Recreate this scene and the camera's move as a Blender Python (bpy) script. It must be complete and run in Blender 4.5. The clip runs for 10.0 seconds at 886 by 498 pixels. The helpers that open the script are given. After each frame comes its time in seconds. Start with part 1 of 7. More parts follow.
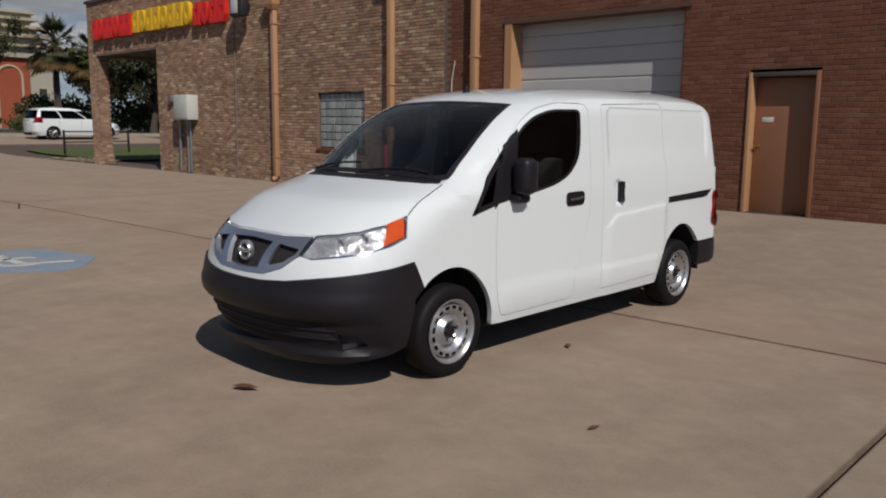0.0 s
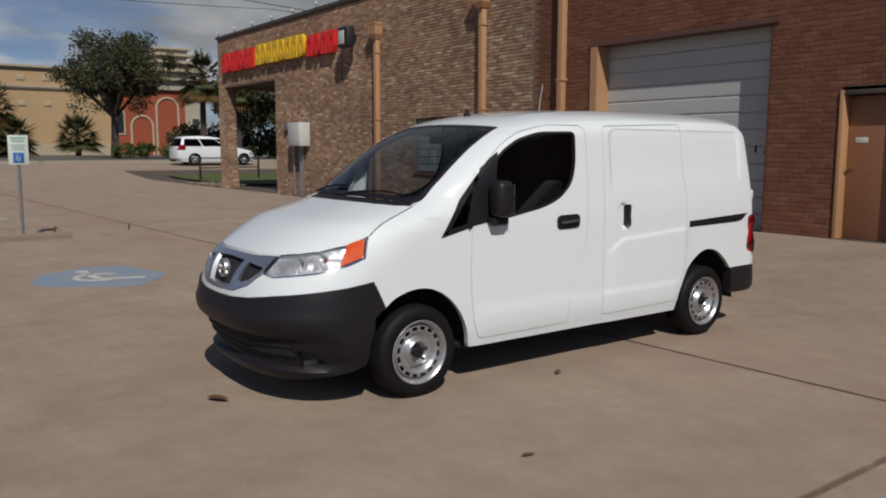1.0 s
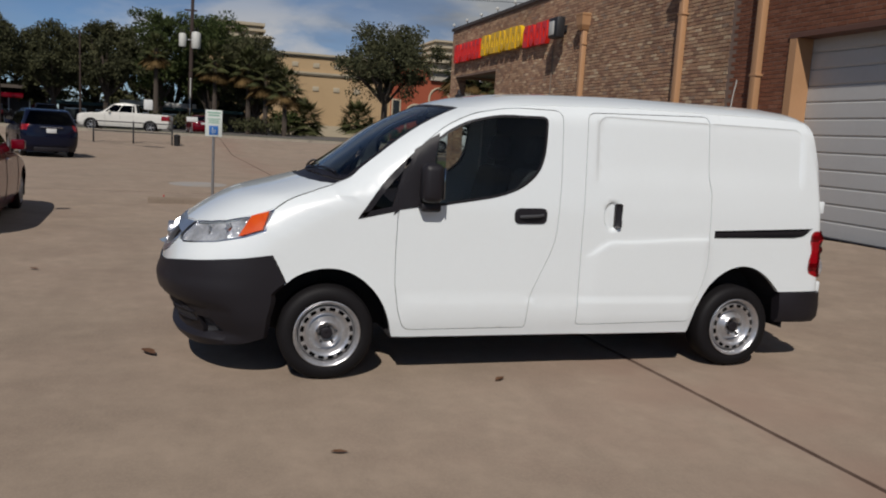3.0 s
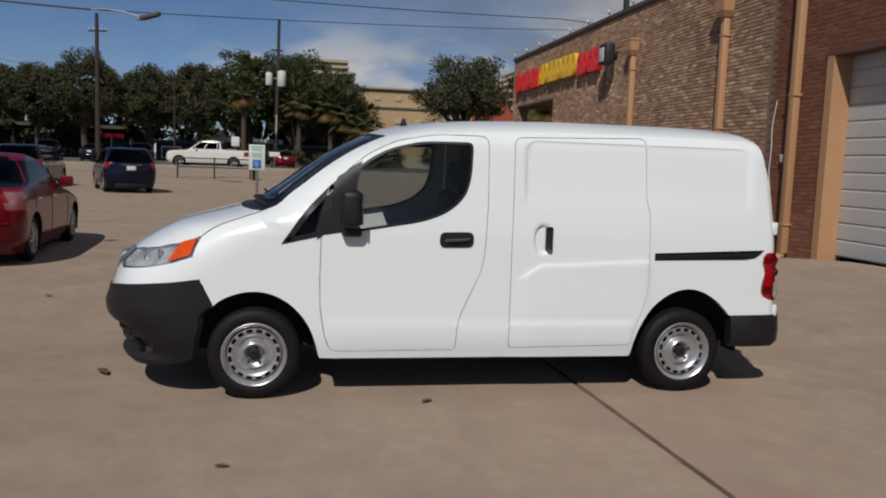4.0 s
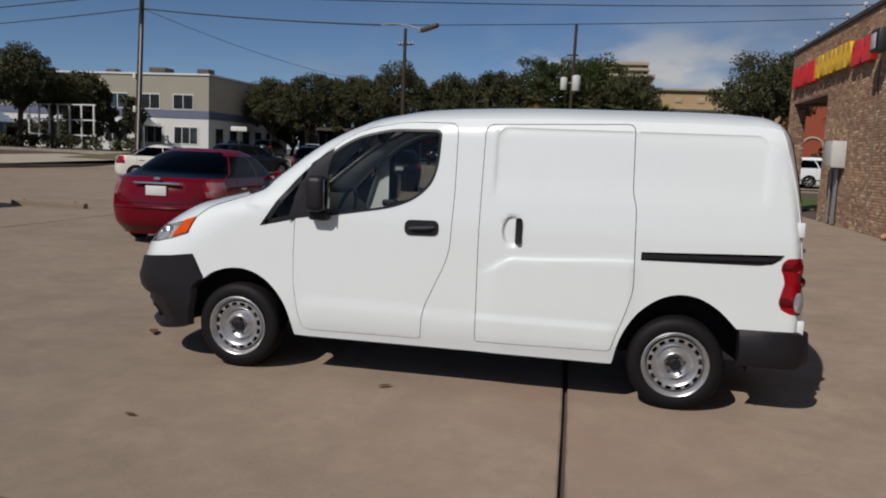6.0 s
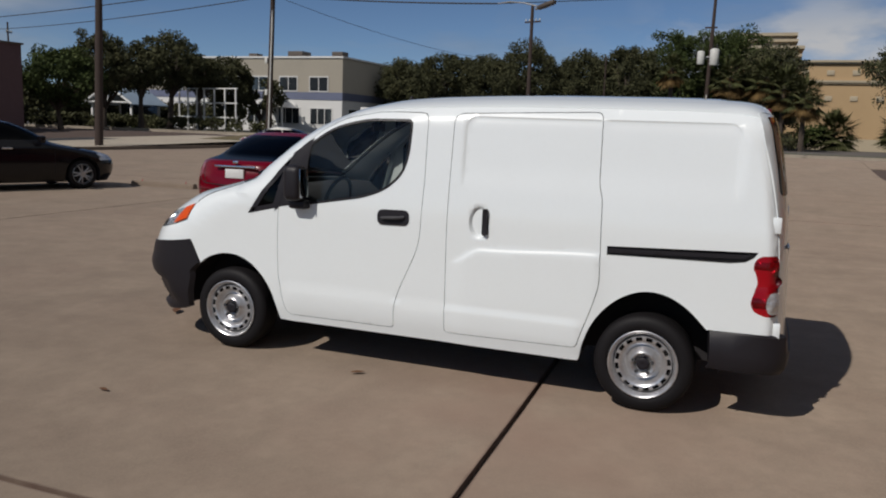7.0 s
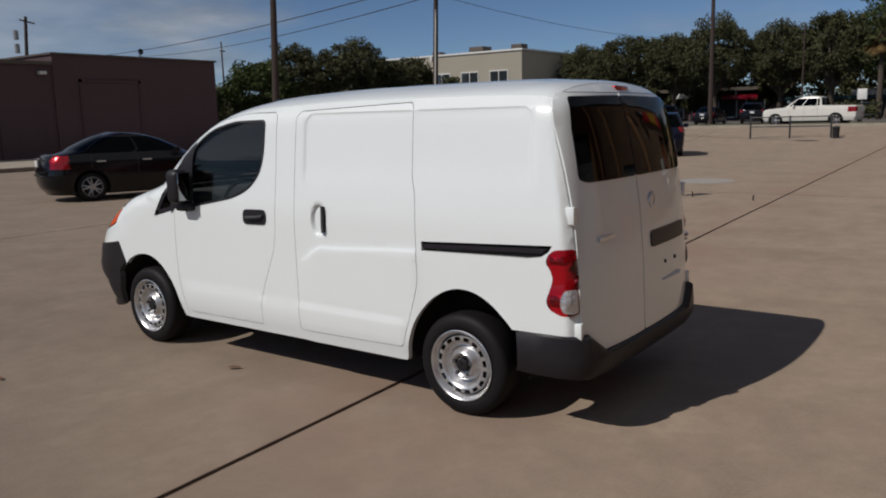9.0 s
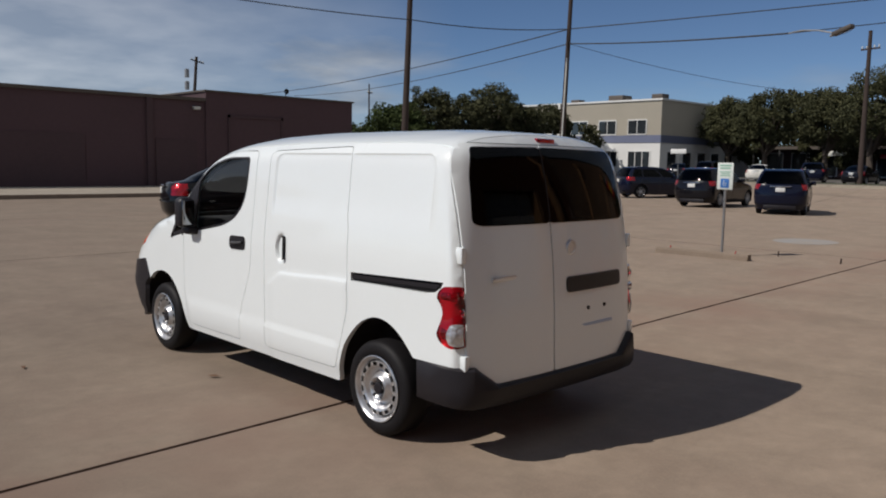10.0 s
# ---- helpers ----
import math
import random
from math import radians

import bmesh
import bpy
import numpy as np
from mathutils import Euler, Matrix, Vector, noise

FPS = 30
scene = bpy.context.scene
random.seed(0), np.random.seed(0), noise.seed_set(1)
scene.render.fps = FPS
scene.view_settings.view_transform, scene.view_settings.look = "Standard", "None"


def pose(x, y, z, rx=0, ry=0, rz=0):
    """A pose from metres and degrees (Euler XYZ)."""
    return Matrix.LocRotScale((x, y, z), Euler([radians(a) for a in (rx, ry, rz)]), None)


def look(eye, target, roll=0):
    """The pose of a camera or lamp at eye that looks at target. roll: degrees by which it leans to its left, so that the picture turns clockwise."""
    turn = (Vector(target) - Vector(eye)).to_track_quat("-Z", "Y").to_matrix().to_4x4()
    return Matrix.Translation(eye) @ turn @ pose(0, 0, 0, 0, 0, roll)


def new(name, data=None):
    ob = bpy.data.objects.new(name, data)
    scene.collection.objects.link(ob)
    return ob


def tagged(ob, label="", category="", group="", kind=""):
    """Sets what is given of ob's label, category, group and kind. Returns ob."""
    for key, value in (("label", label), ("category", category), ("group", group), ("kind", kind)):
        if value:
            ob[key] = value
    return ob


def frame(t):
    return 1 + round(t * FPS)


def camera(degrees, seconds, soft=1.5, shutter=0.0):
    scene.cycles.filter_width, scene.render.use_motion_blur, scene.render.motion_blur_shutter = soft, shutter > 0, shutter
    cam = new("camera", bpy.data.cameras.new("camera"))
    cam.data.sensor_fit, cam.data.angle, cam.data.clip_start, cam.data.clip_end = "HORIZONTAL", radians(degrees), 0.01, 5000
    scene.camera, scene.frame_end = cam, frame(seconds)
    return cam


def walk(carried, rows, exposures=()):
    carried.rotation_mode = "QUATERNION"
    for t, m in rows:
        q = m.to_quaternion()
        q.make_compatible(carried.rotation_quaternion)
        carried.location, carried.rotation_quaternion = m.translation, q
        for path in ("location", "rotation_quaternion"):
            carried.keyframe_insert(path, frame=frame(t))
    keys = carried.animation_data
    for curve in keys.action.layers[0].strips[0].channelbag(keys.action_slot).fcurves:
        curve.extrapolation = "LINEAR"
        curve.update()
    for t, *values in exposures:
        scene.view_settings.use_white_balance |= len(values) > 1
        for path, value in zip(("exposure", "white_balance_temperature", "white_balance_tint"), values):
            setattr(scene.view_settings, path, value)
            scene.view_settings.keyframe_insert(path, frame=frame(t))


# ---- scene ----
cam = camera(58.5, 10.0, soft=2.0)
PATH = [
    (0, (-0.152, 0.391, 1.564), (-1.517, 1.82, 1.255), 0.7),
    (0.5, (0.217, 0.715, 1.566), (-1.298, 1.988, 1.283), -0.5),
    (1, (0.564, 1.133, 1.562), (-1.031, 2.313, 1.311), 0.2),
    (1.5, (0.866, 1.523, 1.58), (-0.809, 2.589, 1.343), -0.1),
    (2, (1.098, 2.034, 1.579), (-0.674, 2.931, 1.339), 0.1),
    (2.5, (1.302, 2.514, 1.577), (-0.548, 3.23, 1.321), 0.8),
    (2.7, (1.217, 2.783, 1.524), (-0.652, 3.443, 1.258), 2.2),
    (3.8, (1.57, 3.939, 1.536), (-0.369, 4.359, 1.285), 2.4),
    (4, (1.627, 4.141, 1.551), (-0.326, 4.51, 1.334), 2.1),
    (4.5, (1.731, 4.649, 1.538), (-0.25, 4.86, 1.36), 1.6),
    (5, (1.714, 5.204, 1.508), (-0.277, 5.182, 1.311), 1.1),
    (5.5, (1.682, 5.76, 1.502), (-0.296, 5.57, 1.275), -0.0),
    (6, (1.571, 6.336, 1.525), (-0.375, 5.943, 1.29), 2.4),
    (6.2, (1.511, 6.534, 1.543), (-0.419, 6.065, 1.306), 1.9),
    (7.3, (1.072, 7.707, 1.649), (-0.736, 6.908, 1.345), 0.5),
    (7.5, (0.932, 7.963, 1.577), (-0.864, 7.132, 1.292), -1.6),
    (8, (0.622, 8.452, 1.606), (-1.109, 7.491, 1.324), 1.1),
    (8.5, (0.196, 8.816, 1.615), (-1.448, 7.722, 1.296), -1.3),
    (9, (0.088, 9.271, 1.665), (-1.508, 8.11, 1.34), -1.5),
    (9.5, (0.014, 10.02, 1.652), (-1.478, 8.709, 1.418), 2.1),
    (10, (-0.441, 10.477, 1.665), (-1.821, 9.045, 1.45), 1.0),
]
walk(cam, [(t, look(eye, target, roll)) for t, eye, target, roll in PATH], [(0, -0.16), (9.0, -0.16), (9.5, -0.04), (10, 0.08)])

# ---- world and sun ----
world = bpy.data.worlds.new("sky_world")
scene.world = world
world.use_nodes = True
SUN = Vector((1.75, -0.77, 1.83)).normalized()


def world_nodes():
    nt = world.node_tree
    N, L = nt.nodes, nt.links
    bg = N["Background"]
    sky = N.new("ShaderNodeTexSky")
    sky.sky_type, sky.sun_disc = "NISHITA", False
    sky.sun_elevation, sky.sun_rotation = math.asin(SUN.z), math.atan2(SUN.x, SUN.y)
    sky.air_density, sky.dust_density, sky.ozone_density = 0.62, 0.02, 5.0
    # drifting cloud banks, thin streaks to one side and low cumulus on the other
    tc = N.new("ShaderNodeTexCoord")
    sep = N.new("ShaderNodeSeparateXYZ")
    L.new(tc.outputs["Generated"], sep.inputs[0])
    div = N.new("ShaderNodeMath")
    div.operation = "ADD"
    L.new(sep.outputs[2], div.inputs[0])
    div.inputs[1].default_value = 0.18
    flatten = N.new("ShaderNodeVectorMath")
    flatten.operation = "DIVIDE"
    comb = N.new("ShaderNodeCombineXYZ")
    for i in range(3):
        L.new(div.outputs[0], comb.inputs[i])
    L.new(tc.outputs["Generated"], flatten.inputs[0])
    L.new(comb.outputs[0], flatten.inputs[1])
    n1 = N.new("ShaderNodeTexNoise")
    n1.inputs["Scale"].default_value, n1.inputs["Detail"].default_value, n1.inputs["Roughness"].default_value = 1.15, 7.0, 0.56
    L.new(flatten.outputs[0], n1.inputs["Vector"])
    r1 = N.new("ShaderNodeValToRGB")
    r1.color_ramp.elements[0].position, r1.color_ramp.elements[1].position = 0.50, 0.72
    L.new(n1.outputs[0], r1.inputs[0])
    # more cloud over the building side (+y) and the dark hall side
    along = N.new("ShaderNodeMapRange")
    along.inputs["From Min"].default_value, along.inputs["From Max"].default_value = -0.05, 0.35
    L.new(sep.outputs[1], along.inputs["Value"])
    south = N.new("ShaderNodeMapRange")
    south.inputs["From Min"].default_value, south.inputs["From Max"].default_value = -0.70, -0.97
    L.new(sep.outputs[1], south.inputs["Value"])
    mx = N.new("ShaderNodeMath")
    mx.operation = "MAXIMUM"
    L.new(along.outputs[0], mx.inputs[0])
    L.new(south.outputs[0], mx.inputs[1])
    band = N.new("ShaderNodeMath")
    band.operation = "MULTIPLY_ADD"
    L.new(mx.outputs[0], band.inputs[0])
    band.inputs[1].default_value = 0.85
    band.inputs[2].default_value = 0.30
    dens = N.new("ShaderNodeMath")
    dens.operation = "MULTIPLY"
    L.new(r1.outputs[0], dens.inputs[0])
    L.new(band.outputs[0], dens.inputs[1])
    veil = N.new("ShaderNodeMath")
    veil.operation = "MULTIPLY_ADD"
    L.new(mx.outputs[0], veil.inputs[0])
    veil.inputs[1].default_value = 0.62
    L.new(dens.outputs[0], veil.inputs[2])
    veil.use_clamp = True
    n2 = N.new("ShaderNodeTexNoise")
    n2.inputs["Scale"].default_value, n2.inputs["Detail"].default_value = 2.6, 5.0
    L.new(flatten.outputs[0], n2.inputs["Vector"])
    r2 = N.new("ShaderNodeValToRGB")
    r2.color_ramp.elements[0].position, r2.color_ramp.elements[1].position = 0.35, 0.7
    r2.color_ramp.elements[0].color = (2.5, 2.75, 3.1, 1)
    r2.color_ramp.elements[1].color = (5.0, 5.1, 5.2, 1)
    L.new(n2.outputs[0], r2.inputs[0])
    mix = N.new("ShaderNodeMix")
    mix.data_type = "RGBA"
    L.new(veil.outputs[0], mix.inputs["Factor"])
    L.new(sky.outputs[0], mix.inputs["A"])
    glow = N.new("ShaderNodeMath")
    glow.operation = "MULTIPLY_ADD"
    L.new(south.outputs[0], glow.inputs[0])
    glow.inputs[1].default_value, glow.inputs[2].default_value = 0.70, 1.2
    lit = N.new("ShaderNodeVectorMath")
    lit.operation = "SCALE"
    L.new(r2.outputs[0], lit.inputs[0])
    L.new(glow.outputs[0], lit.inputs["Scale"])
    L.new(lit.outputs[0], mix.inputs["B"])
    # low cumulus beyond the street
    n3 = N.new("ShaderNodeTexNoise")
    n3.inputs["Scale"].default_value, n3.inputs["Detail"].default_value, n3.inputs["Roughness"].default_value = 5.0, 6.0, 0.5
    squash = N.new("ShaderNodeVectorMath")
    squash.operation = "MULTIPLY"
    squash.inputs[1].default_value = (1.0, 1.0, 2.6)
    L.new(tc.outputs["Generated"], squash.inputs[0])
    L.new(squash.outputs[0], n3.inputs["Vector"])
    r3 = N.new("ShaderNodeValToRGB")
    r3.color_ramp.elements[0].position, r3.color_ramp.elements[1].position = 0.50, 0.60
    L.new(n3.outputs[0], r3.inputs[0])
    out3 = r3.outputs[0]
    for sock, lo, hi in ((sep.outputs[2], 0.17, 0.11), (sep.outputs[1], -0.16, -0.06), (sep.outputs[0], 0.0, -0.3)):
        mk = N.new("ShaderNodeMapRange")
        mk.inputs["From Min"].default_value, mk.inputs["From Max"].default_value = lo, hi
        L.new(sock, mk.inputs["Value"])
        ml = N.new("ShaderNodeMath")
        ml.operation = "MULTIPLY"
        L.new(out3, ml.inputs[0])
        L.new(mk.outputs[0], ml.inputs[1])
        out3 = ml.outputs[0]
    puff = N.new("ShaderNodeMix")
    puff.data_type = "RGBA"
    L.new(out3, puff.inputs["Factor"])
    L.new(mix.outputs["Result"], puff.inputs["A"])
    puff.inputs["B"].default_value = (7.6, 7.7, 8.0, 1)
    L.new(puff.outputs["Result"], bg.inputs[0])
    bg.inputs[1].default_value = 0.065


world_nodes()
sun_data = bpy.data.lights.new("sun", "SUN")
sun_data.energy, sun_data.angle, sun_data.color = 3.3, radians(0.55), (1.0, 0.94, 0.875)
new("sun", sun_data).matrix_world = look(SUN * 60, (0, 0, 0))


# ---- materials ----
def node_mat(name, base=(0.5, 0.5, 0.5), rough=0.5, metal=0.0, spots=(), bump=(), coat=0.0, vary=0.0, spec=0.5):
    """spots: (scale, amount, colour) layers of noise; bump: (scale, strength, distance); vary: brightness change from piece to piece."""
    m = bpy.data.materials.new(name)
    m.use_nodes = True
    N, L = m.node_tree.nodes, m.node_tree.links
    p = N["Principled BSDF"]
    p.inputs["Roughness"].default_value, p.inputs["Metallic"].default_value = rough, metal
    p.inputs["Coat Weight"].default_value, p.inputs["Coat Roughness"].default_value = coat, 0.04
    p.inputs["Specular IOR Level"].default_value = spec
    p.inputs["Diffuse Roughness"].default_value = 0.6 if rough > 0.8 else 0.0
    tc = N.new("ShaderNodeTexCoord")
    last = N.new("ShaderNodeRGB")
    last.outputs[0].default_value = (*base, 1)
    out = last.outputs[0]
    for i, (scale, amount, col) in enumerate(spots):
        n = N.new("ShaderNodeTexNoise")
        n.inputs["Scale"].default_value, n.inputs["Detail"].default_value, n.inputs["Roughness"].default_value = scale, 6.0, 0.6
        L.new(tc.outputs["Object"], n.inputs["Vector"])
        r = N.new("ShaderNodeValToRGB")
        r.color_ramp.elements[0].position, r.color_ramp.elements[1].position = 0.42, 0.68
        r.color_ramp.elements[1].color = (amount, amount, amount, 1)
        L.new(n.outputs[0], r.inputs[0])
        x = N.new("ShaderNodeMix")
        x.data_type = "RGBA"
        L.new(r.outputs[0], x.inputs["Factor"])
        L.new(out, x.inputs["A"])
        x.inputs["B"].default_value = (*col, 1)
        out = x.outputs["Result"]
    if vary:
        oi = N.new("ShaderNodeObjectInfo")
        mr = N.new("ShaderNodeMapRange")
        mr.inputs["To Min"].default_value, mr.inputs["To Max"].default_value = 1 - vary, 1 + vary
        L.new(oi.outputs["Random"], mr.inputs["Value"])
        h = N.new("ShaderNodeHueSaturation")
        L.new(mr.outputs[0], h.inputs["Value"])
        L.new(out, h.inputs["Color"])
        out = h.outputs[0]
    L.new(out, p.inputs["Base Color"])
    normal = None
    for scale, strength, dist in bump:
        n = N.new("ShaderNodeTexNoise")
        n.inputs["Scale"].default_value, n.inputs["Detail"].default_value = scale, 5.0
        L.new(tc.outputs["Object"], n.inputs["Vector"])
        b = N.new("ShaderNodeBump")
        b.inputs["Strength"].default_value, b.inputs["Distance"].default_value = strength, dist
        L.new(n.outputs[0], b.inputs["Height"])
        if normal:
            L.new(normal, b.inputs["Normal"])
        normal = b.outputs[0]
    if normal:
        L.new(normal, p.inputs["Normal"])
    return m


def glass_mat(name, tint, gloss=0.06, ior=1.5):
    """Thin pane: tinted see-through with a Fresnel gloss."""
    m = bpy.data.materials.new(name)
    m.use_nodes = True
    N, L = m.node_tree.nodes, m.node_tree.links
    N.remove(N["Principled BSDF"])
    t, g, f, x = (N.new("ShaderNode" + k) for k in ("BsdfTransparent", "BsdfGlossy", "Fresnel", "MixShader"))
    t.inputs[0].default_value = (*tint, 1)
    g.inputs["Roughness"].default_value = 0.02
    f.inputs[0].default_value = ior
    L.new(f.outputs[0], x.inputs[0])
    L.new(t.outputs[0], x.inputs[1])
    L.new(g.outputs[0], x.inputs[2])
    L.new(x.outputs[0], N["Material Output"].inputs[0])
    return m


M_WHITE = node_mat("white_car_paint", (0.845, 0.89, 0.895), 0.32, coat=0.9, spots=[(3.0, 0.08, (0.74, 0.77, 0.76)), (40, 0.05, (0.7, 0.72, 0.71))])
M_PLASTIC = node_mat("black_moulded_plastic", (0.0155, 0.0135, 0.0165), 0.44, spots=[(5, 0.35, (0.018, 0.016, 0.019))], bump=[(900, 0.25, 0.002)], spec=0.35)
M_RUBBER = node_mat("tyre_rubber", (0.010, 0.009, 0.010), 0.6, spots=[(12, 0.4, (0.010, 0.009, 0.009))], bump=[(200, 0.2, 0.002)], spec=0.2)
M_SILVER = node_mat("painted_steel_silver", (0.68, 0.68, 0.69), 0.30, 0.8, spots=[(14, 0.4, (0.42, 0.41, 0.40)), (60, 0.3, (0.35, 0.33, 0.31))])
M_CHROME = node_mat("chrome", (0.8, 0.8, 0.82), 0.12, 1.0)
M_MIRROR = node_mat("dark_mirror_glass", (0.30, 0.32, 0.34), 0.05, 1.0)
M_SATIN = node_mat("satin_silver_trim", (0.62, 0.63, 0.65), 0.28, 0.85)
M_DARK = node_mat("dark_cavity", (0.018, 0.016, 0.018), 0.9)
M_CABIN = node_mat("dark_grey_trim", (0.05, 0.05, 0.055), 0.8, spots=[(30, 0.4, (0.07, 0.07, 0.07))], bump=[(400, 0.2, 0.002)])
M_SEAT = node_mat("grey_seat_cloth", (0.055, 0.055, 0.06), 0.95, spots=[(60, 0.5, (0.085, 0.085, 0.09))], bump=[(300, 0.3, 0.002)])
M_HEAD = node_mat("light_headliner", (0.42, 0.41, 0.39), 0.9, bump=[(300, 0.2, 0.002)])
M_GLASS = glass_mat("car_window_glass", (0.62, 0.66, 0.65), ior=1.46)
M_SCREEN = glass_mat("clear_windscreen_glass", (0.60, 0.66, 0.68), ior=1.55)
M_TINT = glass_mat("dark_tinted_glass", (0.022, 0.020, 0.024), ior=1.27)
M_LENS = glass_mat("clear_lamp_lens", (0.94, 0.96, 0.97), ior=1.32)
M_RED = node_mat("red_lamp_lens", (0.46, 0.003, 0.010), 0.16, 0.55, coat=1.0, spots=[(9, 0.85, (0.13, 0.0005, 0.003)), (22, 0.4, (0.62, 0.012, 0.02))], bump=[(18, 0.45, 0.012)])
M_AMBER = node_mat("amber_lamp_lens", (0.66, 0.080, 0.006), 0.40, spots=[(18, 0.6, (0.6, 0.05, 0.004))], bump=[(120, 0.3, 0.004)], spec=0.15)
M_REFL = node_mat("lamp_reflector", (0.80, 0.81, 0.83), 0.14, 0.5, spots=[(7, .6, (.16, .16, .18)), (16, .3, (.08, .08, .09))], bump=[(14, 0.8, 0.04)])
M_REDLENS = glass_mat("red_lens_glass", (0.40, 0.004, 0.012), ior=1.5)
M_PINKLAMP = node_mat("frosted_pink_reflector", (0.56, 0.22, 0.24), 0.16, 0.55, spots=[(6, .7, (.34, .03, .04)), (11, .4, (.72, .60, .60))], bump=[(9, 0.5, 0.02)])


# ---- mesh helpers ----
from mathutils import geometry

class Geo:
    """Collects vertices and faces for one mesh."""

    def __init__(self):
        self.v, self.f, self.m = [], [], []

    def add(self, verts, faces, mat=0):
        o = len(self.v)
        self.v += [tuple(p) for p in verts]
        self.f += [tuple(o + i for i in f) for f in faces]
        self.m += [mat] * len(faces)
        return self

    def box(self, lo, hi, mat=0, turn=None):
        c = [(lo[0] if i & 1 == 0 else hi[0], lo[1] if i & 2 == 0 else hi[1], lo[2] if i & 4 == 0 else hi[2]) for i in range(8)]
        if turn is not None:
            c = [tuple(turn @ Vector(p)) for p in c]
        return self.add(c, [(0, 2, 3, 1), (4, 5, 7, 6), (0, 1, 5, 4), (2, 6, 7, 3), (0, 4, 6, 2), (1, 3, 7, 5)], mat)

    def tube(self, path, radii, seg=10, cap=True, mat=0):
        """A round tube along a list of points."""
        path = [Vector(p) for p in path]
        if not hasattr(radii, "__len__"):
            radii = [radii] * len(path)
        rings, up = [], None
        for i, p in enumerate(path):
            d = (path[min(i + 1, len(path) - 1)] - path[max(i - 1, 0)]).normalized()
            if up is None:
                up = Vector((0, 0, 1)) if abs(d.z) < 0.9 else Vector((1, 0, 0))
            a = d.cross(up).normalized()
            b = a.cross(d).normalized()
            up = b
            rings.append([p + radii[i] * (math.cos(k * math.tau / seg) * a + math.sin(k * math.tau / seg) * b) for k in range(seg)])
        verts = [q for r in rings for q in r]
        faces = [(i * seg + k, i * seg + (k + 1) % seg, (i + 1) * seg + (k + 1) % seg, (i + 1) * seg + k) for i in range(len(path) - 1) for k in range(seg)]
        if cap:
            faces += [tuple(range(seg))[::-1], tuple((len(path) - 1) * seg + k for k in range(seg))]
        return self.add(verts, faces, mat)

    def lathe(self, profile, centre, axis="x", seg=48, mat=0, skip=None):
        """profile: (along, radius); skip(i, k): leave out that face."""
        verts, faces = [], []
        for a, r in profile:
            for k in range(seg):
                t = k * math.tau / seg
                c, s = r * math.cos(t), r * math.sin(t)
                p = {"x": (a, c, s), "y": (c, a, s), "z": (c, s, a)}[axis]
                verts.append((p[0] + centre[0], p[1] + centre[1], p[2] + centre[2]))
        for i in range(len(profile) - 1):
            for k in range(seg):
                if skip and skip(i, k):
                    continue
                faces.append((i * seg + k, i * seg + (k + 1) % seg, (i + 1) * seg + (k + 1) % seg, (i + 1) * seg + k))
        return self.add(verts, faces, mat)

    def loft(self, rings, closed=True, caps=True, mat=0):
        n = len(rings[0])
        verts = [p for r in rings for p in r]
        faces = [(i * n + k, i * n + (k + 1) % n, (i + 1) * n + (k + 1) % n, (i + 1) * n + k) for i in range(len(rings) - 1) for k in range(n if closed else n - 1)]
        if caps and closed:
            faces += [tuple(range(n))[::-1], tuple((len(rings) - 1) * n + k for k in range(n))]
        return self.add(verts, faces, mat)

    def mesh(self, name, mats, smooth=False, fix=False):
        me = bpy.data.meshes.new(name)
        me.from_pydata(self.v, [], self.f)
        for m in mats if isinstance(mats, (list, tuple)) else [mats]:
            me.materials.append(m)
        me.polygons.foreach_set("material_index", self.m)
        if smooth:
            me.polygons.foreach_set("use_smooth", [True] * len(self.f))
        if fix:
            bm = bmesh.new()
            bm.from_mesh(me)
            bmesh.ops.recalc_face_normals(bm, faces=bm.faces)
            bm.to_mesh(me)
            bm.free()
        me.update()
        if smooth:
            me.set_sharp_from_angle(angle=radians(40))
        return me

    def part(self, name, mats, parent=None, label="", smooth=False, fix=True):
        ob = new(name, self.mesh(name, mats, smooth, fix))
        ob.parent = parent
        return tagged(ob, label)


def root(name, label, category, at=(0, 0, 0), turn=0.0, group=""):
    ob = new(name)
    ob.empty_display_size = 0.2
    ob.matrix_basis = pose(*at, 0, 0, turn)
    return tagged(ob, label, category, group)


def soft_box(name, lo, hi, mat, parent=None, label="", r=0.01, seg=2, turn=None):
    """A box with rounded edges."""
    bm = bmesh.new()
    bmesh.ops.create_cube(bm, size=1)
    for v in bm.verts:
        v.co = Vector([lo[i] + (v.co[i] + 0.5) * (hi[i] - lo[i]) for i in range(3)])
    if r:
        bmesh.ops.bevel(bm, geom=list(bm.edges), offset=r, segments=seg, affect="EDGES", profile=0.5)
    if turn is not None:
        bm.transform(turn)
    me = bpy.data.meshes.new(name)
    bm.to_mesh(me)
    bm.free()
    me.materials.append(mat)
    if r:
        me.polygons.foreach_set("use_smooth", [True] * len(me.polygons))
        me.set_sharp_from_angle(angle=radians(35))
    ob = new(name, me)
    ob.parent = parent
    return tagged(ob, label)


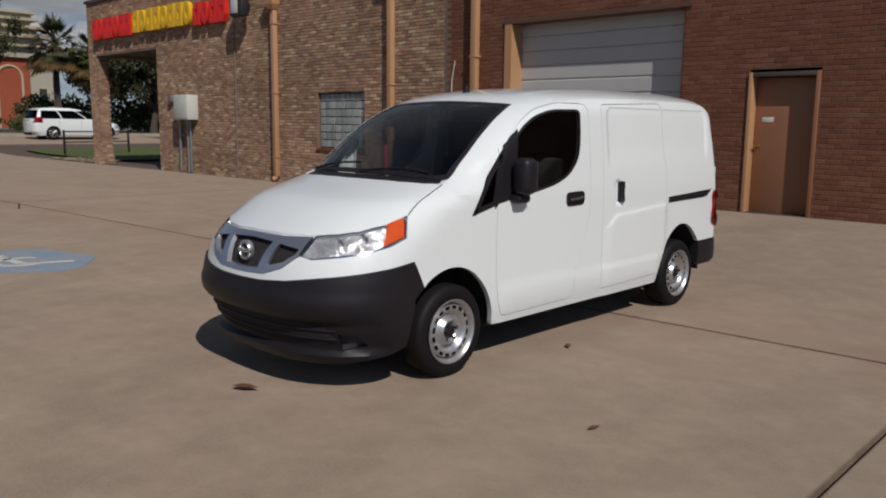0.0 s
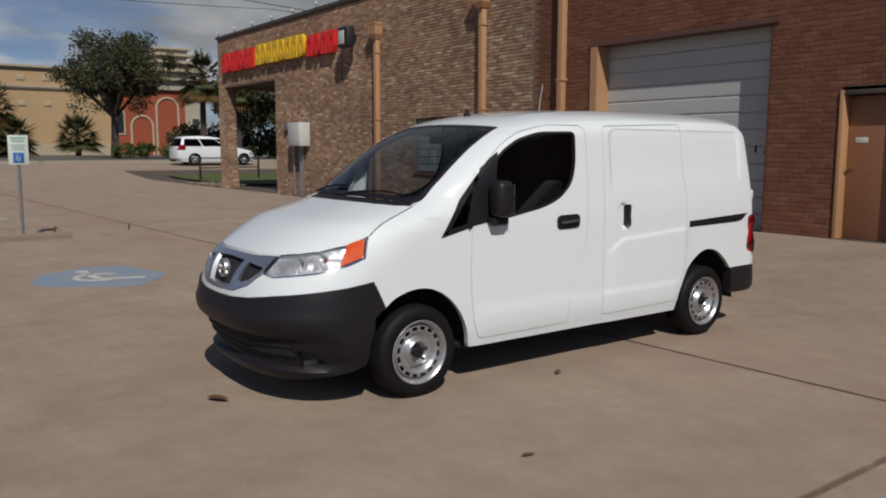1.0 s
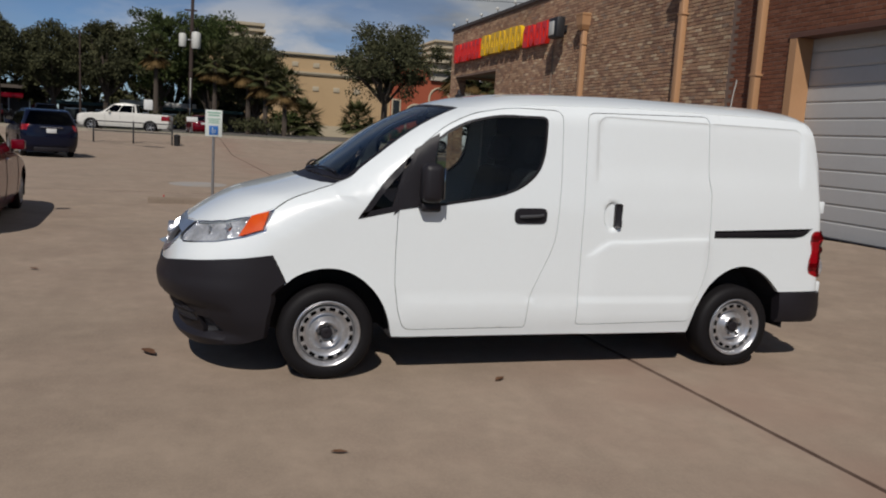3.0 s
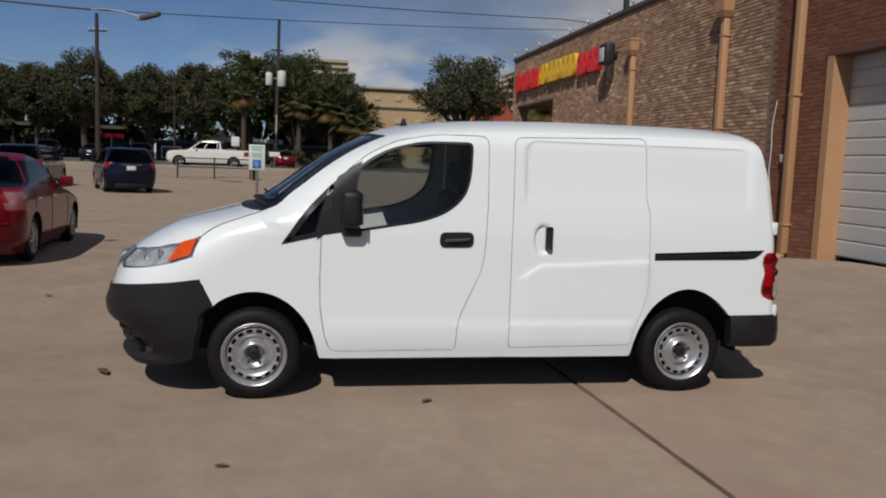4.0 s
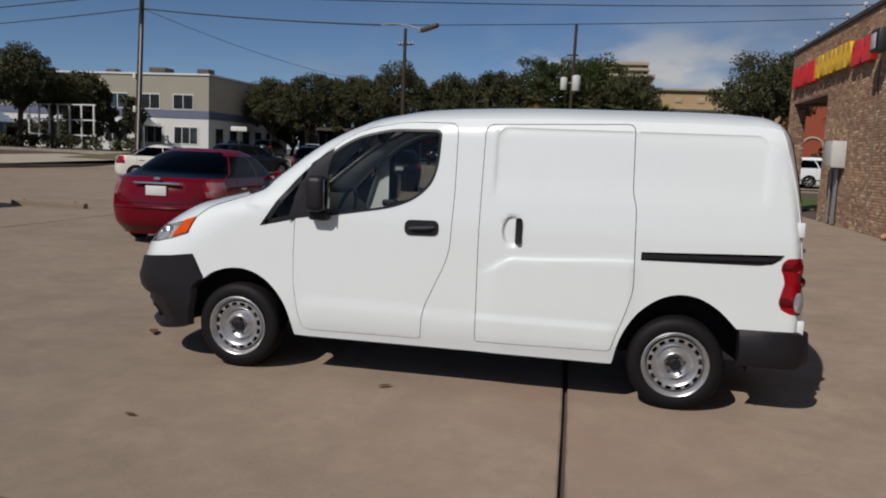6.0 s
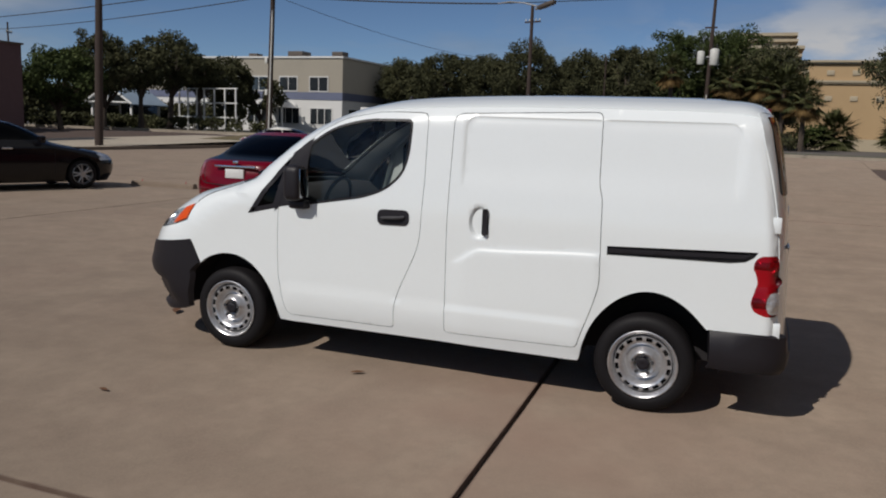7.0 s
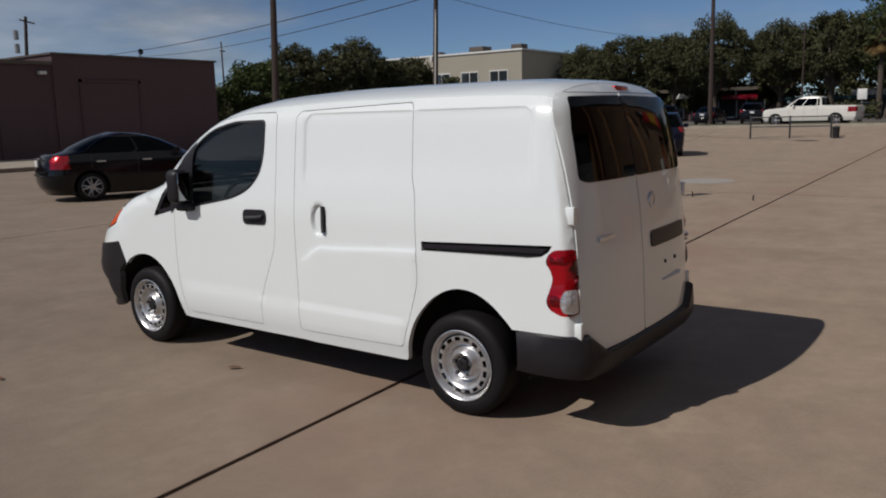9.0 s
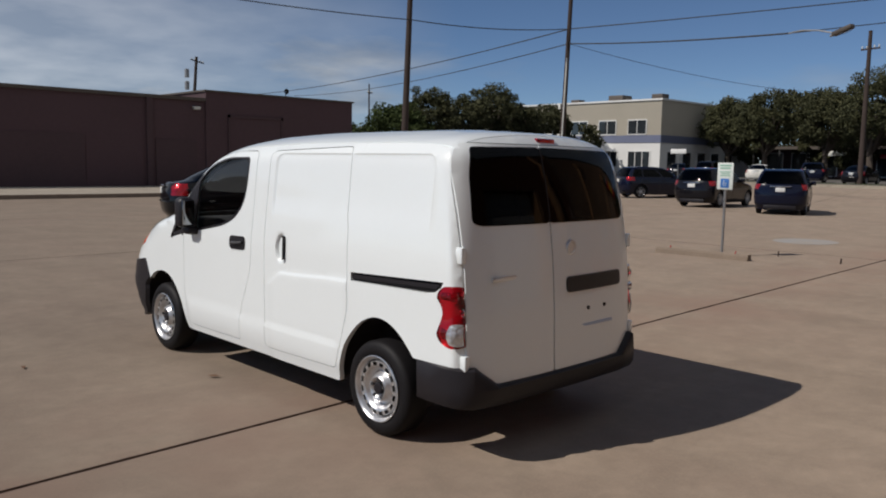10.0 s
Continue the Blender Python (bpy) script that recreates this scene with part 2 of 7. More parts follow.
def pchip(keys):
    """A smooth monotone curve through (x, y) keys."""
    x, y = (np.array(c, float) for c in zip(*keys))
    h, d = np.diff(x), np.diff(y) / np.diff(x)
    m = np.zeros(len(x))
    m[0], m[-1] = d[0], d[-1]
    for i in range(1, len(x) - 1):
        if d[i - 1] * d[i] > 0:
            w1, w2 = 2 * h[i] + h[i - 1], h[i] + 2 * h[i - 1]
            m[i] = (w1 + w2) / (w1 / d[i - 1] + w2 / d[i])

    def f(v):
        if v <= x[0]:
            return float(y[0])
        if v >= x[-1]:
            return float(y[-1])
        i = int(np.searchsorted(x, v) - 1)
        t = (v - x[i]) / h[i]
        return float((2 * t**3 - 3 * t**2 + 1) * y[i] + (t**3 - 2 * t**2 + t) * h[i] * m[i] + (3 * t**2 - 2 * t**3) * y[i + 1] + (t**3 - t**2) * h[i] * m[i + 1])

    return f


def smoothstep(a, b, v):
    t = min(1.0, max(0.0, (v - a) / (b - a)))
    return t * t * (3 - 2 * t)


def inside(p, poly):
    x, y = p
    hit, j = False, len(poly) - 1
    for i in range(len(poly)):
        (xi, yi), (xj, yj) = poly[i], poly[j]
        if (yi > y) != (yj > y) and x < (xj - xi) * (y - yi) / (yj - yi) + xi:
            hit = not hit
        j = i
    return hit


def dense(poly, step):
    out = []
    for a, b in zip(poly, poly[1:] + poly[:1]):
        n = max(1, math.ceil(math.hypot(b[0] - a[0], b[1] - a[1]) / step))
        out += [(a[0] + (b[0] - a[0]) * k / n, a[1] + (b[1] - a[1]) * k / n) for k in range(n)]
    return out


def inset(poly, d):
    """Moves a closed outline inwards by d."""
    area = sum(a[0] * b[1] - a[1] * b[0] for a, b in zip(poly, poly[1:] + poly[:1]))
    s = 1 if area > 0 else -1
    out = []
    for i, p in enumerate(poly):
        a, b = poly[i - 1], poly[(i + 1) % len(poly)]
        n1, n2 = Vector((-(p[1] - a[1]), p[0] - a[0])), Vector((-(b[1] - p[1]), b[0] - p[0]))
        if n1.length < 1e-9 or n2.length < 1e-9:
            out.append(p)
            continue
        n1.normalize(), n2.normalize()
        n = n1 + n2
        if n.length < 0.3:
            n = n1
        n = n.normalized() * min(2.0, 1 / max(0.4, n.normalized().dot(n1)))
        out.append((p[0] + s * d * n.x, p[1] + s * d * n.y))
    return out


def rounded(poly, r, n=4):
    """Rounds the corners of an outline; r: one radius, or one for each corner."""
    out = []
    for i, p in enumerate(poly):
        rad = r[i] if hasattr(r, "__len__") else r
        p, a, b = Vector(p), Vector(poly[i - 1]), Vector(poly[(i + 1) % len(poly)])
        if rad <= 0:
            out.append(tuple(p))
            continue
        da, db = min(rad, (a - p).length * 0.45), min(rad, (b - p).length * 0.45)
        q0, q1 = p + (a - p).normalized() * da, p + (b - p).normalized() * db
        for k in range(n + 1):
            t = k / n
            out.append(tuple((1 - t) ** 2 * q0 + 2 * t * (1 - t) * p + t * t * q1))
    return out


def skin(outline, holes, step, where, fold=0.0, inward=None, extra=()):
    """A curved panel: fills a flat outline with holes, lays it onto a surface by where(a, b), and turns its edges in by fold."""
    loops = [dense(list(outline), step)] + [dense(list(h), step) for h in holes]
    pts, edges = [], []
    for lp in loops:
        o = len(pts)
        pts += lp
        edges += [(o + i, o + (i + 1) % len(lp)) for i in range(len(lp))]
    bpts = np.array(pts)
    lo, hi = bpts.min(0), bpts.max(0)
    xs = np.arange(lo[0] + step / 2, hi[0], step)
    ys = np.arange(lo[1] + step / 2, hi[1], step)
    grid = [(float(x), float(y)) for x in xs for y in ys]
    if len(extra):
        ex = np.array(extra)
        grid = [p for p in grid if np.min(np.hypot(ex[:, 0] - p[0], ex[:, 1] - p[1])) > min(0.55 * step, 0.02)] + list(extra)
    for p in grid:
        if inside(p, loops[0]) and not any(inside(p, h) for h in loops[1:]):
            if np.min(np.hypot(bpts[:, 0] - p[0], bpts[:, 1] - p[1])) > 0.35 * step:
                pts.append(p)
    vo, _, fo, *_ = geometry.delaunay_2d_cdt([Vector(p) for p in pts], edges, [], 0, 1e-6)
    tris = []
    for f in fo:
        c = (sum(vo[i].x for i in f) / len(f), sum(vo[i].y for i in f) / len(f))
        if inside(c, loops[0]) and not any(inside(c, h) for h in loops[1:]):
            tris.append(tuple(f))
    g = Geo()
    co = [Vector(where(v.x, v.y)) for v in vo]
    if inward:
        for n, (a, b, c) in enumerate(tris):
            if (co[b] - co[a]).cross(co[c] - co[a]).dot(inward((co[a] + co[b] + co[c]) / 3)) > 0:
                tris[n] = (a, c, b)
    g.add(co, tris)
    if fold:
        for lp in loops:
            ring = [Vector(where(*p)) for p in lp]
            back = [q + fold * inward(q) for q in ring]
            n = len(ring)
            g.add(ring + back, [(i, (i + 1) % n, n + (i + 1) % n, n + i) for i in range(n)])
    return g


# ---- surfaces of the place ----
def concrete(name, base, dirt, rust):
    """Worn slab concrete: broad traffic stains, pinkish wash along the joints, fine grit and hairline cracks."""
    m = node_mat(name, base, 0.85, spots=[(0.22, 0.80, dirt), (0.75, 0.60, dirt), (1.1, 0.85, tuple(c * 1.32 for c in base)), (0.5, 0.45, rust), (2.6, 0.60, tuple(c * 1.28 for c in base)), (4.5, 0.48, tuple(c * 0.76 for c in base)), (11, 0.38, tuple(c * 0.76 for c in base)), (55, 0.5, tuple(c * 1.15 for c in base)), (160, 0.45, tuple(c * 0.80 for c in base))], bump=[(4, 0.12, 0.02), (90, 0.35, 0.004)], spec=0.35)
    N, L = m.node_tree.nodes, m.node_tree.links
    p = N["Principled BSDF"]
    tc = N.new("ShaderNodeTexCoord")
    warp = N.new("ShaderNodeTexNoise")
    warp.inputs["Scale"].default_value = 1.2
    L.new(tc.outputs["Object"], warp.inputs["Vector"])
    add = N.new("ShaderNodeVectorMath")
    add.operation = "MULTIPLY_ADD"
    L.new(warp.outputs["Color"], add.inputs[0])
    add.inputs[1].default_value = (1.6, 1.6, 0)
    L.new(tc.outputs["Object"], add.inputs[2])
    v = N.new("ShaderNodeTexVoronoi")
    v.feature = "DISTANCE_TO_EDGE"
    v.inputs["Scale"].default_value = 0.16
    L.new(add.outputs[0], v.inputs["Vector"])
    r = N.new("ShaderNodeValToRGB")
    r.color_ramp.elements[0].position, r.color_ramp.elements[1].position = 0.0, 0.004
    r.color_ramp.elements[0].color, r.color_ramp.elements[1].color = (0.10, 0.10, 0.10, 1), (0, 0, 0, 1)
    L.new(v.outputs[0], r.inputs[0])
    mix = N.new("ShaderNodeMix")
    mix.data_type = "RGBA"
    old = p.inputs["Base Color"].links[0].from_socket
    L.new(r.outputs[0], mix.inputs["Factor"])
    L.new(old, mix.inputs["A"])
    mix.inputs["B"].default_value = (*(c * 0.5 for c in base), 1)
    # reddish wash along the long joint
    sep, lin, dist, fade, blot, ramp, both, pink = (N.new("ShaderNode" + k) for k in ("SeparateXYZ", "Math", "Math", "MapRange", "TexNoise", "ValToRGB", "Math", "Mix"))
    L.new(tc.outputs["Object"], sep.inputs[0])
    lin.operation = "MULTIPLY_ADD"
    L.new(sep.outputs[0], lin.inputs[0])
    lin.inputs[1].default_value, lin.inputs[2].default_value = 0.042, 6.305
    dist.operation = "SUBTRACT"
    L.new(sep.outputs[1], dist.inputs[0])
    L.new(lin.outputs[0], dist.inputs[1])
    away = N.new("ShaderNodeMath")
    away.operation = "ABSOLUTE"
    L.new(dist.outputs[0], away.inputs[0])
    fade.inputs["From Min"].default_value, fade.inputs["From Max"].default_value = 1.3, 0.05
    L.new(away.outputs[0], fade.inputs["Value"])
    blot.inputs["Scale"].default_value, blot.inputs["Detail"].default_value = 0.9, 5.0
    L.new(tc.outputs["Object"], blot.inputs["Vector"])
    ramp.color_ramp.elements[0].position, ramp.color_ramp.elements[1].position = 0.38, 0.66
    L.new(blot.outputs[0], ramp.inputs[0])
    both.operation = "MULTIPLY"
    L.new(fade.outputs[0], both.inputs[0])
    L.new(ramp.outputs[0], both.inputs[1])
    pink.data_type = "RGBA"
    L.new(both.outputs[0], pink.inputs["Factor"])
    L.new(mix.outputs["Result"], pink.inputs["A"])
    pink.inputs["B"].default_value = (base[0] * 0.92, base[1] * 0.80, base[2] * 0.80, 1)
    cross = [away.outputs[0]]
    for x in (-16.6, -1.2):
        off, mag = N.new("ShaderNodeMath"), N.new("ShaderNodeMath")
        off.operation, mag.operation = "ADD", "ABSOLUTE"
        L.new(sep.outputs[0], off.inputs[0])
        off.inputs[1].default_value = -x
        L.new(off.outputs[0], mag.inputs[0])
        cross.append(mag.outputs[0])
    near = cross[0]
    for other in cross[1:]:
        least = N.new("ShaderNodeMath")
        least.operation = "MINIMUM"
        L.new(near, least.inputs[0])
        L.new(other, least.inputs[1])
        near = least.outputs[0]
    # ragged edge of the sealant
    edge, jit, seal, tar = (N.new("ShaderNode" + k) for k in ("TexNoise", "Math", "MapRange", "Mix"))
    edge.inputs["Scale"].default_value, edge.inputs["Detail"].default_value = 5.0, 6.0
    L.new(tc.outputs["Object"], edge.inputs["Vector"])
    jit.operation = "MULTIPLY_ADD"
    L.new(edge.outputs[0], jit.inputs[0])
    jit.inputs[1].default_value = -0.03
    L.new(near, jit.inputs[2])
    seal.inputs["From Min"].default_value, seal.inputs["From Max"].default_value = 0.016, -0.004
    seal.inputs["To Max"].default_value = 0.8
    L.new(jit.outputs[0], seal.inputs["Value"])
    tar.data_type = "RGBA"
    L.new(seal.outputs[0], tar.inputs["Factor"])
    L.new(pink.outputs["Result"], tar.inputs["A"])
    tar.inputs["B"].default_value = (0.105, 0.062, 0.048, 1)
    L.new(tar.outputs["Result"], p.inputs["Base Color"])
    return m


M_CONC = concrete("worn_concrete", (0.276, 0.216, 0.163), (0.178, 0.136, 0.102), (0.296, 0.206, 0.160))
M_CONC2 = concrete("pale_kerb_concrete", (0.40, 0.35, 0.28), (0.30, 0.25, 0.20), (0.40, 0.33, 0.26))
M_JOINT = node_mat("joint_filler", (0.075, 0.055, 0.045), 0.95, spots=[(3, 0.5, (0.12, 0.07, 0.055))])
M_ASPH = node_mat("street_asphalt", (0.10, 0.09, 0.08), 0.9, spots=[(0.3, 0.4, (0.14, 0.125, 0.11)), (40, 0.4, (0.07, 0.065, 0.06))], bump=[(120, 0.3, 0.005)])
M_GRASS = node_mat("mown_grass", (0.075, 0.105, 0.025), 0.95, spots=[(0.8, 0.5, (0.13, 0.12, 0.045)), (14, 0.5, (0.045, 0.075, 0.018))], bump=[(60, 0.8, 0.05)])
M_DRYGRASS = node_mat("worn_dry_grass", (0.15, 0.115, 0.060), 0.95, spots=[(0.9, 0.7, (0.085, 0.10, 0.032)), (12, 0.5, (0.20, 0.155, 0.095))], bump=[(60, 0.8, 0.04)])
M_MORTAR = node_mat("mortar", (0.235, 0.185, 0.145), 0.95, spots=[(3, 0.4, (0.17, 0.13, 0.105))], bump=[(80, 0.4, 0.004)])


def brick_mat(name, stops, per_object):
    m = node_mat(name, (0.3, 0.15, 0.1), 0.9, bump=[(35, 0.5, 0.006), (160, 0.3, 0.002)], spec=0.25)
    N, L = m.node_tree.nodes, m.node_tree.links
    p = N["Principled BSDF"]
    src = N.new("ShaderNodeObjectInfo").outputs["Random"] if per_object else N.new("ShaderNodeNewGeometry").outputs["Random Per Island"]
    r = N.new("ShaderNodeValToRGB")
    r.color_ramp.interpolation = "CONSTANT"
    while len(r.color_ramp.elements) < len(stops):
        r.color_ramp.elements.new(0.5)
    for e, (pos, col) in zip(r.color_ramp.elements, stops):
        e.position, e.color = pos, (*col, 1)
    L.new(src, r.inputs[0])
    tc = N.new("ShaderNodeTexCoord")
    n = N.new("ShaderNodeTexNoise")
    n.inputs["Scale"].default_value, n.inputs["Detail"].default_value = 22, 6
    L.new(tc.outputs["Object"], n.inputs["Vector"])
    big = N.new("ShaderNodeTexNoise")
    big.inputs["Scale"].default_value = 0.5
    L.new(tc.outputs["Object"], big.inputs["Vector"])
    s = N.new("ShaderNodeMath")
    s.operation = "ADD"
    L.new(n.outputs[0], s.inputs[0])
    L.new(big.outputs[0], s.inputs[1])
    mr = N.new("ShaderNodeMapRange")
    mr.inputs["From Min"].default_value, mr.inputs["From Max"].default_value = 0.6, 1.4
    mr.inputs["To Min"].default_value, mr.inputs["To Max"].default_value = 0.68, 1.3
    L.new(s.outputs[0], mr.inputs["Value"])
    h = N.new("ShaderNodeHueSaturation")
    L.new(mr.outputs[0], h.inputs["Value"])
    L.new(r.outputs[0], h.inputs["Color"])
    L.new(h.outputs[0], p.inputs["Base Color"])
    return m


OLD = [(0.0, (0.346, 0.212, 0.134)), (0.16, (0.255, 0.149, 0.101)), (0.3, (0.404, 0.271, 0.173)), (0.44, (0.309, 0.194, 0.128)), (0.58, (0.372, 0.252, 0.166)), (0.7, (0.255, 0.161, 0.112)), (0.79, (0.359, 0.23, 0.151)), (0.9, (0.485, 0.363, 0.245)), (0.96, (0.278, 0.198, 0.146))]
RED = [(0.0, (0.196, 0.078, 0.045)), (0.25, (0.174, 0.067, 0.039)), (0.5, (0.211, 0.088, 0.052)), (0.75, (0.185, 0.073, 0.043)), (0.92, (0.222, 0.099, 0.062))]
M_BRICK_OLD = brick_mat("tumbled_brick", OLD, False)
M_BRICK_RED, M_BRICK_RED_P = brick_mat("red_brick", RED, False), brick_mat("red_brick_piece", RED, True)
M_TAN = node_mat("tan_gloss_paint", (0.47, 0.262, 0.135), 0.5, spots=[(2.5, 0.35, (0.42, 0.22, 0.095)), (30, 0.3, (0.56, 0.33, 0.16))], bump=[(50, 0.2, 0.003)])
M_DOOR = node_mat("brown_orange_door_paint", (0.30, 0.135, 0.070), 0.55, spots=[(2.5, 0.4, (0.24, 0.105, 0.055)), (30, 0.3, (0.34, 0.165, 0.09))], bump=[(50, 0.2, 0.003)])
M_SHUT = node_mat("grey_painted_steel", (0.50, 0.50, 0.49), 0.5, spots=[(1.2, 0.35, (0.42, 0.42, 0.41)), (20, 0.25, (0.56, 0.56, 0.55))], bump=[(30, 0.15, 0.003)])
M_CAPM = node_mat("dark_parapet_metal", (0.075, 0.06, 0.05), 0.6, spots=[(3, 0.4, (0.11, 0.09, 0.07))])
M_BLOCK = node_mat("ribbed_glass_block", (0.30, 0.33, 0.32), 0.12, coat=0.6, bump=[(25, 0.7, 0.02)], vary=0.25)
M_LIGHTGREY = node_mat("pale_grey_enamel", (0.62, 0.62, 0.58), 0.5, spots=[(6, 0.4, (0.5, 0.49, 0.45))])
M_GALV = node_mat("galvanised_steel", (0.36, 0.36, 0.36), 0.45, 0.7, spots=[(10, 0.5, (0.26, 0.26, 0.26))])
M_SIGNRED = node_mat("red_letter_plastic", (0.78, 0.028, 0.016), 0.35, spots=[(4, 0.3, (0.5, 0.02, 0.012))])
M_SIGNYEL = node_mat("yellow_letter_plastic", (0.86, 0.52, 0.016), 0.35, spots=[(4, 0.3, (0.62, 0.34, 0.01))])
M_BOLL = node_mat("faded_red_paint", (0.42, 0.045, 0.045), 0.6, spots=[(6, 0.5, (0.34, 0.07, 0.06))], bump=[(40, 0.3, 0.003)])
M_BLACK = node_mat("black_powder_coat", (0.02, 0.02, 0.022), 0.5, spots=[(8, 0.4, (0.035, 0.033, 0.03))])
M_BLUE = node_mat("worn_blue_road_paint", (0.125, 0.21, 0.31), 0.85, spots=[(3.0, 0.55, (0.28, 0.26, 0.22)), (14, 0.5, (0.28, 0.25, 0.21)), (50, 0.4, (0.28, 0.25, 0.21))])
M_ROADWHITE = node_mat("worn_white_road_paint", (0.50, 0.49, 0.46), 0.85, spots=[(5, 0.7, (0.30, 0.28, 0.25)), (40, 0.5, (0.30, 0.26, 0.21))])
M_FARBLUE = node_mat("faint_blue_road_paint", (0.27, 0.265, 0.26), 0.85, spots=[(2, 0.9, (0.315, 0.262, 0.205)), (30, 0.6, (0.30, 0.26, 0.21))])


# ---- the ground ----
def ground_z(x, y):
    """The yard is level, climbs to the street behind it and ramps up to the workshop doors."""
    street = 0.60 * smoothstep(-38, -50, x)
    ramp = 0.25 * smoothstep(7.8, 12.6, y) * smoothstep(-12.6, -8.6, x)
    return max(street, 0) + ramp


def sheet(name, xs, ys, lift, mat, kind="structure", label="", cat="ground", parent=None, z=ground_z):
    g = Geo()
    g.add([(x, y, z(x, y) + lift) for x in xs for y in ys], [(i * len(ys) + j, (i + 1) * len(ys) + j, (i + 1) * len(ys) + j + 1, i * len(ys) + j + 1) for i in range(len(xs) - 1) for j in range(len(ys) - 1)])
    ob = g.part(name, mat, parent, smooth=True, fix=False)
    return tagged(ob, label, cat if parent is None else "", kind=kind if parent is None else "")


far_x = [-2500, -800, -300, -160, -110, -80, -60, -52, -50, -48, -46, -44, -42, -40, -38, -30, -20, -10, 0, 20, 60, 200, 2500]
sheet("ground", far_x, [-2500, -700, -200, -100, -60, -40, -24, -10, 0, 6, 13, 20, 40, 80, 200, 700, 2500], -0.035, M_JOINT, label="dark bedding and soil under the paved yard", cat="ground", z=lambda x, y: 0.60 * smoothstep(-38, -50, x))
yard = new("pavement")
tagged(yard, "worn beige concrete yard slabs with dark open joints", "pavement", kind="structure")


def slab(corners, nx, ny, gap=0.016):
    """One concrete slab between four corners (counter-clockwise), with an edge that drops into the joint."""
    c = [Vector(p) for p in corners]
    mid = sum(c, Vector((0, 0))) / 4
    c = [p + Vector((math.copysign(gap, mid.x - p.x), math.copysign(gap, mid.y - p.y))) for p in c]
    g, top = Geo(), []
    for i in range(nx + 1):
        for j in range(ny + 1):
            a, b = i / nx, j / ny
            p = (c[0] * (1 - a) + c[1] * a) * (1 - b) + (c[3] * (1 - a) + c[2] * a) * b
            wob = 0.004 * math.sin(p.x * 5.1 + p.y * 3.7) if i in (0, nx) or j in (0, ny) else 0
            top.append((p.x + wob, p.y + wob, ground_z(p.x, p.y)))
    g.add(top, [(i * (ny + 1) + j, (i + 1) * (ny + 1) + j, (i + 1) * (ny + 1) + j + 1, i * (ny + 1) + j + 1) for i in range(nx) for j in range(ny)])
    rim = [i * (ny + 1) for i in range(nx + 1)] + [nx * (ny + 1) + j for j in range(1, ny + 1)] + [i * (ny + 1) + ny for i in range(nx - 1, -1, -1)] + [j for j in range(ny - 1, 0, -1)]
    ring = [top[k] for k in rim]
    n = len(ring)
    g.add(ring + [(x, y, z - 0.05) for x, y, z in ring], [(k, n + k, n + (k + 1) % n, (k + 1) % n) for k in range(n)])
    g.part("slab", M_CONC, yard, smooth=True, fix=False)


jy = lambda x: 6.255 + 0.042 * (x + 1.2)
XJ = [-52, -44.5, -30.0, -16.6, -1.2, 11.0, 26.0]
for k in range(len(XJ) - 1):
    a, b = XJ[k], XJ[k + 1]
    for lo, hi, ny in ((lambda x: -23.0, lambda x: -12.0 + .042 * x, 2), (lambda x: -12.0 + .042 * x, lambda x: -3.2 + .042 * x, 2), (lambda x: -3.2 + .042 * x, jy, 4), (jy, lambda x: 12.8, 14), (lambda x: 12.8, lambda x: 24.0, 3)):
        if hi(a) > 20 and b > -30.1:
            continue
        slab([(a, lo(a)), (b, lo(b)), (b, hi(b)), (a, hi(a))], max(2, int((b - a) / 0.9)), ny)
# verge and kerb before the dark hall
sheet("verge", [-60, -30, 0, 26], [-31.9, -23.25], 0.16, M_CONC2, label="raised pale concrete verge before the dark hall", cat="verge")
sheet("verge_lawn", [-50, -44, -38, -33.5], [-27.5, -25.5, -23.6], 0.185, M_DRYGRASS, label="thin patchy grass on the raised verge", cat="lawn")
kb = Geo().box((-60, -23.25, 0), (26, -23.0, 0.165))
tagged(kb.part("kerb", M_MORTAR), "dark weathered concrete kerb along the yard", "kerb", kind="structure")
sheet("road", [-60, -57, -52.0], [-300, -120, -60, -20, 0, 40, 120, 300], 0.02, M_ASPH, label="grey asphalt street behind the yard", cat="road")
kb = Geo().box((-52.2, -60, 0.3), (-52.0, 60, 0.78))
tagged(kb.part("street_kerb", M_CONC2), "low pale concrete kerb between yard and street", "kerb", kind="structure")
sheet("far_lawn", [-62, -60.2], [-300, 10, 300], 0.1, M_GRASS, label="strip of grass beyond the street", cat="lawn")
sheet("far_court", [-400, -200, -62], [-300, -100, 0, 100, 300], 0.03, M_ASPH, label="paved courts of the shops beyond the street", cat="pavement")
sheet("lawn", [-41.5, -39, -36, -33, -31.2], [14.2, 16, 20, 26, 34], 0.05, M_GRASS, label="green lawn beyond the brick porch", cat="lawn")
sheet("grass_edge", [-35.5, -33, -31.2], [12.95, 13.6, 14.2], 0.012, M_DRYGRASS, label="worn dry grass edge beside the lawn", cat="lawn")
sheet("back_lawn", [-30.2, -26, -20], [20.5, 26, 40], 0.05, M_GRASS, label="shaded lawn behind the porch", cat="lawn")
# bare earth edge with a few stones
g = Geo()
random.seed(4)
for k in range(60):
    x, y = random.uniform(-35, -31.2), random.uniform(12.9, 14.3)
    r = random.uniform(0.04, 0.13)
    g.lathe([(-r * .4, r * .6), (0, r), (r * .45, r * .65), (r * .6, .002)], (x, y, ground_z(x, y)), "z", 7)
tagged(g.part("stone_edging", M_MORTAR, smooth=True), "loose stones and soil along the lawn edge", "stones", kind="stuff")


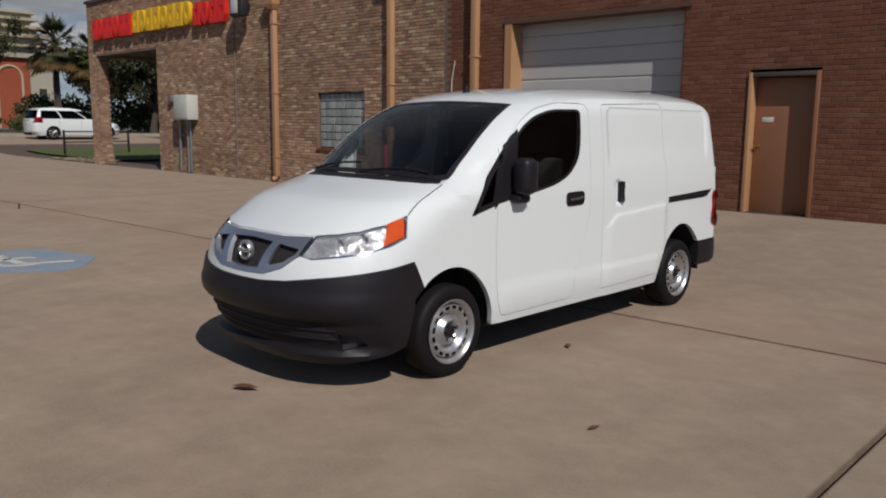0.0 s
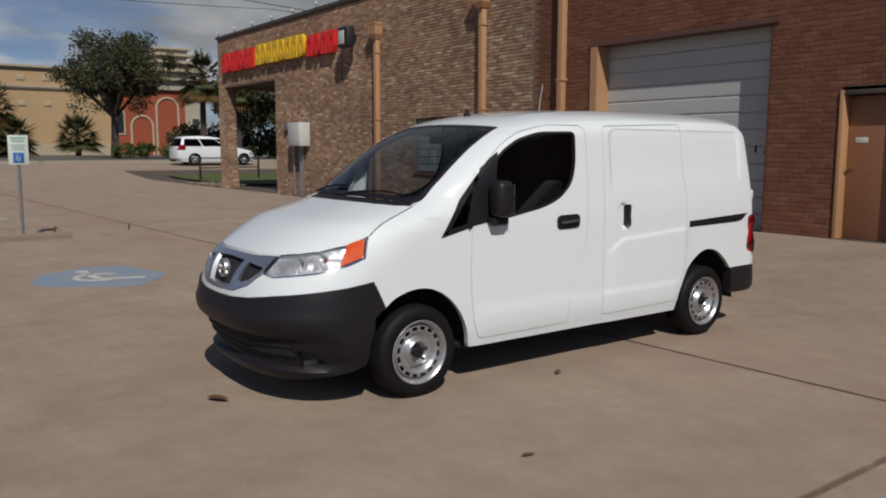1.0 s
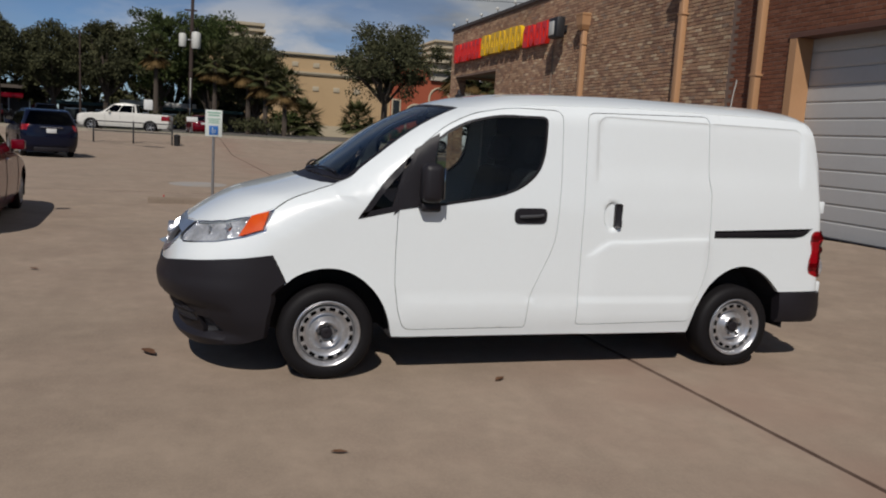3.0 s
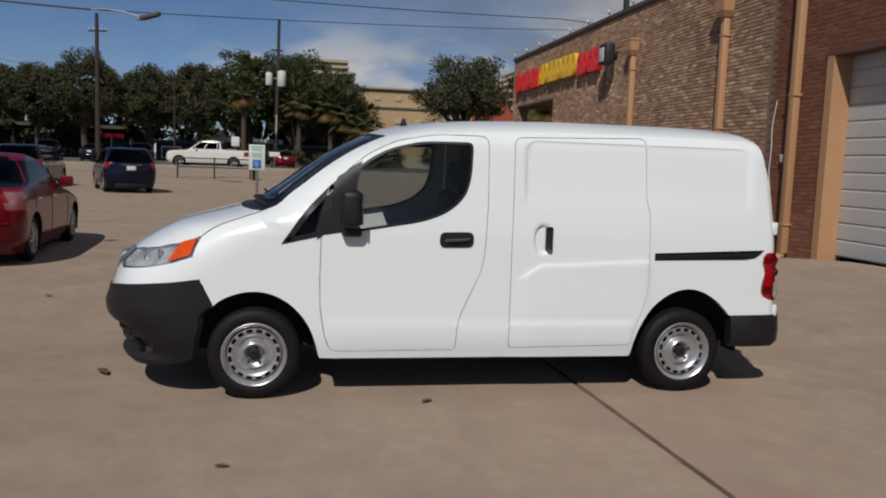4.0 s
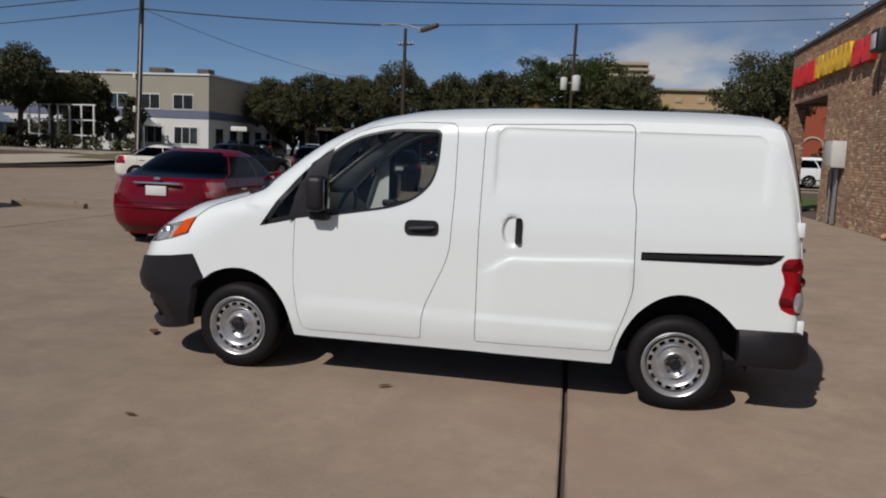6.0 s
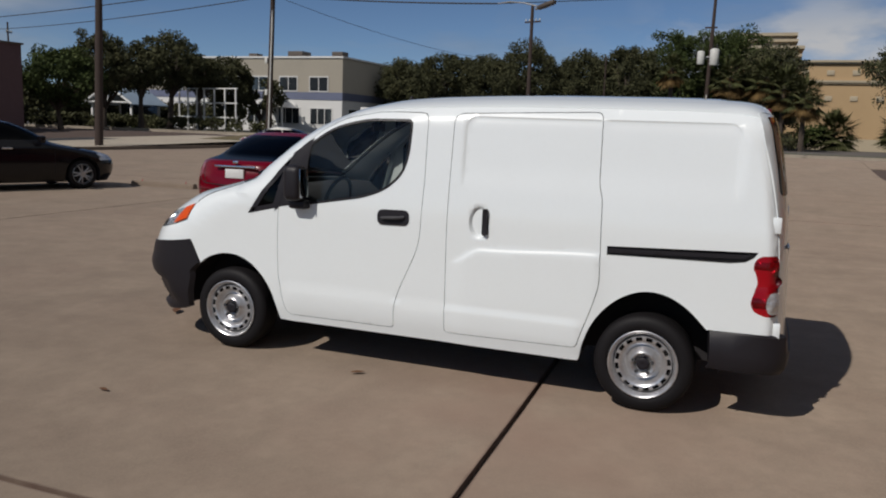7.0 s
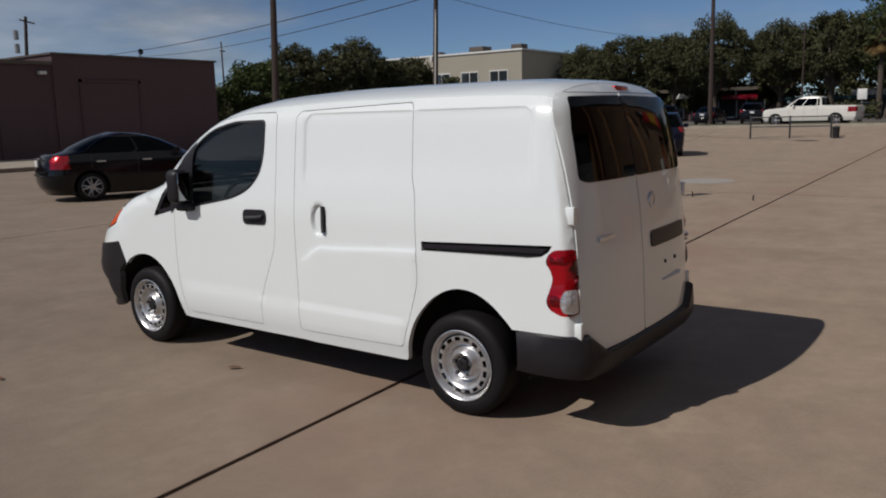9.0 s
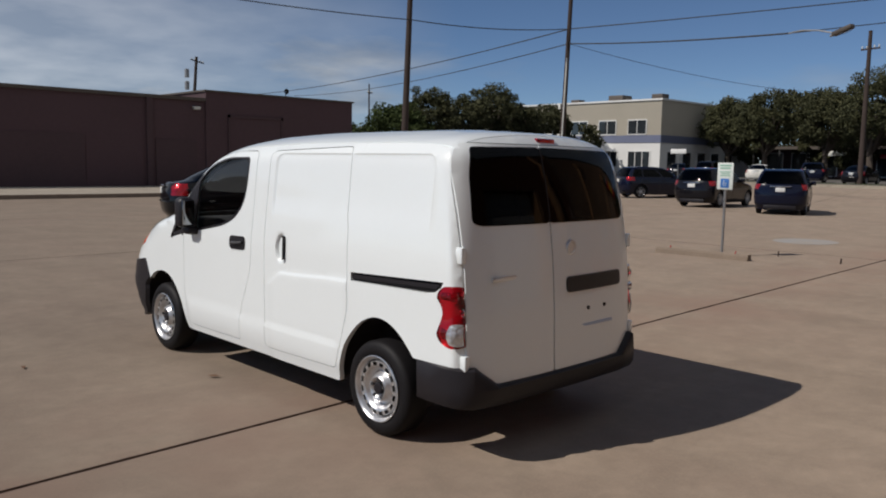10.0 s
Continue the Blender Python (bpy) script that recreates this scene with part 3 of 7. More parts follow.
# ---- the brick workshop ----
WY = 12.8
OPEN = [(-10.22, -6.57, -0.1, 3.55), (-5.43, -4.36, -0.1, 2.48), (-16.42, -14.62, 0.96, 2.32), (-29.35, -24.82, -0.1, 3.87)]


def wall_with_openings():
    g = Geo()
    xs = sorted({-30.0, 9.0, *(v for o in OPEN for v in o[:2])})
    zs = sorted({-0.1, 5.72, *(v for o in OPEN for v in o[2:])})
    for a, b in zip(xs, xs[1:]):
        for c, d in zip(zs, zs[1:]):
            mx, mz = (a + b) / 2, (c + d) / 2
            if any(o[0] < mx < o[1] and o[2] < mz < o[3] for o in OPEN):
                continue
            g.box((a, WY, c), (b, WY + 0.42, d))
    ob = g.part("wall_north", node_mat("dusty_brown_mortar", (0.185, 0.128, 0.100), 0.95, spots=[(3, 0.4, (0.135, 0.095, 0.075))], bump=[(80, 0.4, 0.004)]))
    bm = bmesh.new()
    bm.from_mesh(ob.data)
    bmesh.ops.remove_doubles(bm, verts=bm.verts, dist=1e-4)
    seen = {}
    for f in bm.faces:
        seen.setdefault(tuple(round(v, 3) for v in f.calc_center_median()), []).append(f)
    bmesh.ops.delete(bm, geom=[f for fs in seen.values() if len(fs) > 1 for f in fs], context="FACES")
    bm.to_mesh(ob.data)
    bm.free()
    return tagged(ob, "long brick workshop wall, tumbled mixed brick and red brick", "wall", kind="structure")


wall_n = wall_with_openings()
for name, lo, hi in (("wall_east", (8.6, WY + .42, -.1), (9.0, 30, 5.72)), ("wall_west", (-24.82, WY + .42, -.1), (-24.4, 30, 5.72)), ("wall_back", (-24.4, 29.6, -.1), (8.6, 30, 5.72))):
    tagged(Geo().box(lo, hi).part(name, M_MORTAR), "plain outer wall of the workshop", "wall", kind="structure")
tagged(Geo().box((-24.4, WY + .42, 5.3), (8.6, 29.6, 5.45)).part("roof_deck", M_CAPM), "flat roof behind the parapet", "roof", kind="structure")
tagged(Geo().box((-29.9, WY + .42, 3.95), (-24.82, 20.0, 4.15)).part("porch_ceiling", M_CAPM), "dark underside of the open brick porch", "ceiling", kind="structure")
tagged(Geo().box((-30.0, WY + .42, 3.87), (-29.6, 20.4, 5.72)).box((-29.6, 20.0, 3.87), (-24.82, 20.4, 5.72)).part("porch_beam", M_BRICK_OLD), "brick faced beams over the open porch", "beam", kind="structure")
# parapet cap
cap = Geo().box((-30.06, WY - .06, 5.72), (9.06, WY + .48, 5.82))
tagged(cap.part("parapet_cap", M_CAPM), "dark metal coping along the parapet", "coping", kind="structure")
# corner pier, splayed at the foot
g = Geo()
for z0, z1, w0, w1 in ((0, .35, .80, .70), (.35, 1.3, .70, .55), (1.3, 2.6, .55, .48), (2.6, 3.87, .48, .62)):
    g.loft([[(-29.98, WY + .02, z), (-29.98 + w, WY + .02, z), (-29.98 + w, WY + .02 + .42, z), (-29.98, WY + .02 + .42, z)] for z, w in ((z0, w0), (z1, w1))])
tagged(g.part("corner_pier", M_MORTAR), "splayed brick pier at the open porch corner", "pier", kind="structure")
random.seed(11)
for _ in range(1):
    pg = Geo()
    for r in range(46):
        z = .04 + r * .083
        w = float(np.interp(z, [0, .35, 1.3, 2.6, 3.87], [.80, .70, .55, .48, .62]))
        off = .105 * (r % 2)
        x = -29.98 - off
        while x < -29.98 + w:
            a, b = max(x, -29.98) + .005, min(x + .20, -29.98 + w) - .005
            if b - a > .03:
                pg.box((a, WY - .004 - random.uniform(0, .008), z), (b, WY + .05, z + .072))
            x += .21
        for y0 in (WY + .03 - off * .5, WY + .24 - off * .5):
            pg.box((-29.98 + w - .05, max(y0, WY + .022), z), (-29.98 + w + random.uniform(.004, .02), min(y0 + .20, WY + .43), z + .072))
    for r in range(46):
        z = .04 + r * .083
        for y0 in (WY - .07 + .105 * (r % 2), WY + .14 + .105 * (r % 2)):
            pg.box((-29.36, max(y0, WY + .004), z), (-29.35 + random.uniform(.006, .022), min(y0 + .20, WY + .415), z + .072))
    pg.part("brick_course", M_BRICK_OLD, bpy.data.objects["corner_pier"])

# bricks: the stretch by the workshop door as single pieces, the rest joined
SINGLE = (-12.03, -10.56, 0.9, 2.9)
rest_old, rest_red = Geo(), Geo()
shared = {}
random.seed(5)


def lay_brick(x0, x1, z0, z1, old):
    proud = random.uniform(.004, .014) if old else random.uniform(.003, .007)
    if SINGLE[0] <= x0 and x1 <= SINGLE[1] and SINGLE[2] <= z0 and z1 <= SINGLE[3]:
        key = (round(x1 - x0, 2), round(proud, 3))
        if key not in shared:
            w = key[0]
            shared[key] = Geo().box((0, -key[1], 0), (w, .03, z1 - z0)).mesh("brick", M_BRICK_RED_P)
        ob = new("brick", shared[key])
        ob.location = (x0, WY, z0)
        ob.parent = wall_n
        return
    (rest_old if old else rest_red).add(*brick_verts(x0, x1, z0, z1, proud))


def brick_verts(x0, x1, z0, z1, p):
    e = .004
    v = [(x0, WY, z0), (x1, WY, z0), (x1, WY, z1), (x0, WY, z1), (x0 + e, WY - p, z0 + e), (x1 - e, WY - p, z0 + e), (x1 - e, WY - p, z1 - e), (x0 + e, WY - p, z1 - e)]
    return v, [(4, 5, 6, 7), (0, 1, 5, 4), (1, 2, 6, 5), (2, 3, 7, 6), (3, 0, 4, 7)]


BW, BH = .215, .0755
for r in range(int(5.72 / BH)):
    z0, z1 = r * BH + .006, (r + 1) * BH - .005
    off = BW / 2 * (r % 2)
    n0 = int(39 / BW) + 2
    for k in range(n0):
        x0 = -30.0 - off + k * BW
        x1 = x0 + BW - .010
        x0, x1 = max(x0, -29.998), min(x1, 8.99)
        old = x0 < -12.03
        if old and x1 > -12.03:
            x1 = -12.035
        if x1 - x0 < .03 or z0 > 5.70:
            continue
        zc = (z0 + z1) / 2
        parts = [(x0, x1)]
        for o in OPEN:
            if o[2] < z1 - .01 and z0 + .01 < o[3]:
                nxt = []
                for a, b in parts:
                    if b <= o[0] or a >= o[1]:
                        nxt.append((a, b))
                    else:
                        if a < o[0] - .03:
                            nxt.append((a, o[0]))
                        if b > o[1] + .03:
                            nxt.append((o[1], b))
                parts = nxt
        for a, b in parts:
            if b - a > .03 and z1 > ground_z(a, WY) - .05:
                lay_brick(a, b, z0, z1, old)
ob = new("brick_field", rest_old.mesh("brick_field", M_BRICK_OLD))
ob.parent = wall_n
tagged(ob, "tumbled mixed brick facing", kind="stuff")
ob = new("brick_field", rest_red.mesh("brick_field", M_BRICK_RED))
ob.parent = wall_n
tagged(ob, "red brick facing", kind="stuff")


def roller_door():
    d = root("garage_door", "pale grey sectional steel garage door, closed", "garage door", (-8.395, WY + .33, .22))
    n, h = 12, 3.36 / 12
    for k in range(n):
        g = Geo()
        prof = [(.004, .003), (0, .012), (-.012, .030), (-.013, h * .5), (-.012, h - .022), (-.004, h - .010), (.004, h - .002), (.03, h - .002), (.03, .003)]
        g.loft([[(x, y, k * h + z) for y, z in prof] for x in (-1.83, 1.83)])
        g.part("panel", M_SHUT, d)
    soft_box("door_handle", (1.60, -.05, 1.28), (1.72, -.01, 1.34), M_BLACK, d, r=.008)
    soft_box("lock_plate", (1.42, -.02, 1.30), (1.46, -.008, 1.42), M_BLACK, d, r=.003)
    return d


roller_door()
jamb = Geo().box((-10.37, WY - .03, .1), (-10.20, WY + .315, 3.55))
tagged(jamb.part("trim", M_TAN), "tan painted steel jamb beside the garage door", "jamb", kind="structure")
lint = Geo().box((-10.39, WY - .035, 3.53), (-6.45, WY + .33, 3.61))
tagged(lint.part("lintel", node_mat("dark_brown_steel_paint", (.13, .062, .042), .6, spots=[(3, .4, (.095, .045, .032))])), "red-brown painted steel lintel over the garage opening", "lintel", kind="structure")
tagged(Geo().box((-6.595, WY + .006, .1), (-6.50, WY + .315, 3.54)).part("reveal", M_BRICK_RED), "brick reveal of the garage opening", "wall", kind="structure")


def side_door():
    d = root("door_1", "tan painted steel door with brass knob in tan frame", "door", (-4.895, WY + .16, .25))
    tagged(d, kind="structure")
    soft_box("door_leaf", (-.47, 0, .01), (.47, .045, 2.10), M_DOOR, d, r=.004)
    # right jamb takes the browner door paint to stand for the shade on it
    for x0, x1, z1, m in ((-.535, -.475, 2.18, M_TAN), (.475, .535, 2.18, M_DOOR)):
        soft_box("door_frame", (x0, -.19, 0), (x1, .06, z1), m, d, r=.004)
    # head given a near-black colour, shade put into its material
    soft_box("door_head", (-.475, -.19, 2.115), (.475, .06, 2.18), M_CAPM, d, r=.004)
    Geo().lathe([(0, .03), (-.02, .028), (-.03, .012), (-.05, .014), (-.065, .03), (-.085, .026), (-.09, .003)], (-.40, 0, 1.05), "y", 14).part("knob", node_mat("aged_brass", (.55, .36, .12), .3, 1.0), d, smooth=True)
    soft_box("door_plate", (-.36, -.006, 1.42), (-.18, .001, 1.50), M_LIGHTGREY, d, "small pale notice plate", r=.002)
    soft_box("threshold", (-.53, -.19, -.03), (.53, .06, .008), M_CAPM, d, r=.003)
    return d


side_door()


def block_window():
    w = root("window_1", "window of ribbed glass blocks in pale mortar", "window", (-16.40, WY + .06, .98))
    tagged(w, kind="structure")
    soft_box("window_frame", (-.02, .10, -.02), (1.78, .16, 1.34), M_MORTAR, w, r=0)
    g = Geo().box((0, 0, 0), (.178, .10, .178))
    bm = bmesh.new()
    bmesh.ops.create_cube(bm, size=1)
    for v in bm.verts:
        v.co = Vector(((v.co.x + .5) * .176, (v.co.y + .5) * .10, (v.co.z + .5) * .170))
    bmesh.ops.bevel(bm, geom=list(bm.edges), offset=.012, segments=1, affect="EDGES")
    me = bpy.data.meshes.new("glass_block")
    bm.to_mesh(me)
    bm.free()
    me.materials.append(M_BLOCK)
    for i in range(9):
        for j in range(7):
            ob = new("glass_block", me)
            ob.parent = w
            ob.location = (.01 + i * .1955, 0, .008 + j * .19)
    soft_box("window_sill", (-.06, -.10, -.10), (1.84, .10, -.02), M_BRICK_RED, w, r=.006)
    return w


block_window()


def downpipe(x, top, head, foot):
    d = root("downpipe", "tan painted square rain pipe with collector head", "downpipe", (x, WY, 0), group="rain pipes on the wall")
    soft_box("pipe", (-.075, -.15, foot), (.075, -.02, top), M_TAN, d, r=.012)
    if head:
        g = Geo()
        g.loft([[(-a, -.20 - (a - .10) * .6, z), (a, -.20 - (a - .10) * .6, z), (a, -.012, z), (-a, -.012, z)] for a, z in ((.10, top - .02), (.17, top + .10), (.19, top + .32), (.21, top + .36), (.21, top + .40))])
        g.part("collector_head", M_TAN, d)
    for z in (foot + .5, (top + foot) / 2, top - .4):
        soft_box("strap", (-.10, -.156, z), (.10, -.005, z + .035), M_TAN, d, r=.003)
    g = Geo().tube([(0, -.085, foot + .02), (0, -.10, foot - .03), (0, -.22, foot - .10)], .062, 8)
    g.part("shoe", M_TAN, d, smooth=True)
    return d


downpipe(-18.15, 4.52, True, .16)
downpipe(-13.62, 4.72, True, .16)
downpipe(-11.10, 5.70, False, .16)


def sign_letters():
    """A row of raised plain shapes, red, yellow, red: slabs, rings and wedges that spell nothing."""
    s = root("wall_sign", "raised red and yellow plastic sign shapes on brick", "sign", (0, WY, 0))
    spans = [(-29.25, -26.25, 7, M_SIGNRED, 4.40, 5.08), (-26.12, -22.3, 8, M_SIGNYEL, 4.44, 5.12), (-22.2, -20.35, 4, M_SIGNRED, 4.38, 5.02)]
    rnd = random.Random(8)
    for a, b, n, mat, z0, z1 in spans:
        w = (b - a) / n
        for k in range(n):
            x0, x1 = a + k * w + .04, a + (k + 1) * w - .04
            cx, cz, hx, hz = (x0 + x1) / 2, (z0 + z1) / 2, (x1 - x0) / 2, (z1 - z0) / 2
            g = Geo()
            if k % 3 == 1:
                outer = [(cx + hx * math.cos(t), cz + hz * math.sin(t)) for t in np.linspace(0, math.tau, 21)[:-1]]
            else:
                c = rnd.choice((.35, .5, .65)) * hx
                outer = [(x0, z0), (x1 - (c if k % 2 else 0), z0), (x1, z0 + hz * .6), (x1, z1), (x0 + (0 if k % 2 else c), z1), (x0, z1 - hz * .5)]
            inner = [(cx + (x - cx) * .30, cz + (z - cz) * .42) for x, z in outer]
            m = len(outer)
            for y, flip in ((-.17, False), (-.03, True)):
                g.add([(x, y, z) for x, z in outer] + [(x, y, z) for x, z in inner], [tuple(q[::-1] if flip else q) for q in ((i2, (i2 + 1) % m, m + (i2 + 1) % m, m + i2) for i2 in range(m))])
            for ring2 in (outer, inner):
                g.add([(x, y, z) for y in (-.17, -.03) for x, z in ring2], [(i2, (i2 + 1) % m, m + (i2 + 1) % m, m + i2) for i2 in range(m)])
            g.part("sign_shape", mat, s)
    return s


sign_letters()


def floodlight():
    f = root("floodlight", "black wall floodlight with pale lens", "floodlight", (-19.45, WY, 4.68))
    soft_box("wall_plate", (-.10, -.03, -.10), (.10, -.004, .10), M_BLACK, f, r=.006)
    Geo().tube([(0, -.02, 0), (0, -.16, .0)], .035, 8).part("arm", M_BLACK, f)
    h = soft_box("housing", (-.30, -.42, -.28), (.30, -.16, .28), M_BLACK, f, r=.05, seg=2)
    soft_box("lens", (-.20, -.435, -.20), (.12, -.415, .17), M_LIGHTGREY, f, r=.006)


floodlight()


def meter_box():
    m = root("meter_box", "pale grey electric cabinet on brick with conduits", "electric cabinet", (-22.70, WY, 1.64))
    soft_box("cabinet", (-.42, -.38, 0), (.42, -.02, .74), M_LIGHTGREY, m, r=.012)
    soft_box("cabinet_door", (-.38, -.392, .04), (.38, -.38, .70), M_LIGHTGREY, m, r=.005)
    soft_box("side_box", (-.72, -.20, .02), (-.45, -.02, .40), M_GALV, m, r=.01)
    for x, z0 in ((-.58, -1.60), (-.10, -1.60), (.06, -1.60)):
        Geo().tube([(x, -.10, z0), (x, -.10, .03)], .04 if x < .0 else .03, 8).part("conduit", M_GALV, m, smooth=True)
    soft_box("small_box", (-1.25, -.12, .55), (-1.05, -.012, .76), M_GALV, m, r=.006)
    Geo().box((-1.20, -.05, .62), (-.70, -.012, .65)).part("cable_tray", M_GALV, m)


meter_box()


def gas_meter():
    m = root("gas_meter", "grey gas meter with bent pipes by the wall", "gas meter", (-12.45, WY - .28, 0))
    Geo().lathe([(-.14, .02), (-.13, .12), (-.06, .15), (.06, .15), (.13, .12), (.14, .02)], (0, 0, .55), "y", 20).part("meter_body", M_GALV, m, smooth=True)
    Geo().tube([(-.12, 0, 0), (-.12, 0, .62), (-.10, 0, .78), (.10, 0, .78), (.12, 0, .62)], .022, 8).part("riser", M_GALV, m, smooth=True)
    Geo().tube([(.10, 0, .55), (.34, 0, .58), (.38, 0, .62), (.38, .26, .62)], .022, 8).part("outlet", M_GALV, m, smooth=True)
    soft_box("regulator", (-.20, -.07, .66), (-.06, .07, .80), M_LIGHTGREY, m, r=.02)


gas_meter()
for x, y in ((-13.10, 12.10), (-12.02, 12.12)):
    b = root("bollard", "faded red steel guard post on concrete", "bollard", (x, y, 0), group="red guard posts")
    Geo().lathe([(0, .075), (1.05, .075), (1.10, .06), (1.125, .03), (1.13, .002)], (0, 0, 0), "z", 16).part("post", M_BOLL, b, smooth=True)
    Geo().lathe([(0, .13), (.02, .12), (.025, .076)], (0, 0, 0), "z", 16).part("collar", M_MORTAR, b, smooth=True)
# loose white cable and a small socket box on the wall
c = root("wall_cable", "thin loose white cable hanging down the brick", "cable", (0, WY, 0))
Geo().tube([(-11.74 + .05 * math.sin(z * 2.3) + .02 * math.sin(z * 7), -.024, z) for z in np.linspace(.12, 2.9, 30)], .011, 6).part("cable", M_LIGHTGREY, c, smooth=True)
soft_box("socket_box", (-11.42, -.07, 1.78), (-11.32, -.012, 1.92), M_LIGHTGREY, c, r=.008)
c = root("thin_conduit", "thin grey conduit up the brick wall", "conduit", (-20.16, WY, 0))
Geo().tube([(0, -.03, .05), (0, -.03, 4.30)], .018, 6).part("conduit", M_MORTAR, c, smooth=True)
# small roof-edge lamps
for k in range(9):
    l = root("eave_lamp", "small white lamp on the dark parapet edge", "lamp", (-29.7 + 1.62 * k, WY - .06, 5.80), group="lamps along the parapet")
    Geo().tube([(0, .02, .0), (0, -.02, .09)], .014, 6).part("stem", M_BLACK, l)
    Geo().lathe([(-.05, .02), (-.03, .05), (.02, .055), (.05, .03), (.055, .002)], (0, -.03, .13), "z", 10).part("bulb", M_LIGHTGREY, l, smooth=True)
v = root("roof_vent", "dark vent pipe on the flat roof", "vent", (-21.6, 13.9, 5.45))
Geo().lathe([(0, .09), (1.25, .09), (1.25, .15), (1.33, .15), (1.40, .02)], (0, 0, 0), "z", 12).part("pipe", M_BLACK, v, smooth=True)


# ---- parking bay marks, wheel stops and the bay sign ----
def ground_mark(name, polys, mat, label, lift=.004):
    g = Geo()
    for p in polys:
        g.add([(x, y, ground_z(x, y) + lift) for x, y in p], [tuple(range(len(p)))])
        n = len(p)
        g.add([(x, y, ground_z(x, y) + lift) for x, y in p] + [(x, y, ground_z(x, y) - .002) for x, y in p], [(k, (k + 1) % n, n + (k + 1) % n, n + k) for k in range(n)])
    ob = g.part(name, mat)
    return tagged(ob, label, "road marking")


random.seed(2)
blob = [(-9.65 + .80 * math.cos(a) * (1 + .12 * math.sin(3 * a)) * (1.15 if math.cos(a) > 0 else 1), 3.42 + .72 * math.sin(a) * (1 + .1 * math.cos(5 * a))) for a in np.linspace(0, math.tau, 28)[:-1]]
ground_mark("bay_marking", [blob], M_BLUE, "faded blue painted patch on the concrete")
ring = lambda cx, cy, r, w, a0, a1, n=18: [(cx + r * math.cos(t), cy + r * math.sin(t)) for t in np.linspace(a0, a1, n)] + [(cx + (r - w) * math.cos(t), cy + (r - w) * math.sin(t)) for t in np.linspace(a1, a0, n)]
# plain wheelchair shape: head, back, seat, wheel
ground_mark("bay_symbol", [ring(-9.55, 3.42, .30, .07, 2.2, 6.6), [(-9.95, 3.30), (-9.95, 3.40), (-9.45, 3.44), (-9.45, 3.34)], [(-9.45, 3.34), (-9.38, 3.38), (-9.18, 3.86), (-9.27, 3.88)], ring(-10.08, 3.34, .085, .084, 0, math.tau - .01)], M_ROADWHITE, "worn white wheelchair outline on the blue patch", lift=.008)
blob = [(-19.3 + .8 * math.cos(a), 3.1 + .7 * math.sin(a)) for a in np.linspace(0, math.tau, 20)[:-1]]
ground_mark("bay_marking", [blob], M_FARBLUE, "almost worn away blue paint patch on concrete")


def wheel_stop(x, y, turn):
    w = root("wheel_stop", "low weathered concrete wheel stop", "wheel stop", (x, y, ground_z(x, y)), turn, group="wheel stops")
    g = Geo()
    g.loft([[(a, -.09, 0), (a, .09, 0), (a, .075, .08), (a, .05, .115), (a, -.05, .115), (a, -.075, .08)] for a in (-.92, -.88, .88, .92)])
    g.part("block", M_CONC, w)
    for a in (-.65, .65):
        Geo().tube([(a, 0, .10), (a + .01, .01, .155)], .012, 6).part("pin", M_BOLL, w)
    return w


wheel_stop(-14.30, 3.15, 92)
wheel_stop(-14.1, -3.1, 90)
wheel_stop(-14.2, -6.0, 91)
for x, y in ((-15.6, 4.05), (-15.3, 5.3)):
    r = root("rebar_stub", "short rusty stub of reinforcing bar in the concrete", "rebar", (x, y, 0))
    Geo().tube([(0, 0, -.02), (.01, .01, .10)], .016, 6).part("stub", M_JOINT, r)


M_SIGNFACE = node_mat("white_reflective_sheet", (0.66, 0.70, 0.66), 0.5, spots=[(6, .3, (.56, .6, .56))])
M_SIGNGREEN = node_mat("green_sign_ink", (0.28, 0.46, 0.36), 0.5)
M_SIGNBLUE = node_mat("blue_sign_ink", (0.03, 0.14, 0.42), 0.5)


def bay_sign(x, y):
    s = root("parking_sign", "white parking bay sign with blue panel on steel post", "sign", (x, y, 0))
    Geo().tube([(0, 0, -.1), (0, 0, 1.30)], .026, 8).part("post", M_GALV, s, smooth=True)
    f = soft_box("sign_face", (.02, -.155, 1.27), (.035, .155, 1.77), M_SIGNFACE, s, r=.004)
    soft_box("blue_panel", (.034, -.085, 1.30), (.039, .085, 1.475), M_SIGNBLUE, f, r=.002)
    g = Geo()
    for z, w in ((1.72, .12), (1.67, .10)):
        g.box((.034, -w, z - .016), (.038, w, z + .016))
    g.part("sign_bar", M_SIGNGREEN, f)
    g = Geo()
    for z, w in ((1.60, .11), (1.565, .09), (1.53, .10)):
        g.box((.034, -w, z - .010), (.038, w, z + .010))
    g.part("sign_bar", M_SIGNGREEN, f)
    Geo().tube([(.0405, .03 * math.cos(a) - .005, 1.37 + .035 * math.sin(a)) for a in np.linspace(2, 6.4, 12)], .005, 5).tube([(.0405, -.02, 1.445), (.0405, -.015, 1.39), (.0405, .035, 1.385)], .006, 5).part("sign_symbol", M_SIGNFACE, f)
    return s


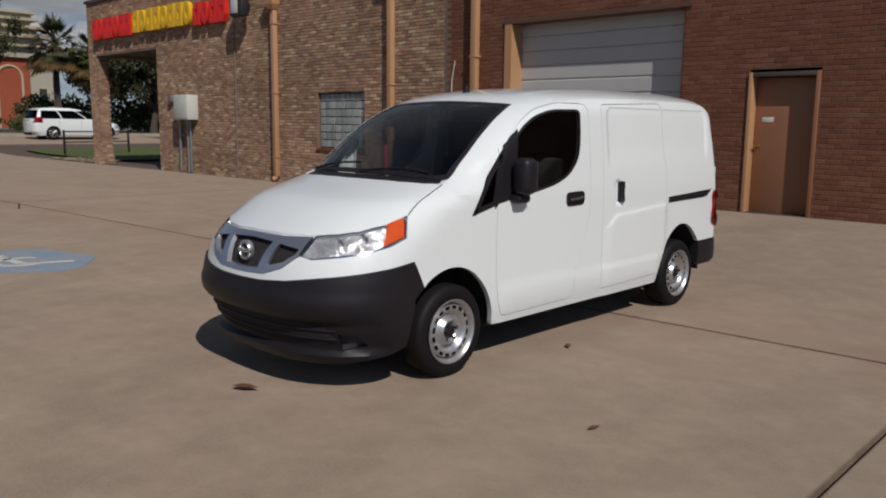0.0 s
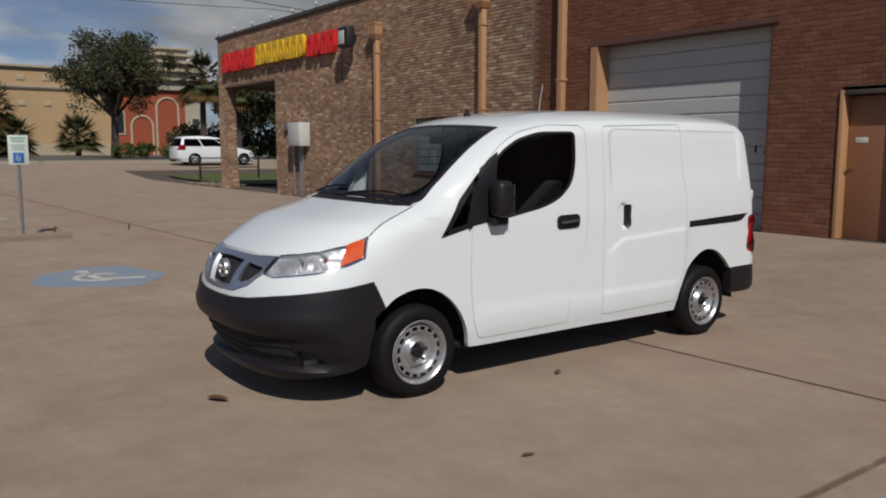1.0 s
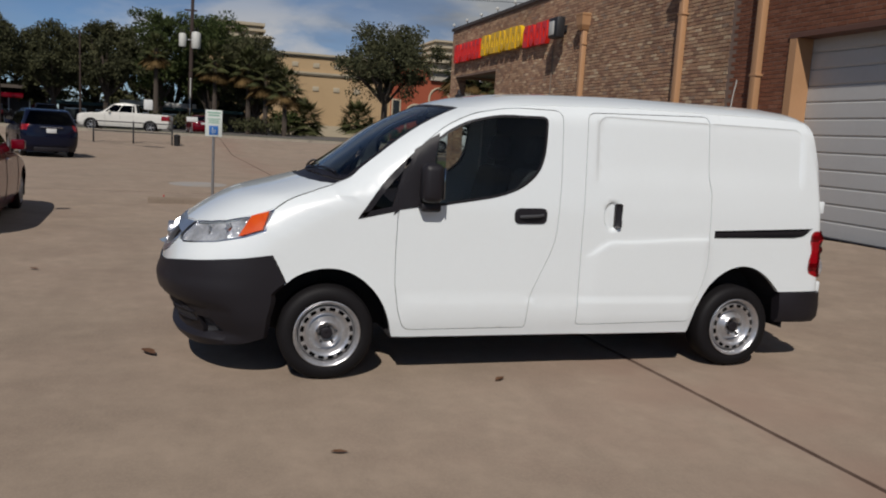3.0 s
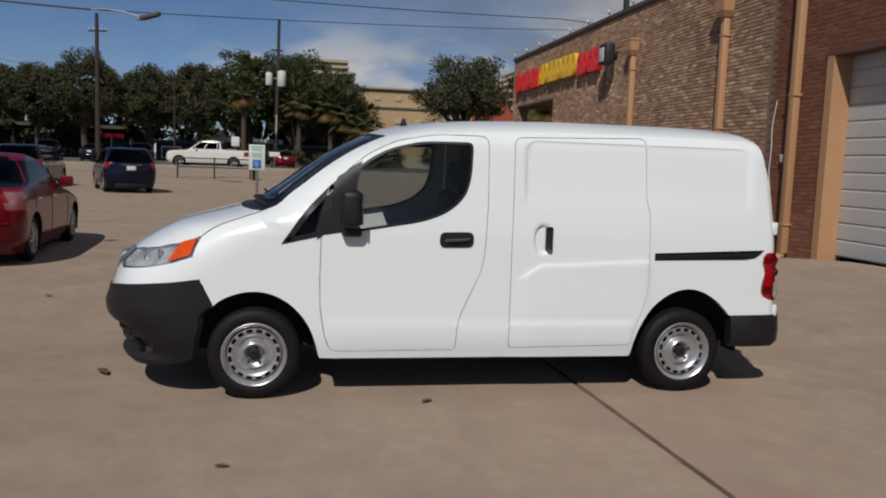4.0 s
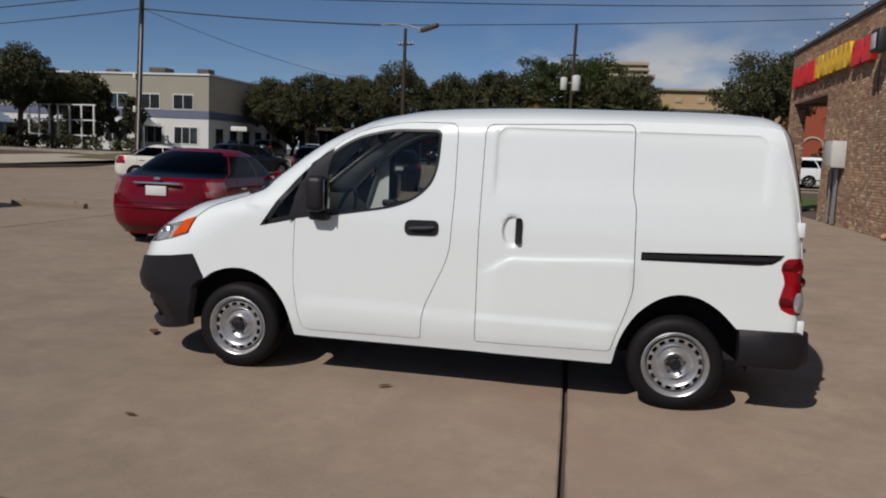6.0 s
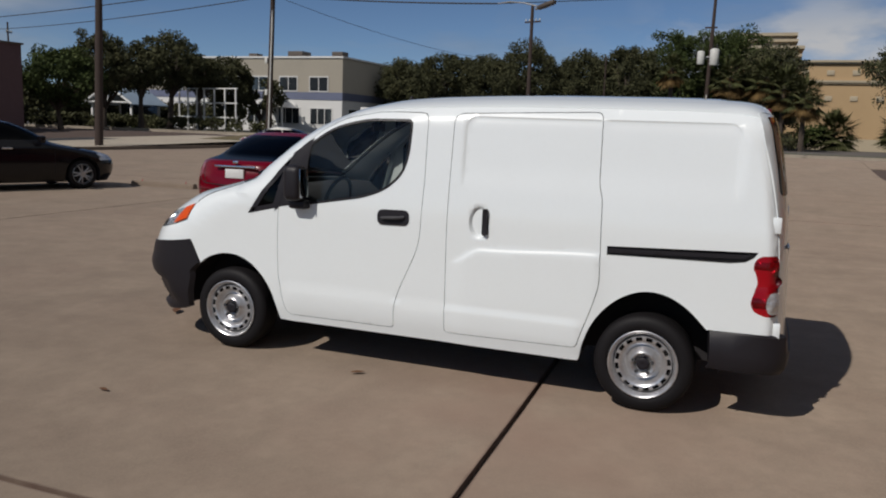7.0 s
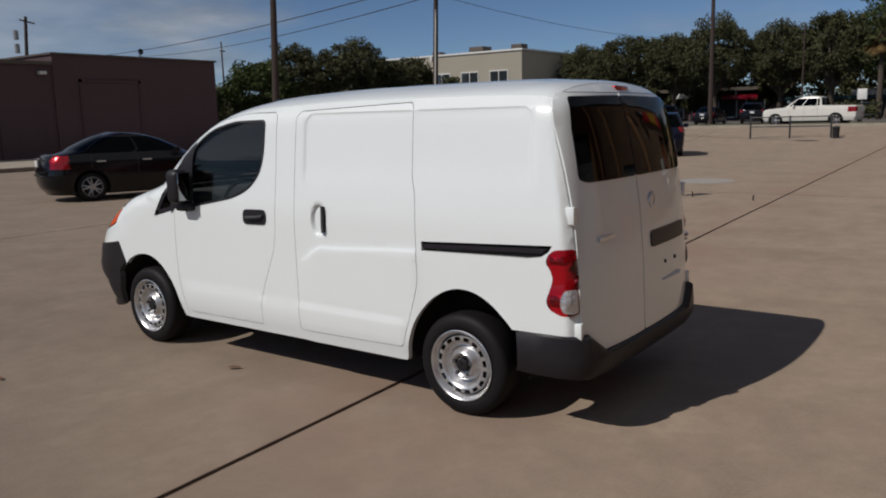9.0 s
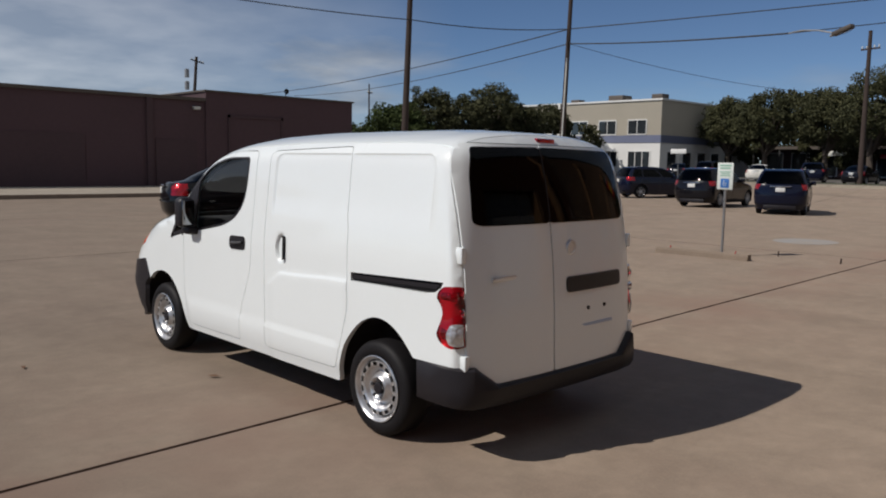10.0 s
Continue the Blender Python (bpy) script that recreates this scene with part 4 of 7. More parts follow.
bay_sign(-14.65, 3.38)
for k, (x, y, a, s) in enumerate(((-4.10, 2.84, 30, 1.0), (-2.3, 3.8, 80, .5), (.2, 4.5, 10, .4), (-7.2, 1.6, 50, .7), (-3.3, 5.0, 130, .6))):
    lf = root("dry_leaf", "curled brown dry leaf on the concrete", "leaf", (x, y, .002), a, group="fallen leaves")
    g = Geo()
    g.add([(p * .085 * s, q * .035 * s, (.008 + .02 * abs(q) + .012 * p * p) * s) for p, q in ((-1, 0), (-.5, .8), (.1, 1), (.7, .5), (1.1, 0), (.7, -.5), (.1, -1), (-.5, -.8))], [(0, 1, 2, 3, 4, 5, 6, 7)])
    g.part("blade", node_mat("dry_leaf_brown", (.14, .065, .03), .8), lf, fix=False)


# ---- the white cargo van ----
class Shell:
    """A car body as level curves: front and rear profile, width, and how far the corners are rounded at each height."""

    def __init__(self, front, rear, width, lf, lr, top, hr=0.4, n=4.0, m=2.5, blend=(0.2, 1.1)):
        self.uc, self.ue, self.w, self.lf, self.lr = (pchip(k) for k in (front, rear, width, lf, lr))
        self.h, self.hr, self.n, self.m, self.blend = pchip(top), hr, n, m, blend

    def topf(self, u, z):
        r = min(1.0, max(0.0, (z - self.h(u) + self.hr) / self.hr))
        k = smoothstep(*self.blend, u)
        return 1 - k * (1 - max(0.0, 1 - r**self.n) ** (1 / self.n))

    def half(self, u, z):
        m = self.m
        t = min(1.0, max(0.0, (u - self.uc(z)) / self.lf(z)))
        b = min(1.0, max(0.0, (self.ue(z) - u) / self.lr(z)))
        return self.w(z) * (1 - (1 - t) ** m) ** (1 / m) * (1 - (1 - b) ** m) ** (1 / m) * self.topf(u, z)

    def s_of(self, u, z):
        c, l = self.uc(z), self.lf(z)
        if u >= c + l:
            return u
        return math.acos(max(0.0, min(1.0, 1 - (u - c) / l)) ** (self.m / 2)) / (math.pi / 2) - 1 + c + l

    def s_x(self, x, z):
        return math.asin(min(1.0, (abs(x) / self.w(z)) ** (self.m / 2))) / (math.pi / 2) - 1 + self.uc(z) + self.lf(z)

    def wrap(self, s, z):
        c, l, m = self.uc(z), self.lf(z), self.m
        s += 1 - c - l
        if s >= 1:
            u = c + l + s - 1
            return self.half(u, z), u, z
        a = s * math.pi / 2
        u = c + l * (1 - max(0.0, math.cos(a)) ** (2 / m))
        return self.w(z) * max(0.0, math.sin(a)) ** (2 / m) * self.topf(u, z), u, z

    def z_at(self, x, u):
        lo, hi = 0.6, self.h(u) + 0.02
        for _ in range(36):
            mid = (lo + hi) / 2
            lo, hi = (mid, hi) if self.half(u, mid) > abs(x) else (lo, mid)
        return lo

    def u_rear(self, x, z):
        lo, hi = self.ue(z) - self.lr(z), self.ue(z)
        for _ in range(36):
            mid = (lo + hi) / 2
            lo, hi = (mid, hi) if self.half(mid, z) > abs(x) else (lo, mid)
        return lo


VAN_FRONT = [(.15, -.80), (.25, -.90), (.35, -.96), (.45, -.992), (.55, -.998), (.65, -.985), (.75, -.955), (.82, -.925), (.90, -.86), (.97, -.77), (1.04, -.66), (1.10, -.54), (1.16, -.33), (1.20, -.18), (1.24, -.06), (1.30, .03), (1.39, .16), (1.48, .28), (1.57, .41), (1.65, .545), (1.71, .67), (1.765, .81), (1.80, .95), (1.83, 1.15), (1.855, 1.5), (1.875, 2.2)]
VAN_TOP = [(u, z) for z, u in VAN_FRONT if z > .6] + [(2.9, 1.875), (3.3, 1.866), (3.5, 1.85), (3.75, 1.84)]
van_shell = Shell(
    VAN_FRONT,
    [(.2, 3.72), (.56, 3.70), (.8, 3.69), (1.07, 3.67), (1.4, 3.625), (1.65, 3.57), (1.75, 3.54), (1.81, 3.50), (1.85, 3.44), (1.875, 3.30)],
    [(.15, .79), (.25, .805), (.40, .835), (.60, .843), (.9, .843), (1.05, .842), (1.25, .828), (1.5, .803), (1.7, .782), (1.88, .765)],
    [(.15, .62), (.7, .62), (1.0, .68), (1.2, .60), (1.36, .44), (1.7, .36), (1.88, .30)],
    [(.2, .13), (1.2, .13), (1.9, .12)],
    VAN_TOP, hr=0.24, n=3.2)


def cargo_van(at, turn):
    S = van_shell
    van = root("cargo_van", "white compact cargo van with black bumpers and steel wheels", "van", at, turn)

    def relief(u, z):
        """Pressed creases and the shallow recessed panels of the sides."""
        d = 0.010 * smoothstep(.515, .485, z) * smoothstep(.42, .5, u) * (1 - smoothstep(2.5, 2.58, u))
        zc = .80 + .10 * smoothstep(1.68, 1.90, u) + .03 * smoothstep(1.9, 2.6, u)
        d += 0.010 * smoothstep(zc + .007, zc - .017, z) * smoothstep(1.66, 1.80, u) * (1 - smoothstep(2.60, 2.68, u))
        for a, b, lo, hi in ((1.745, 3.37, 1.325, 1.715),):
            q = .07
            dx, dz = max(a + q - u, u - b + q, 0), max(z - hi + q, 0)
            e = q - math.hypot(dx, dz) if dx and dz else min(u - a, b - u, hi - z)
            d -= 0.008 * smoothstep(-.003, .007, e) * smoothstep(lo - .10, lo + .10, z)
        e = math.hypot((u - 1.872) / .062, (z - 1.065) / .098)
        d -= 0.022 * smoothstep(1.06, .80, e)
        return d

    def side(sg, lift=0.0):
        def f(s, z):
            x, u, z = S.wrap(s, z)
            return sg * (x + lift + relief(u, z) * (1 if u > 0.3 else 0)), u, z
        return f

    def inn(sg):
        return lambda q: Vector((-sg, 0, 0)) if q.y > -0.45 else Vector((-q.x * 0.9, 0.8, 0)).normalized()

    def fine(pts, step=.03, closed=False):
        out = dense(list(pts), step)
        return out if closed else out[: out.index(pts[-1]) + 1]

    sz = lambda pts: [(S.s_of(u, z), z) for u, z in (fine(pts) if len(pts) > 1 else pts)]
    loop = lambda pts: [(S.s_of(u, z), z) for u, z in fine(pts, .03, True)]
    xz = lambda pts: [(S.s_x(x, z), z) for x, z in (fine(pts) if len(pts) > 1 else pts)]
    xu = lambda pts: [(S.s_of(u, S.z_at(x, u)), S.z_at(x, u)) for x, u in fine(pts)]
    ridge = lambda a, b, lo, hi: [(float(u), hi + o) for u in np.arange(a + .06, b - .05, .016) for o in (.004, -.003, -.010)] + [(v + w * o, float(z)) for z in np.arange(lo, hi - .06, .02) for v, w in ((a, 1), (b, -1)) for o in (-.004, .003, .010)] + [(c + w * (.07 - o) * math.cos(t), hi - .07 + (.07 - o) * math.sin(t)) for c, w in ((a + .07, -1), (b - .07, 1)) for t in (.26, .52, .78, 1.05, 1.31) for o in (-.004, .003, .010)]
    slide_ridge = [p for p in ridge(1.745, 3.37, 1.30, 1.715) if p[0] < 2.58] + [(1.872 + .062 * k * math.cos(t), 1.065 + .098 * k * math.sin(t)) for k in (.70, .82, .94, 1.08) for t in np.linspace(0, 6.0, 22)]
    crease = lambda u: .80 + .10 * smoothstep(1.68, 1.90, u) + .03 * smoothstep(1.9, 2.6, u)
    slide_ridge += [(float(u), crease(u) + o) for u in np.arange(1.69, 2.62, .018) for o in (.010, -.001, -.010, -.020)]
    near_rear = [p for p in ridge(1.745, 3.37, 1.30, 1.715) if p[0] > 2.63] + [(float(u), float(z)) for u in np.arange(3.46, 3.72, .018) for z in np.arange(.58, 1.84, .04)]
    down = lambda q: Vector((0, 0, -1))
    fwd = lambda q: Vector((0, -1, 0))

    def eased(p):
        """Cuts the corners of an open line twice."""
        for _ in range(2):
            q = [p[0]]
            for a, b in zip(p, p[1:]):
                q += [tuple(.75 * a[i] + .25 * b[i] for i in (0, 1)), tuple(.25 * a[i] + .75 * b[i] for i in (0, 1))]
            p = q + [p[-1]]
        return p

    arch_f = [(-.265, .60), (-.20, .655), (-.10, .693), (0, .705), (.10, .690), (.20, .640), (.29, .555), (.35, .46), (.385, .36), (.40, .29)]
    arch_f = eased(arch_f)
    arch_r = [(2.545, .29), (2.56, .38), (2.60, .49), (2.66, .585), (2.74, .665), (2.84, .722), (2.945, .742), (3.05, .722), (3.15, .665), (3.225, .595), (3.265, .552)]
    arch_r = eased(arch_r)
    door = rounded([(.475, .31), (.435, .42), (.405, .60), (.40, .80), (.405, 1.06), (.53, 1.455), (.70, 1.595), (.88, 1.685), (1.14, 1.735), (1.49, 1.735), (1.492, 1.30), (1.475, .93), (1.45, .83), (1.325, .55), (1.305, .46), (1.30, .315)], [.05, .03, .03, .03, .03, .06, .06, .08, .08, .06, .05, .05, .06, .06, .05, .03])
    pane = rounded([(.595, 1.085), (.60, 1.475), (.71, 1.565), (.84, 1.635), (1.05, 1.685), (1.385, 1.69), (1.375, 1.46), (1.335, 1.33), (1.22, 1.225), (1.06, 1.165)], [.02, .03, .05, .08, .08, .045, .08, .08, .09, .08])
    quarter = rounded([(.155, 1.0), (.29, 1.20), (.42, 1.345), (.505, 1.425), (.395, 1.055)], [.015, .05, .05, .01, .015])
    sail = [(.41, 1.066), (.528, 1.450), (.60, 1.508), (.66, 1.545), (.63, 1.40), (.615, 1.10)]
    slide = rounded([(1.66, .33), (1.655, 1.0), (1.665, 1.735), (2.595, 1.765), (2.605, 1.34), (2.63, 1.26), (2.645, .74), (2.60, .58), (2.545, .42), (2.525, .345)], [.03, .05, .06, .05, .04, .04, .06, .06, .06, .03])
    rail = [(2.675, .932), (2.675, .985), (3.505, 1.018), (3.485, .985), (3.44, .956), (3.36, .944)]
    edge = [(S.u_rear(.79, z) - .002, z) for z in (.558, .62, .70)]
    xe = lambda z, m: min(m, .988 * S.half(3.42, z))
    edge2 = [(S.u_rear(xe(z, .79), z) - .002, z) for z in (1.0, 1.1, 1.25, 1.4, 1.5, 1.56, 1.61, 1.66, 1.70, 1.735)]
    tail = [(3.485, .97), (3.52, 1.0)] + [(S.u_rear(.786, z), z) for z in (1.005, .95, .88, .80, .72, .665)] + [(3.56, .665), (3.50, .69), (3.478, .735), (3.50, .80), (3.515, .85), (3.50, .90), (3.478, .93)]
    shield_side = [(.72, .97), (.605, .83), (.625, .70), (.655, .48), (.678, .27), (.688, .10)]
    hood_side = [(.705, .03), (.733, -.10), (.757, -.22), (.776, -.325)]
    lamp_top = [(.776, -.325), (.750, -.45), (.668, -.60), (.585, -.685), (.50, -.742)]
    lamp_low = [(-.378, .914), (-.50, .872), (-.66, .835)]
    lamp_in = [(.60, .812), (.53, .803), (.46, .818)]
    grille_out = [(.46, .895), (.445, .812), (.36, .745), (.23, .702), (.0, .693)]
    bump_top = [(0, .662), (.2, .665), (.4, .68), (.6, .71)]
    roof_z = lambda x, us: [(u, S.z_at(x, u)) for u in us]

    body = sz([(-.27, .605)]) + sz(arch_f) + sz([(.41, .264), (2.535, .264)]) + sz(arch_r) + sz(edge)
    body += sz(edge2) + sz(roof_z(.72, [3.455, 3.3, 3.0, 2.6, 2.2, 1.8, 1.4, 1.15])) + xu(shield_side) + xu(hood_side)
    body += sz(lamp_low) + xz(lamp_in) + xz(grille_out[1:]) + xz(bump_top) + sz([(-.50, .755), (-.36, .775)])

    for sg, nm in ((1, "left"), (-1, "right")):
        f, n = side(sg), inn(sg)
        skin(body, [loop(door), loop(quarter), loop(slide), loop(rail)], .045, f, .035, n, near_rear).part("body_side", M_WHITE, van, "white pressed steel side", smooth=True, fix=False)
        d = skin(loop(inset(door, .0045)), [loop(pane)], .04, f, .03, n).part("front_door", M_WHITE, van, smooth=True, fix=False)
        skin(loop(pane), [loop(inset(pane, .016))], .03, side(sg, .002), .012, n).part("window_seal", M_PLASTIC, d, smooth=True, fix=False)
        skin(loop(inset(pane, .012)), [], .08, side(sg, -.008), 0, n).part("door_window", M_GLASS, d, "lightly tinted side glass", smooth=True, fix=False)
        skin(loop(sail), [], .04, side(sg, .003), .006, n).part("mirror_sail", M_PLASTIC, d, smooth=True, fix=False)
        skin(loop(inset(quarter, .003)), [loop(inset(quarter, .035))], .03, side(sg, .001), .012, n).part("quarter_frame", M_PLASTIC, van, smooth=True, fix=False)
        skin(loop(inset(quarter, .03)), [], .06, side(sg, -.006), 0, n).part("quarter_window", M_TINT, van, smooth=True, fix=False)
        skin(loop([(.378, 1.035), (.412, 1.062), (.470, 1.262), (.540, 1.462), (.505, 1.438), (.44, 1.255)]), [], .03, side(sg, .0045), .004, n).part("window_divider", M_PLASTIC, van, smooth=True, fix=False)
        sd = skin(loop(inset(slide, .0045)), [], .024, f, .03, n, slide_ridge).part("sliding_door", M_WHITE, van, smooth=True, fix=False)
        skin(loop(rail), [], .05, side(sg, -.022), 0, n).part("rail_channel", M_DARK, van, smooth=True, fix=False)
        skin(loop([(2.68, .946), (2.68, .972), (3.47, 1.0), (3.44, .975)]), [], .05, side(sg, -.004), .015, n).part("door_rail", M_PLASTIC, van, "black sliding door rail", smooth=True, fix=False)
        # door handles
        plate = rounded([(1.17, 1.0), (1.17, 1.10), (1.395, 1.105), (1.395, 1.005)], .04)
        pl = skin(loop(plate), [], .03, side(sg, .006), .012, n).part("door_handle", M_PLASTIC, d, "black plastic pull handle", smooth=True, fix=False)
        Geo().tube([(sg * .852, 1.205, 1.045), (sg * .868, 1.24, 1.05), (sg * .868, 1.33, 1.055), (sg * .852, 1.365, 1.06)], .011, 8).part("grip", M_CABIN, pl, smooth=True)
        bar = rounded([(1.892, .985), (1.892, 1.150), (1.932, 1.152), (1.932, .987)], .016)
        skin(loop(bar), [], .03, side(sg, .022), .03, n).part("slide_handle", M_PLASTIC, sd, "black vertical pull handle", smooth=True, fix=False)
        # mirror
        mir = soft_box("door_mirror", (.852 if sg > 0 else -.985, .520, 1.122), (.985 if sg > 0 else -.852, .655, 1.362), M_PLASTIC, d, "black plastic door mirror", r=.045, seg=4)
        soft_box("mirror_glass", (sg * .918 - .052, .650, 1.145), (sg * .918 + .052, .660, 1.340), M_MIRROR, mir, r=.004)
        soft_box("mirror_arm", (min(sg * .82, sg * .92), .53, 1.065), (max(sg * .82, sg * .92), .66, 1.125), M_PLASTIC, mir, r=.02)
        # headlamp
        lamp = xu(lamp_top) + xz([(.472, S.z_at(.472, -.757) - .002)]) + xz(lamp_in[::-1]) + sz(lamp_low[::-1])
        lo = skin(lamp, [], .04, side(sg, -.004), 0, n).part("headlamp", M_LENS, van, "clear lens over bright reflectors with amber corner", smooth=True, fix=False)
        lo.visible_shadow = False
        skin(lamp, [inset(lamp, .007)], .04, side(sg, -.007), .06, n).part("bezel", M_CHROME, lo, smooth=True, fix=False)
        skin(lamp, [], .03, lambda s, z: (lambda p: (p[0] - sg * .012, p[1] + .028, p[2]))(side(sg, -.004)(s, z)), 0, n).part("reflector", M_REFL, lo, smooth=True, fix=False)
        for x, u, z, rr in ((.585, -.70, .868, .050), (.68, -.60, .905, .040)):
            Geo().lathe([(.0, rr), (.012, rr * .97), (.045, rr * .6), (.055, .012), (.0, .012), (-.01, .004)], (sg * x, u, z), "y", 22).part("bulb_bowl", M_CHROME, lo, smooth=True)
        amb = loop([(-.358, 1.028), (-.455, 1.0), (-.535, .878), (-.398, .924)])
        skin(amb, [], .03, side(sg, -.0015), .03, n).part("turn_signal", M_AMBER, lo, "amber corner lens", smooth=True, fix=False)
        # tail lamp round the rear corner
        lobes = lambda z: sum(math.exp(-(((z - c) / w) ** 2)) for c, w in ((.945, .045), (.735, .060)))
        swell = lambda s, z: (lambda p: (p[0] + sg * .020 * lobes(z), p[1] + .006 * lobes(z), p[2]))(side(sg, .010)(s, z))
        tl = skin(loop(rounded(tail, .02)), [], .016, swell, .02, n).part("tail_lamp", M_REDLENS, van, "tall red tail lamp with clear lower lens", smooth=True, fix=False)
        tl.visible_shadow = False
        skin(loop(inset(rounded(tail, .02), .004)), [], .016, lambda s, z: (lambda p: (p[0] - sg * (.038 - .016 * lobes(z)), p[1], p[2]))(swell(s, z)), .0, n).part("lamp_reflector", M_REFL, tl, smooth=True, fix=False)
        for u, z, rr in ((3.575, .945, .040), (3.605, .860, .034), (3.535, .738, .040)):
            x = S.half(u, z)
            Geo().lathe([(sg * a, b) for a, b in ((.002, rr), (-.006, rr * .96), (-.022, rr * .55), (-.026, .010), (-.004, .008), (.0, .002))], (sg * (x - .004), u, z), "x", 20).part("bulb_bowl", M_CHROME, tl, smooth=True)
        clear = [(S.u_rear(.786, z), z) for z in (.675, .72, .765, .80)] + [(3.58, .80), (3.562, .765), (3.558, .725), (3.575, .685)]
        skin(loop(rounded(clear, .015)), [], .02, lambda s, z: (lambda p: (p[0] + sg * .005, p[1] + .003, p[2]))(swell(s, z)), .01, n).part("reverse_lamp", M_REFL, tl, smooth=True, fix=False)
        # hinges of the rear doors
        for z in (1.17, .58):
            u = S.u_rear(.785, z)
            soft_box("hinge", (min(sg * .775, sg * .812), u - .03, z - .045), (max(sg * .775, sg * .812), u + .022, z + .045), M_WHITE, van, r=.008)
        # wheel well
        for uc in (0.0, 2.925):
            g = Geo()
            prof = [(uc + .425 * math.cos(a), .30 + .435 * math.sin(a)) for a in np.linspace(-.05, math.pi + .05, 20)]
            g.add([(sg * x, u, z) for x in (.815, .50) for u, z in prof], [(i, i + 1, 21 + i, 20 + i) for i in range(19)])
            g.add([(sg * .50, u, z) for u, z in prof], [tuple(range(20))])
            g.part("wheel_liner", M_DARK, van, fix=True)
        for uc in (0.0, 2.925):
            van_wheel(van, sg, uc)

    # roof
    rx = .72
    us = [3.455, 3.3, 3.0, 2.6, 2.2, 1.8, 1.4, 1.15, .97]
    roof = [(-rx, u) for u in us] + [(-.605, .83), (-.45, .785), (-.25, .755), (0, .745), (.25, .755), (.45, .785), (.605, .83)] + [(rx, u) for u in us[::-1]]
    ribs = lambda x, u: .006 * smoothstep(1.05, 1.2, u) * (1 - smoothstep(3.2, 3.3, u)) * max(0, math.cos(x * math.tau / .24)) ** 2
    on_top = lambda lift=0.0: (lambda x, u: (x, u, S.z_at(x, u) + lift))
    rf = skin(roof, [], .04, lambda x, u: (x, u, S.z_at(x, u) + ribs(x, u)), .02, down).part("roof", M_WHITE, van, "white ribbed roof", smooth=True, fix=False)
    Geo().lathe([(0, .03), (.012, .03), (.02, .018), (.05, .012), (.055, 0.002)], (0, 1.02, S.z_at(0, 1.02) - .002), "z", 14).part("antenna_base", M_PLASTIC, rf, smooth=True)
    # windscreen with a black border, scuttle and wipers
    low = [(.688, .10), (.60, .045), (.45, -.005), (.25, -.035), (0, -.045)]
    high = [(0, .745), (.25, .755), (.45, .785), (.605, .83)]
    full = low + [(-x, u) for x, u in low[-2::-1]] + [(-x, u) for x, u in shield_side[:0:-1]][1:-1] + [(-x, u) for x, u in high[::-1]][:-1] + high + shield_side[2:-1]
    ws = skin(inset(full, .004), [], .06, on_top(-.004), 0, down).part("windscreen", M_SCREEN, van, "clear curved windscreen", smooth=True, fix=False)
    ws.visible_shadow = False
    skin(inset(full, .002), [inset(full, .035)], .03, on_top(-.002), .008, down).part("windscreen_border", M_PLASTIC, ws, smooth=True, fix=False)
    cowl = low + [(-x, u) for x, u in low[-2::-1]] + [(-.70, .045), (-.60, -.03), (-.45, -.085), (-.25, -.115), (0, -.125), (.25, -.115), (.45, -.085), (.60, -.03), (.70, .045)]
    skin(cowl, [], .04, on_top(-.012), .01, down).part("scuttle_panel", M_PLASTIC, van, smooth=True, fix=False)
    for a, b in (((.02, -.05), (.56, .055)), ((-.56, .02), (-.06, .02))):
        pts = [(a[0] + (b[0] - a[0]) * k / 6, a[1] + (b[1] - a[1]) * k / 6) for k in range(7)]
        Geo().tube([(x, u, S.z_at(x, u) + .016) for x, u in pts], .008, 6).part("wiper", M_PLASTIC, van, smooth=True)
    # bonnet
    front_edge = [(.50, -.742), (.42, -.785), (.25, -.828), (0, -.838)]
    half = [(.70, .043)] + hood_side + lamp_top[1:] + front_edge[1:]
    bonnet = half + [(-x, u) for x, u in half[-2::-1]] + [(-.60, -.032), (-.45, -.087), (-.25, -.117), (0, -.127), (.25, -.117), (.45, -.087), (.60, -.032)]
    skin(inset(bonnet, .0085), [], .045, on_top(), .025, down).part("bonnet", M_WHITE, van, "white sloping bonnet", smooth=True, fix=False)

    for sg in (1, -1):
        Geo().tube([(sg * x, u, S.z_at(x, u) + .0005) for x, u in fine(hood_side, .03)], .0032, 5).part("bonnet_gap", M_DARK, van, smooth=True)

    # grille: silver frame, dark mesh, plain round emblem
    zt = S.z_at(.455, -.767)
    gr = [(0, S.z_at(0, -.838) - .004), (.25, S.z_at(.25, -.828) - .004), (.455, zt - .004), (.443, .816), (.36, .748), (.225, .704), (0, .695)]
    Geo().lathe([(.02, .060), (-.010, .060), (-.016, .055), (-.016, .047), (-.008, .043), (.015, .042)], (0, S.uc(.81) - .002, .81), "y", 28).part("emblem", M_SATIN, van, "plain round chrome emblem", smooth=True)
    soft_box("emblem_bar", (-.062, S.uc(.81) - .022, .799), (.062, S.uc(.81) + .01, .821), M_SATIN, van, r=.005)

    # front bumper with lower intake
    bt = xz(bump_top) + sz([(-.50, .755), (-.345, .780), (-.262, .612), (-.33, .545), (-.36, .40), (-.375, .27), (-.45, .235), (-.62, .205)]) + xz([(.55, .185), (.3, .175), (0, .172)])
    slot = xz([(0, .290), (.50, .297), (.62, .345), (.58, .425), (.46, .448), (0, .455)])
    fog = xz([(.62, .27), (.73, .30), (.72, .375), (.64, .38)])
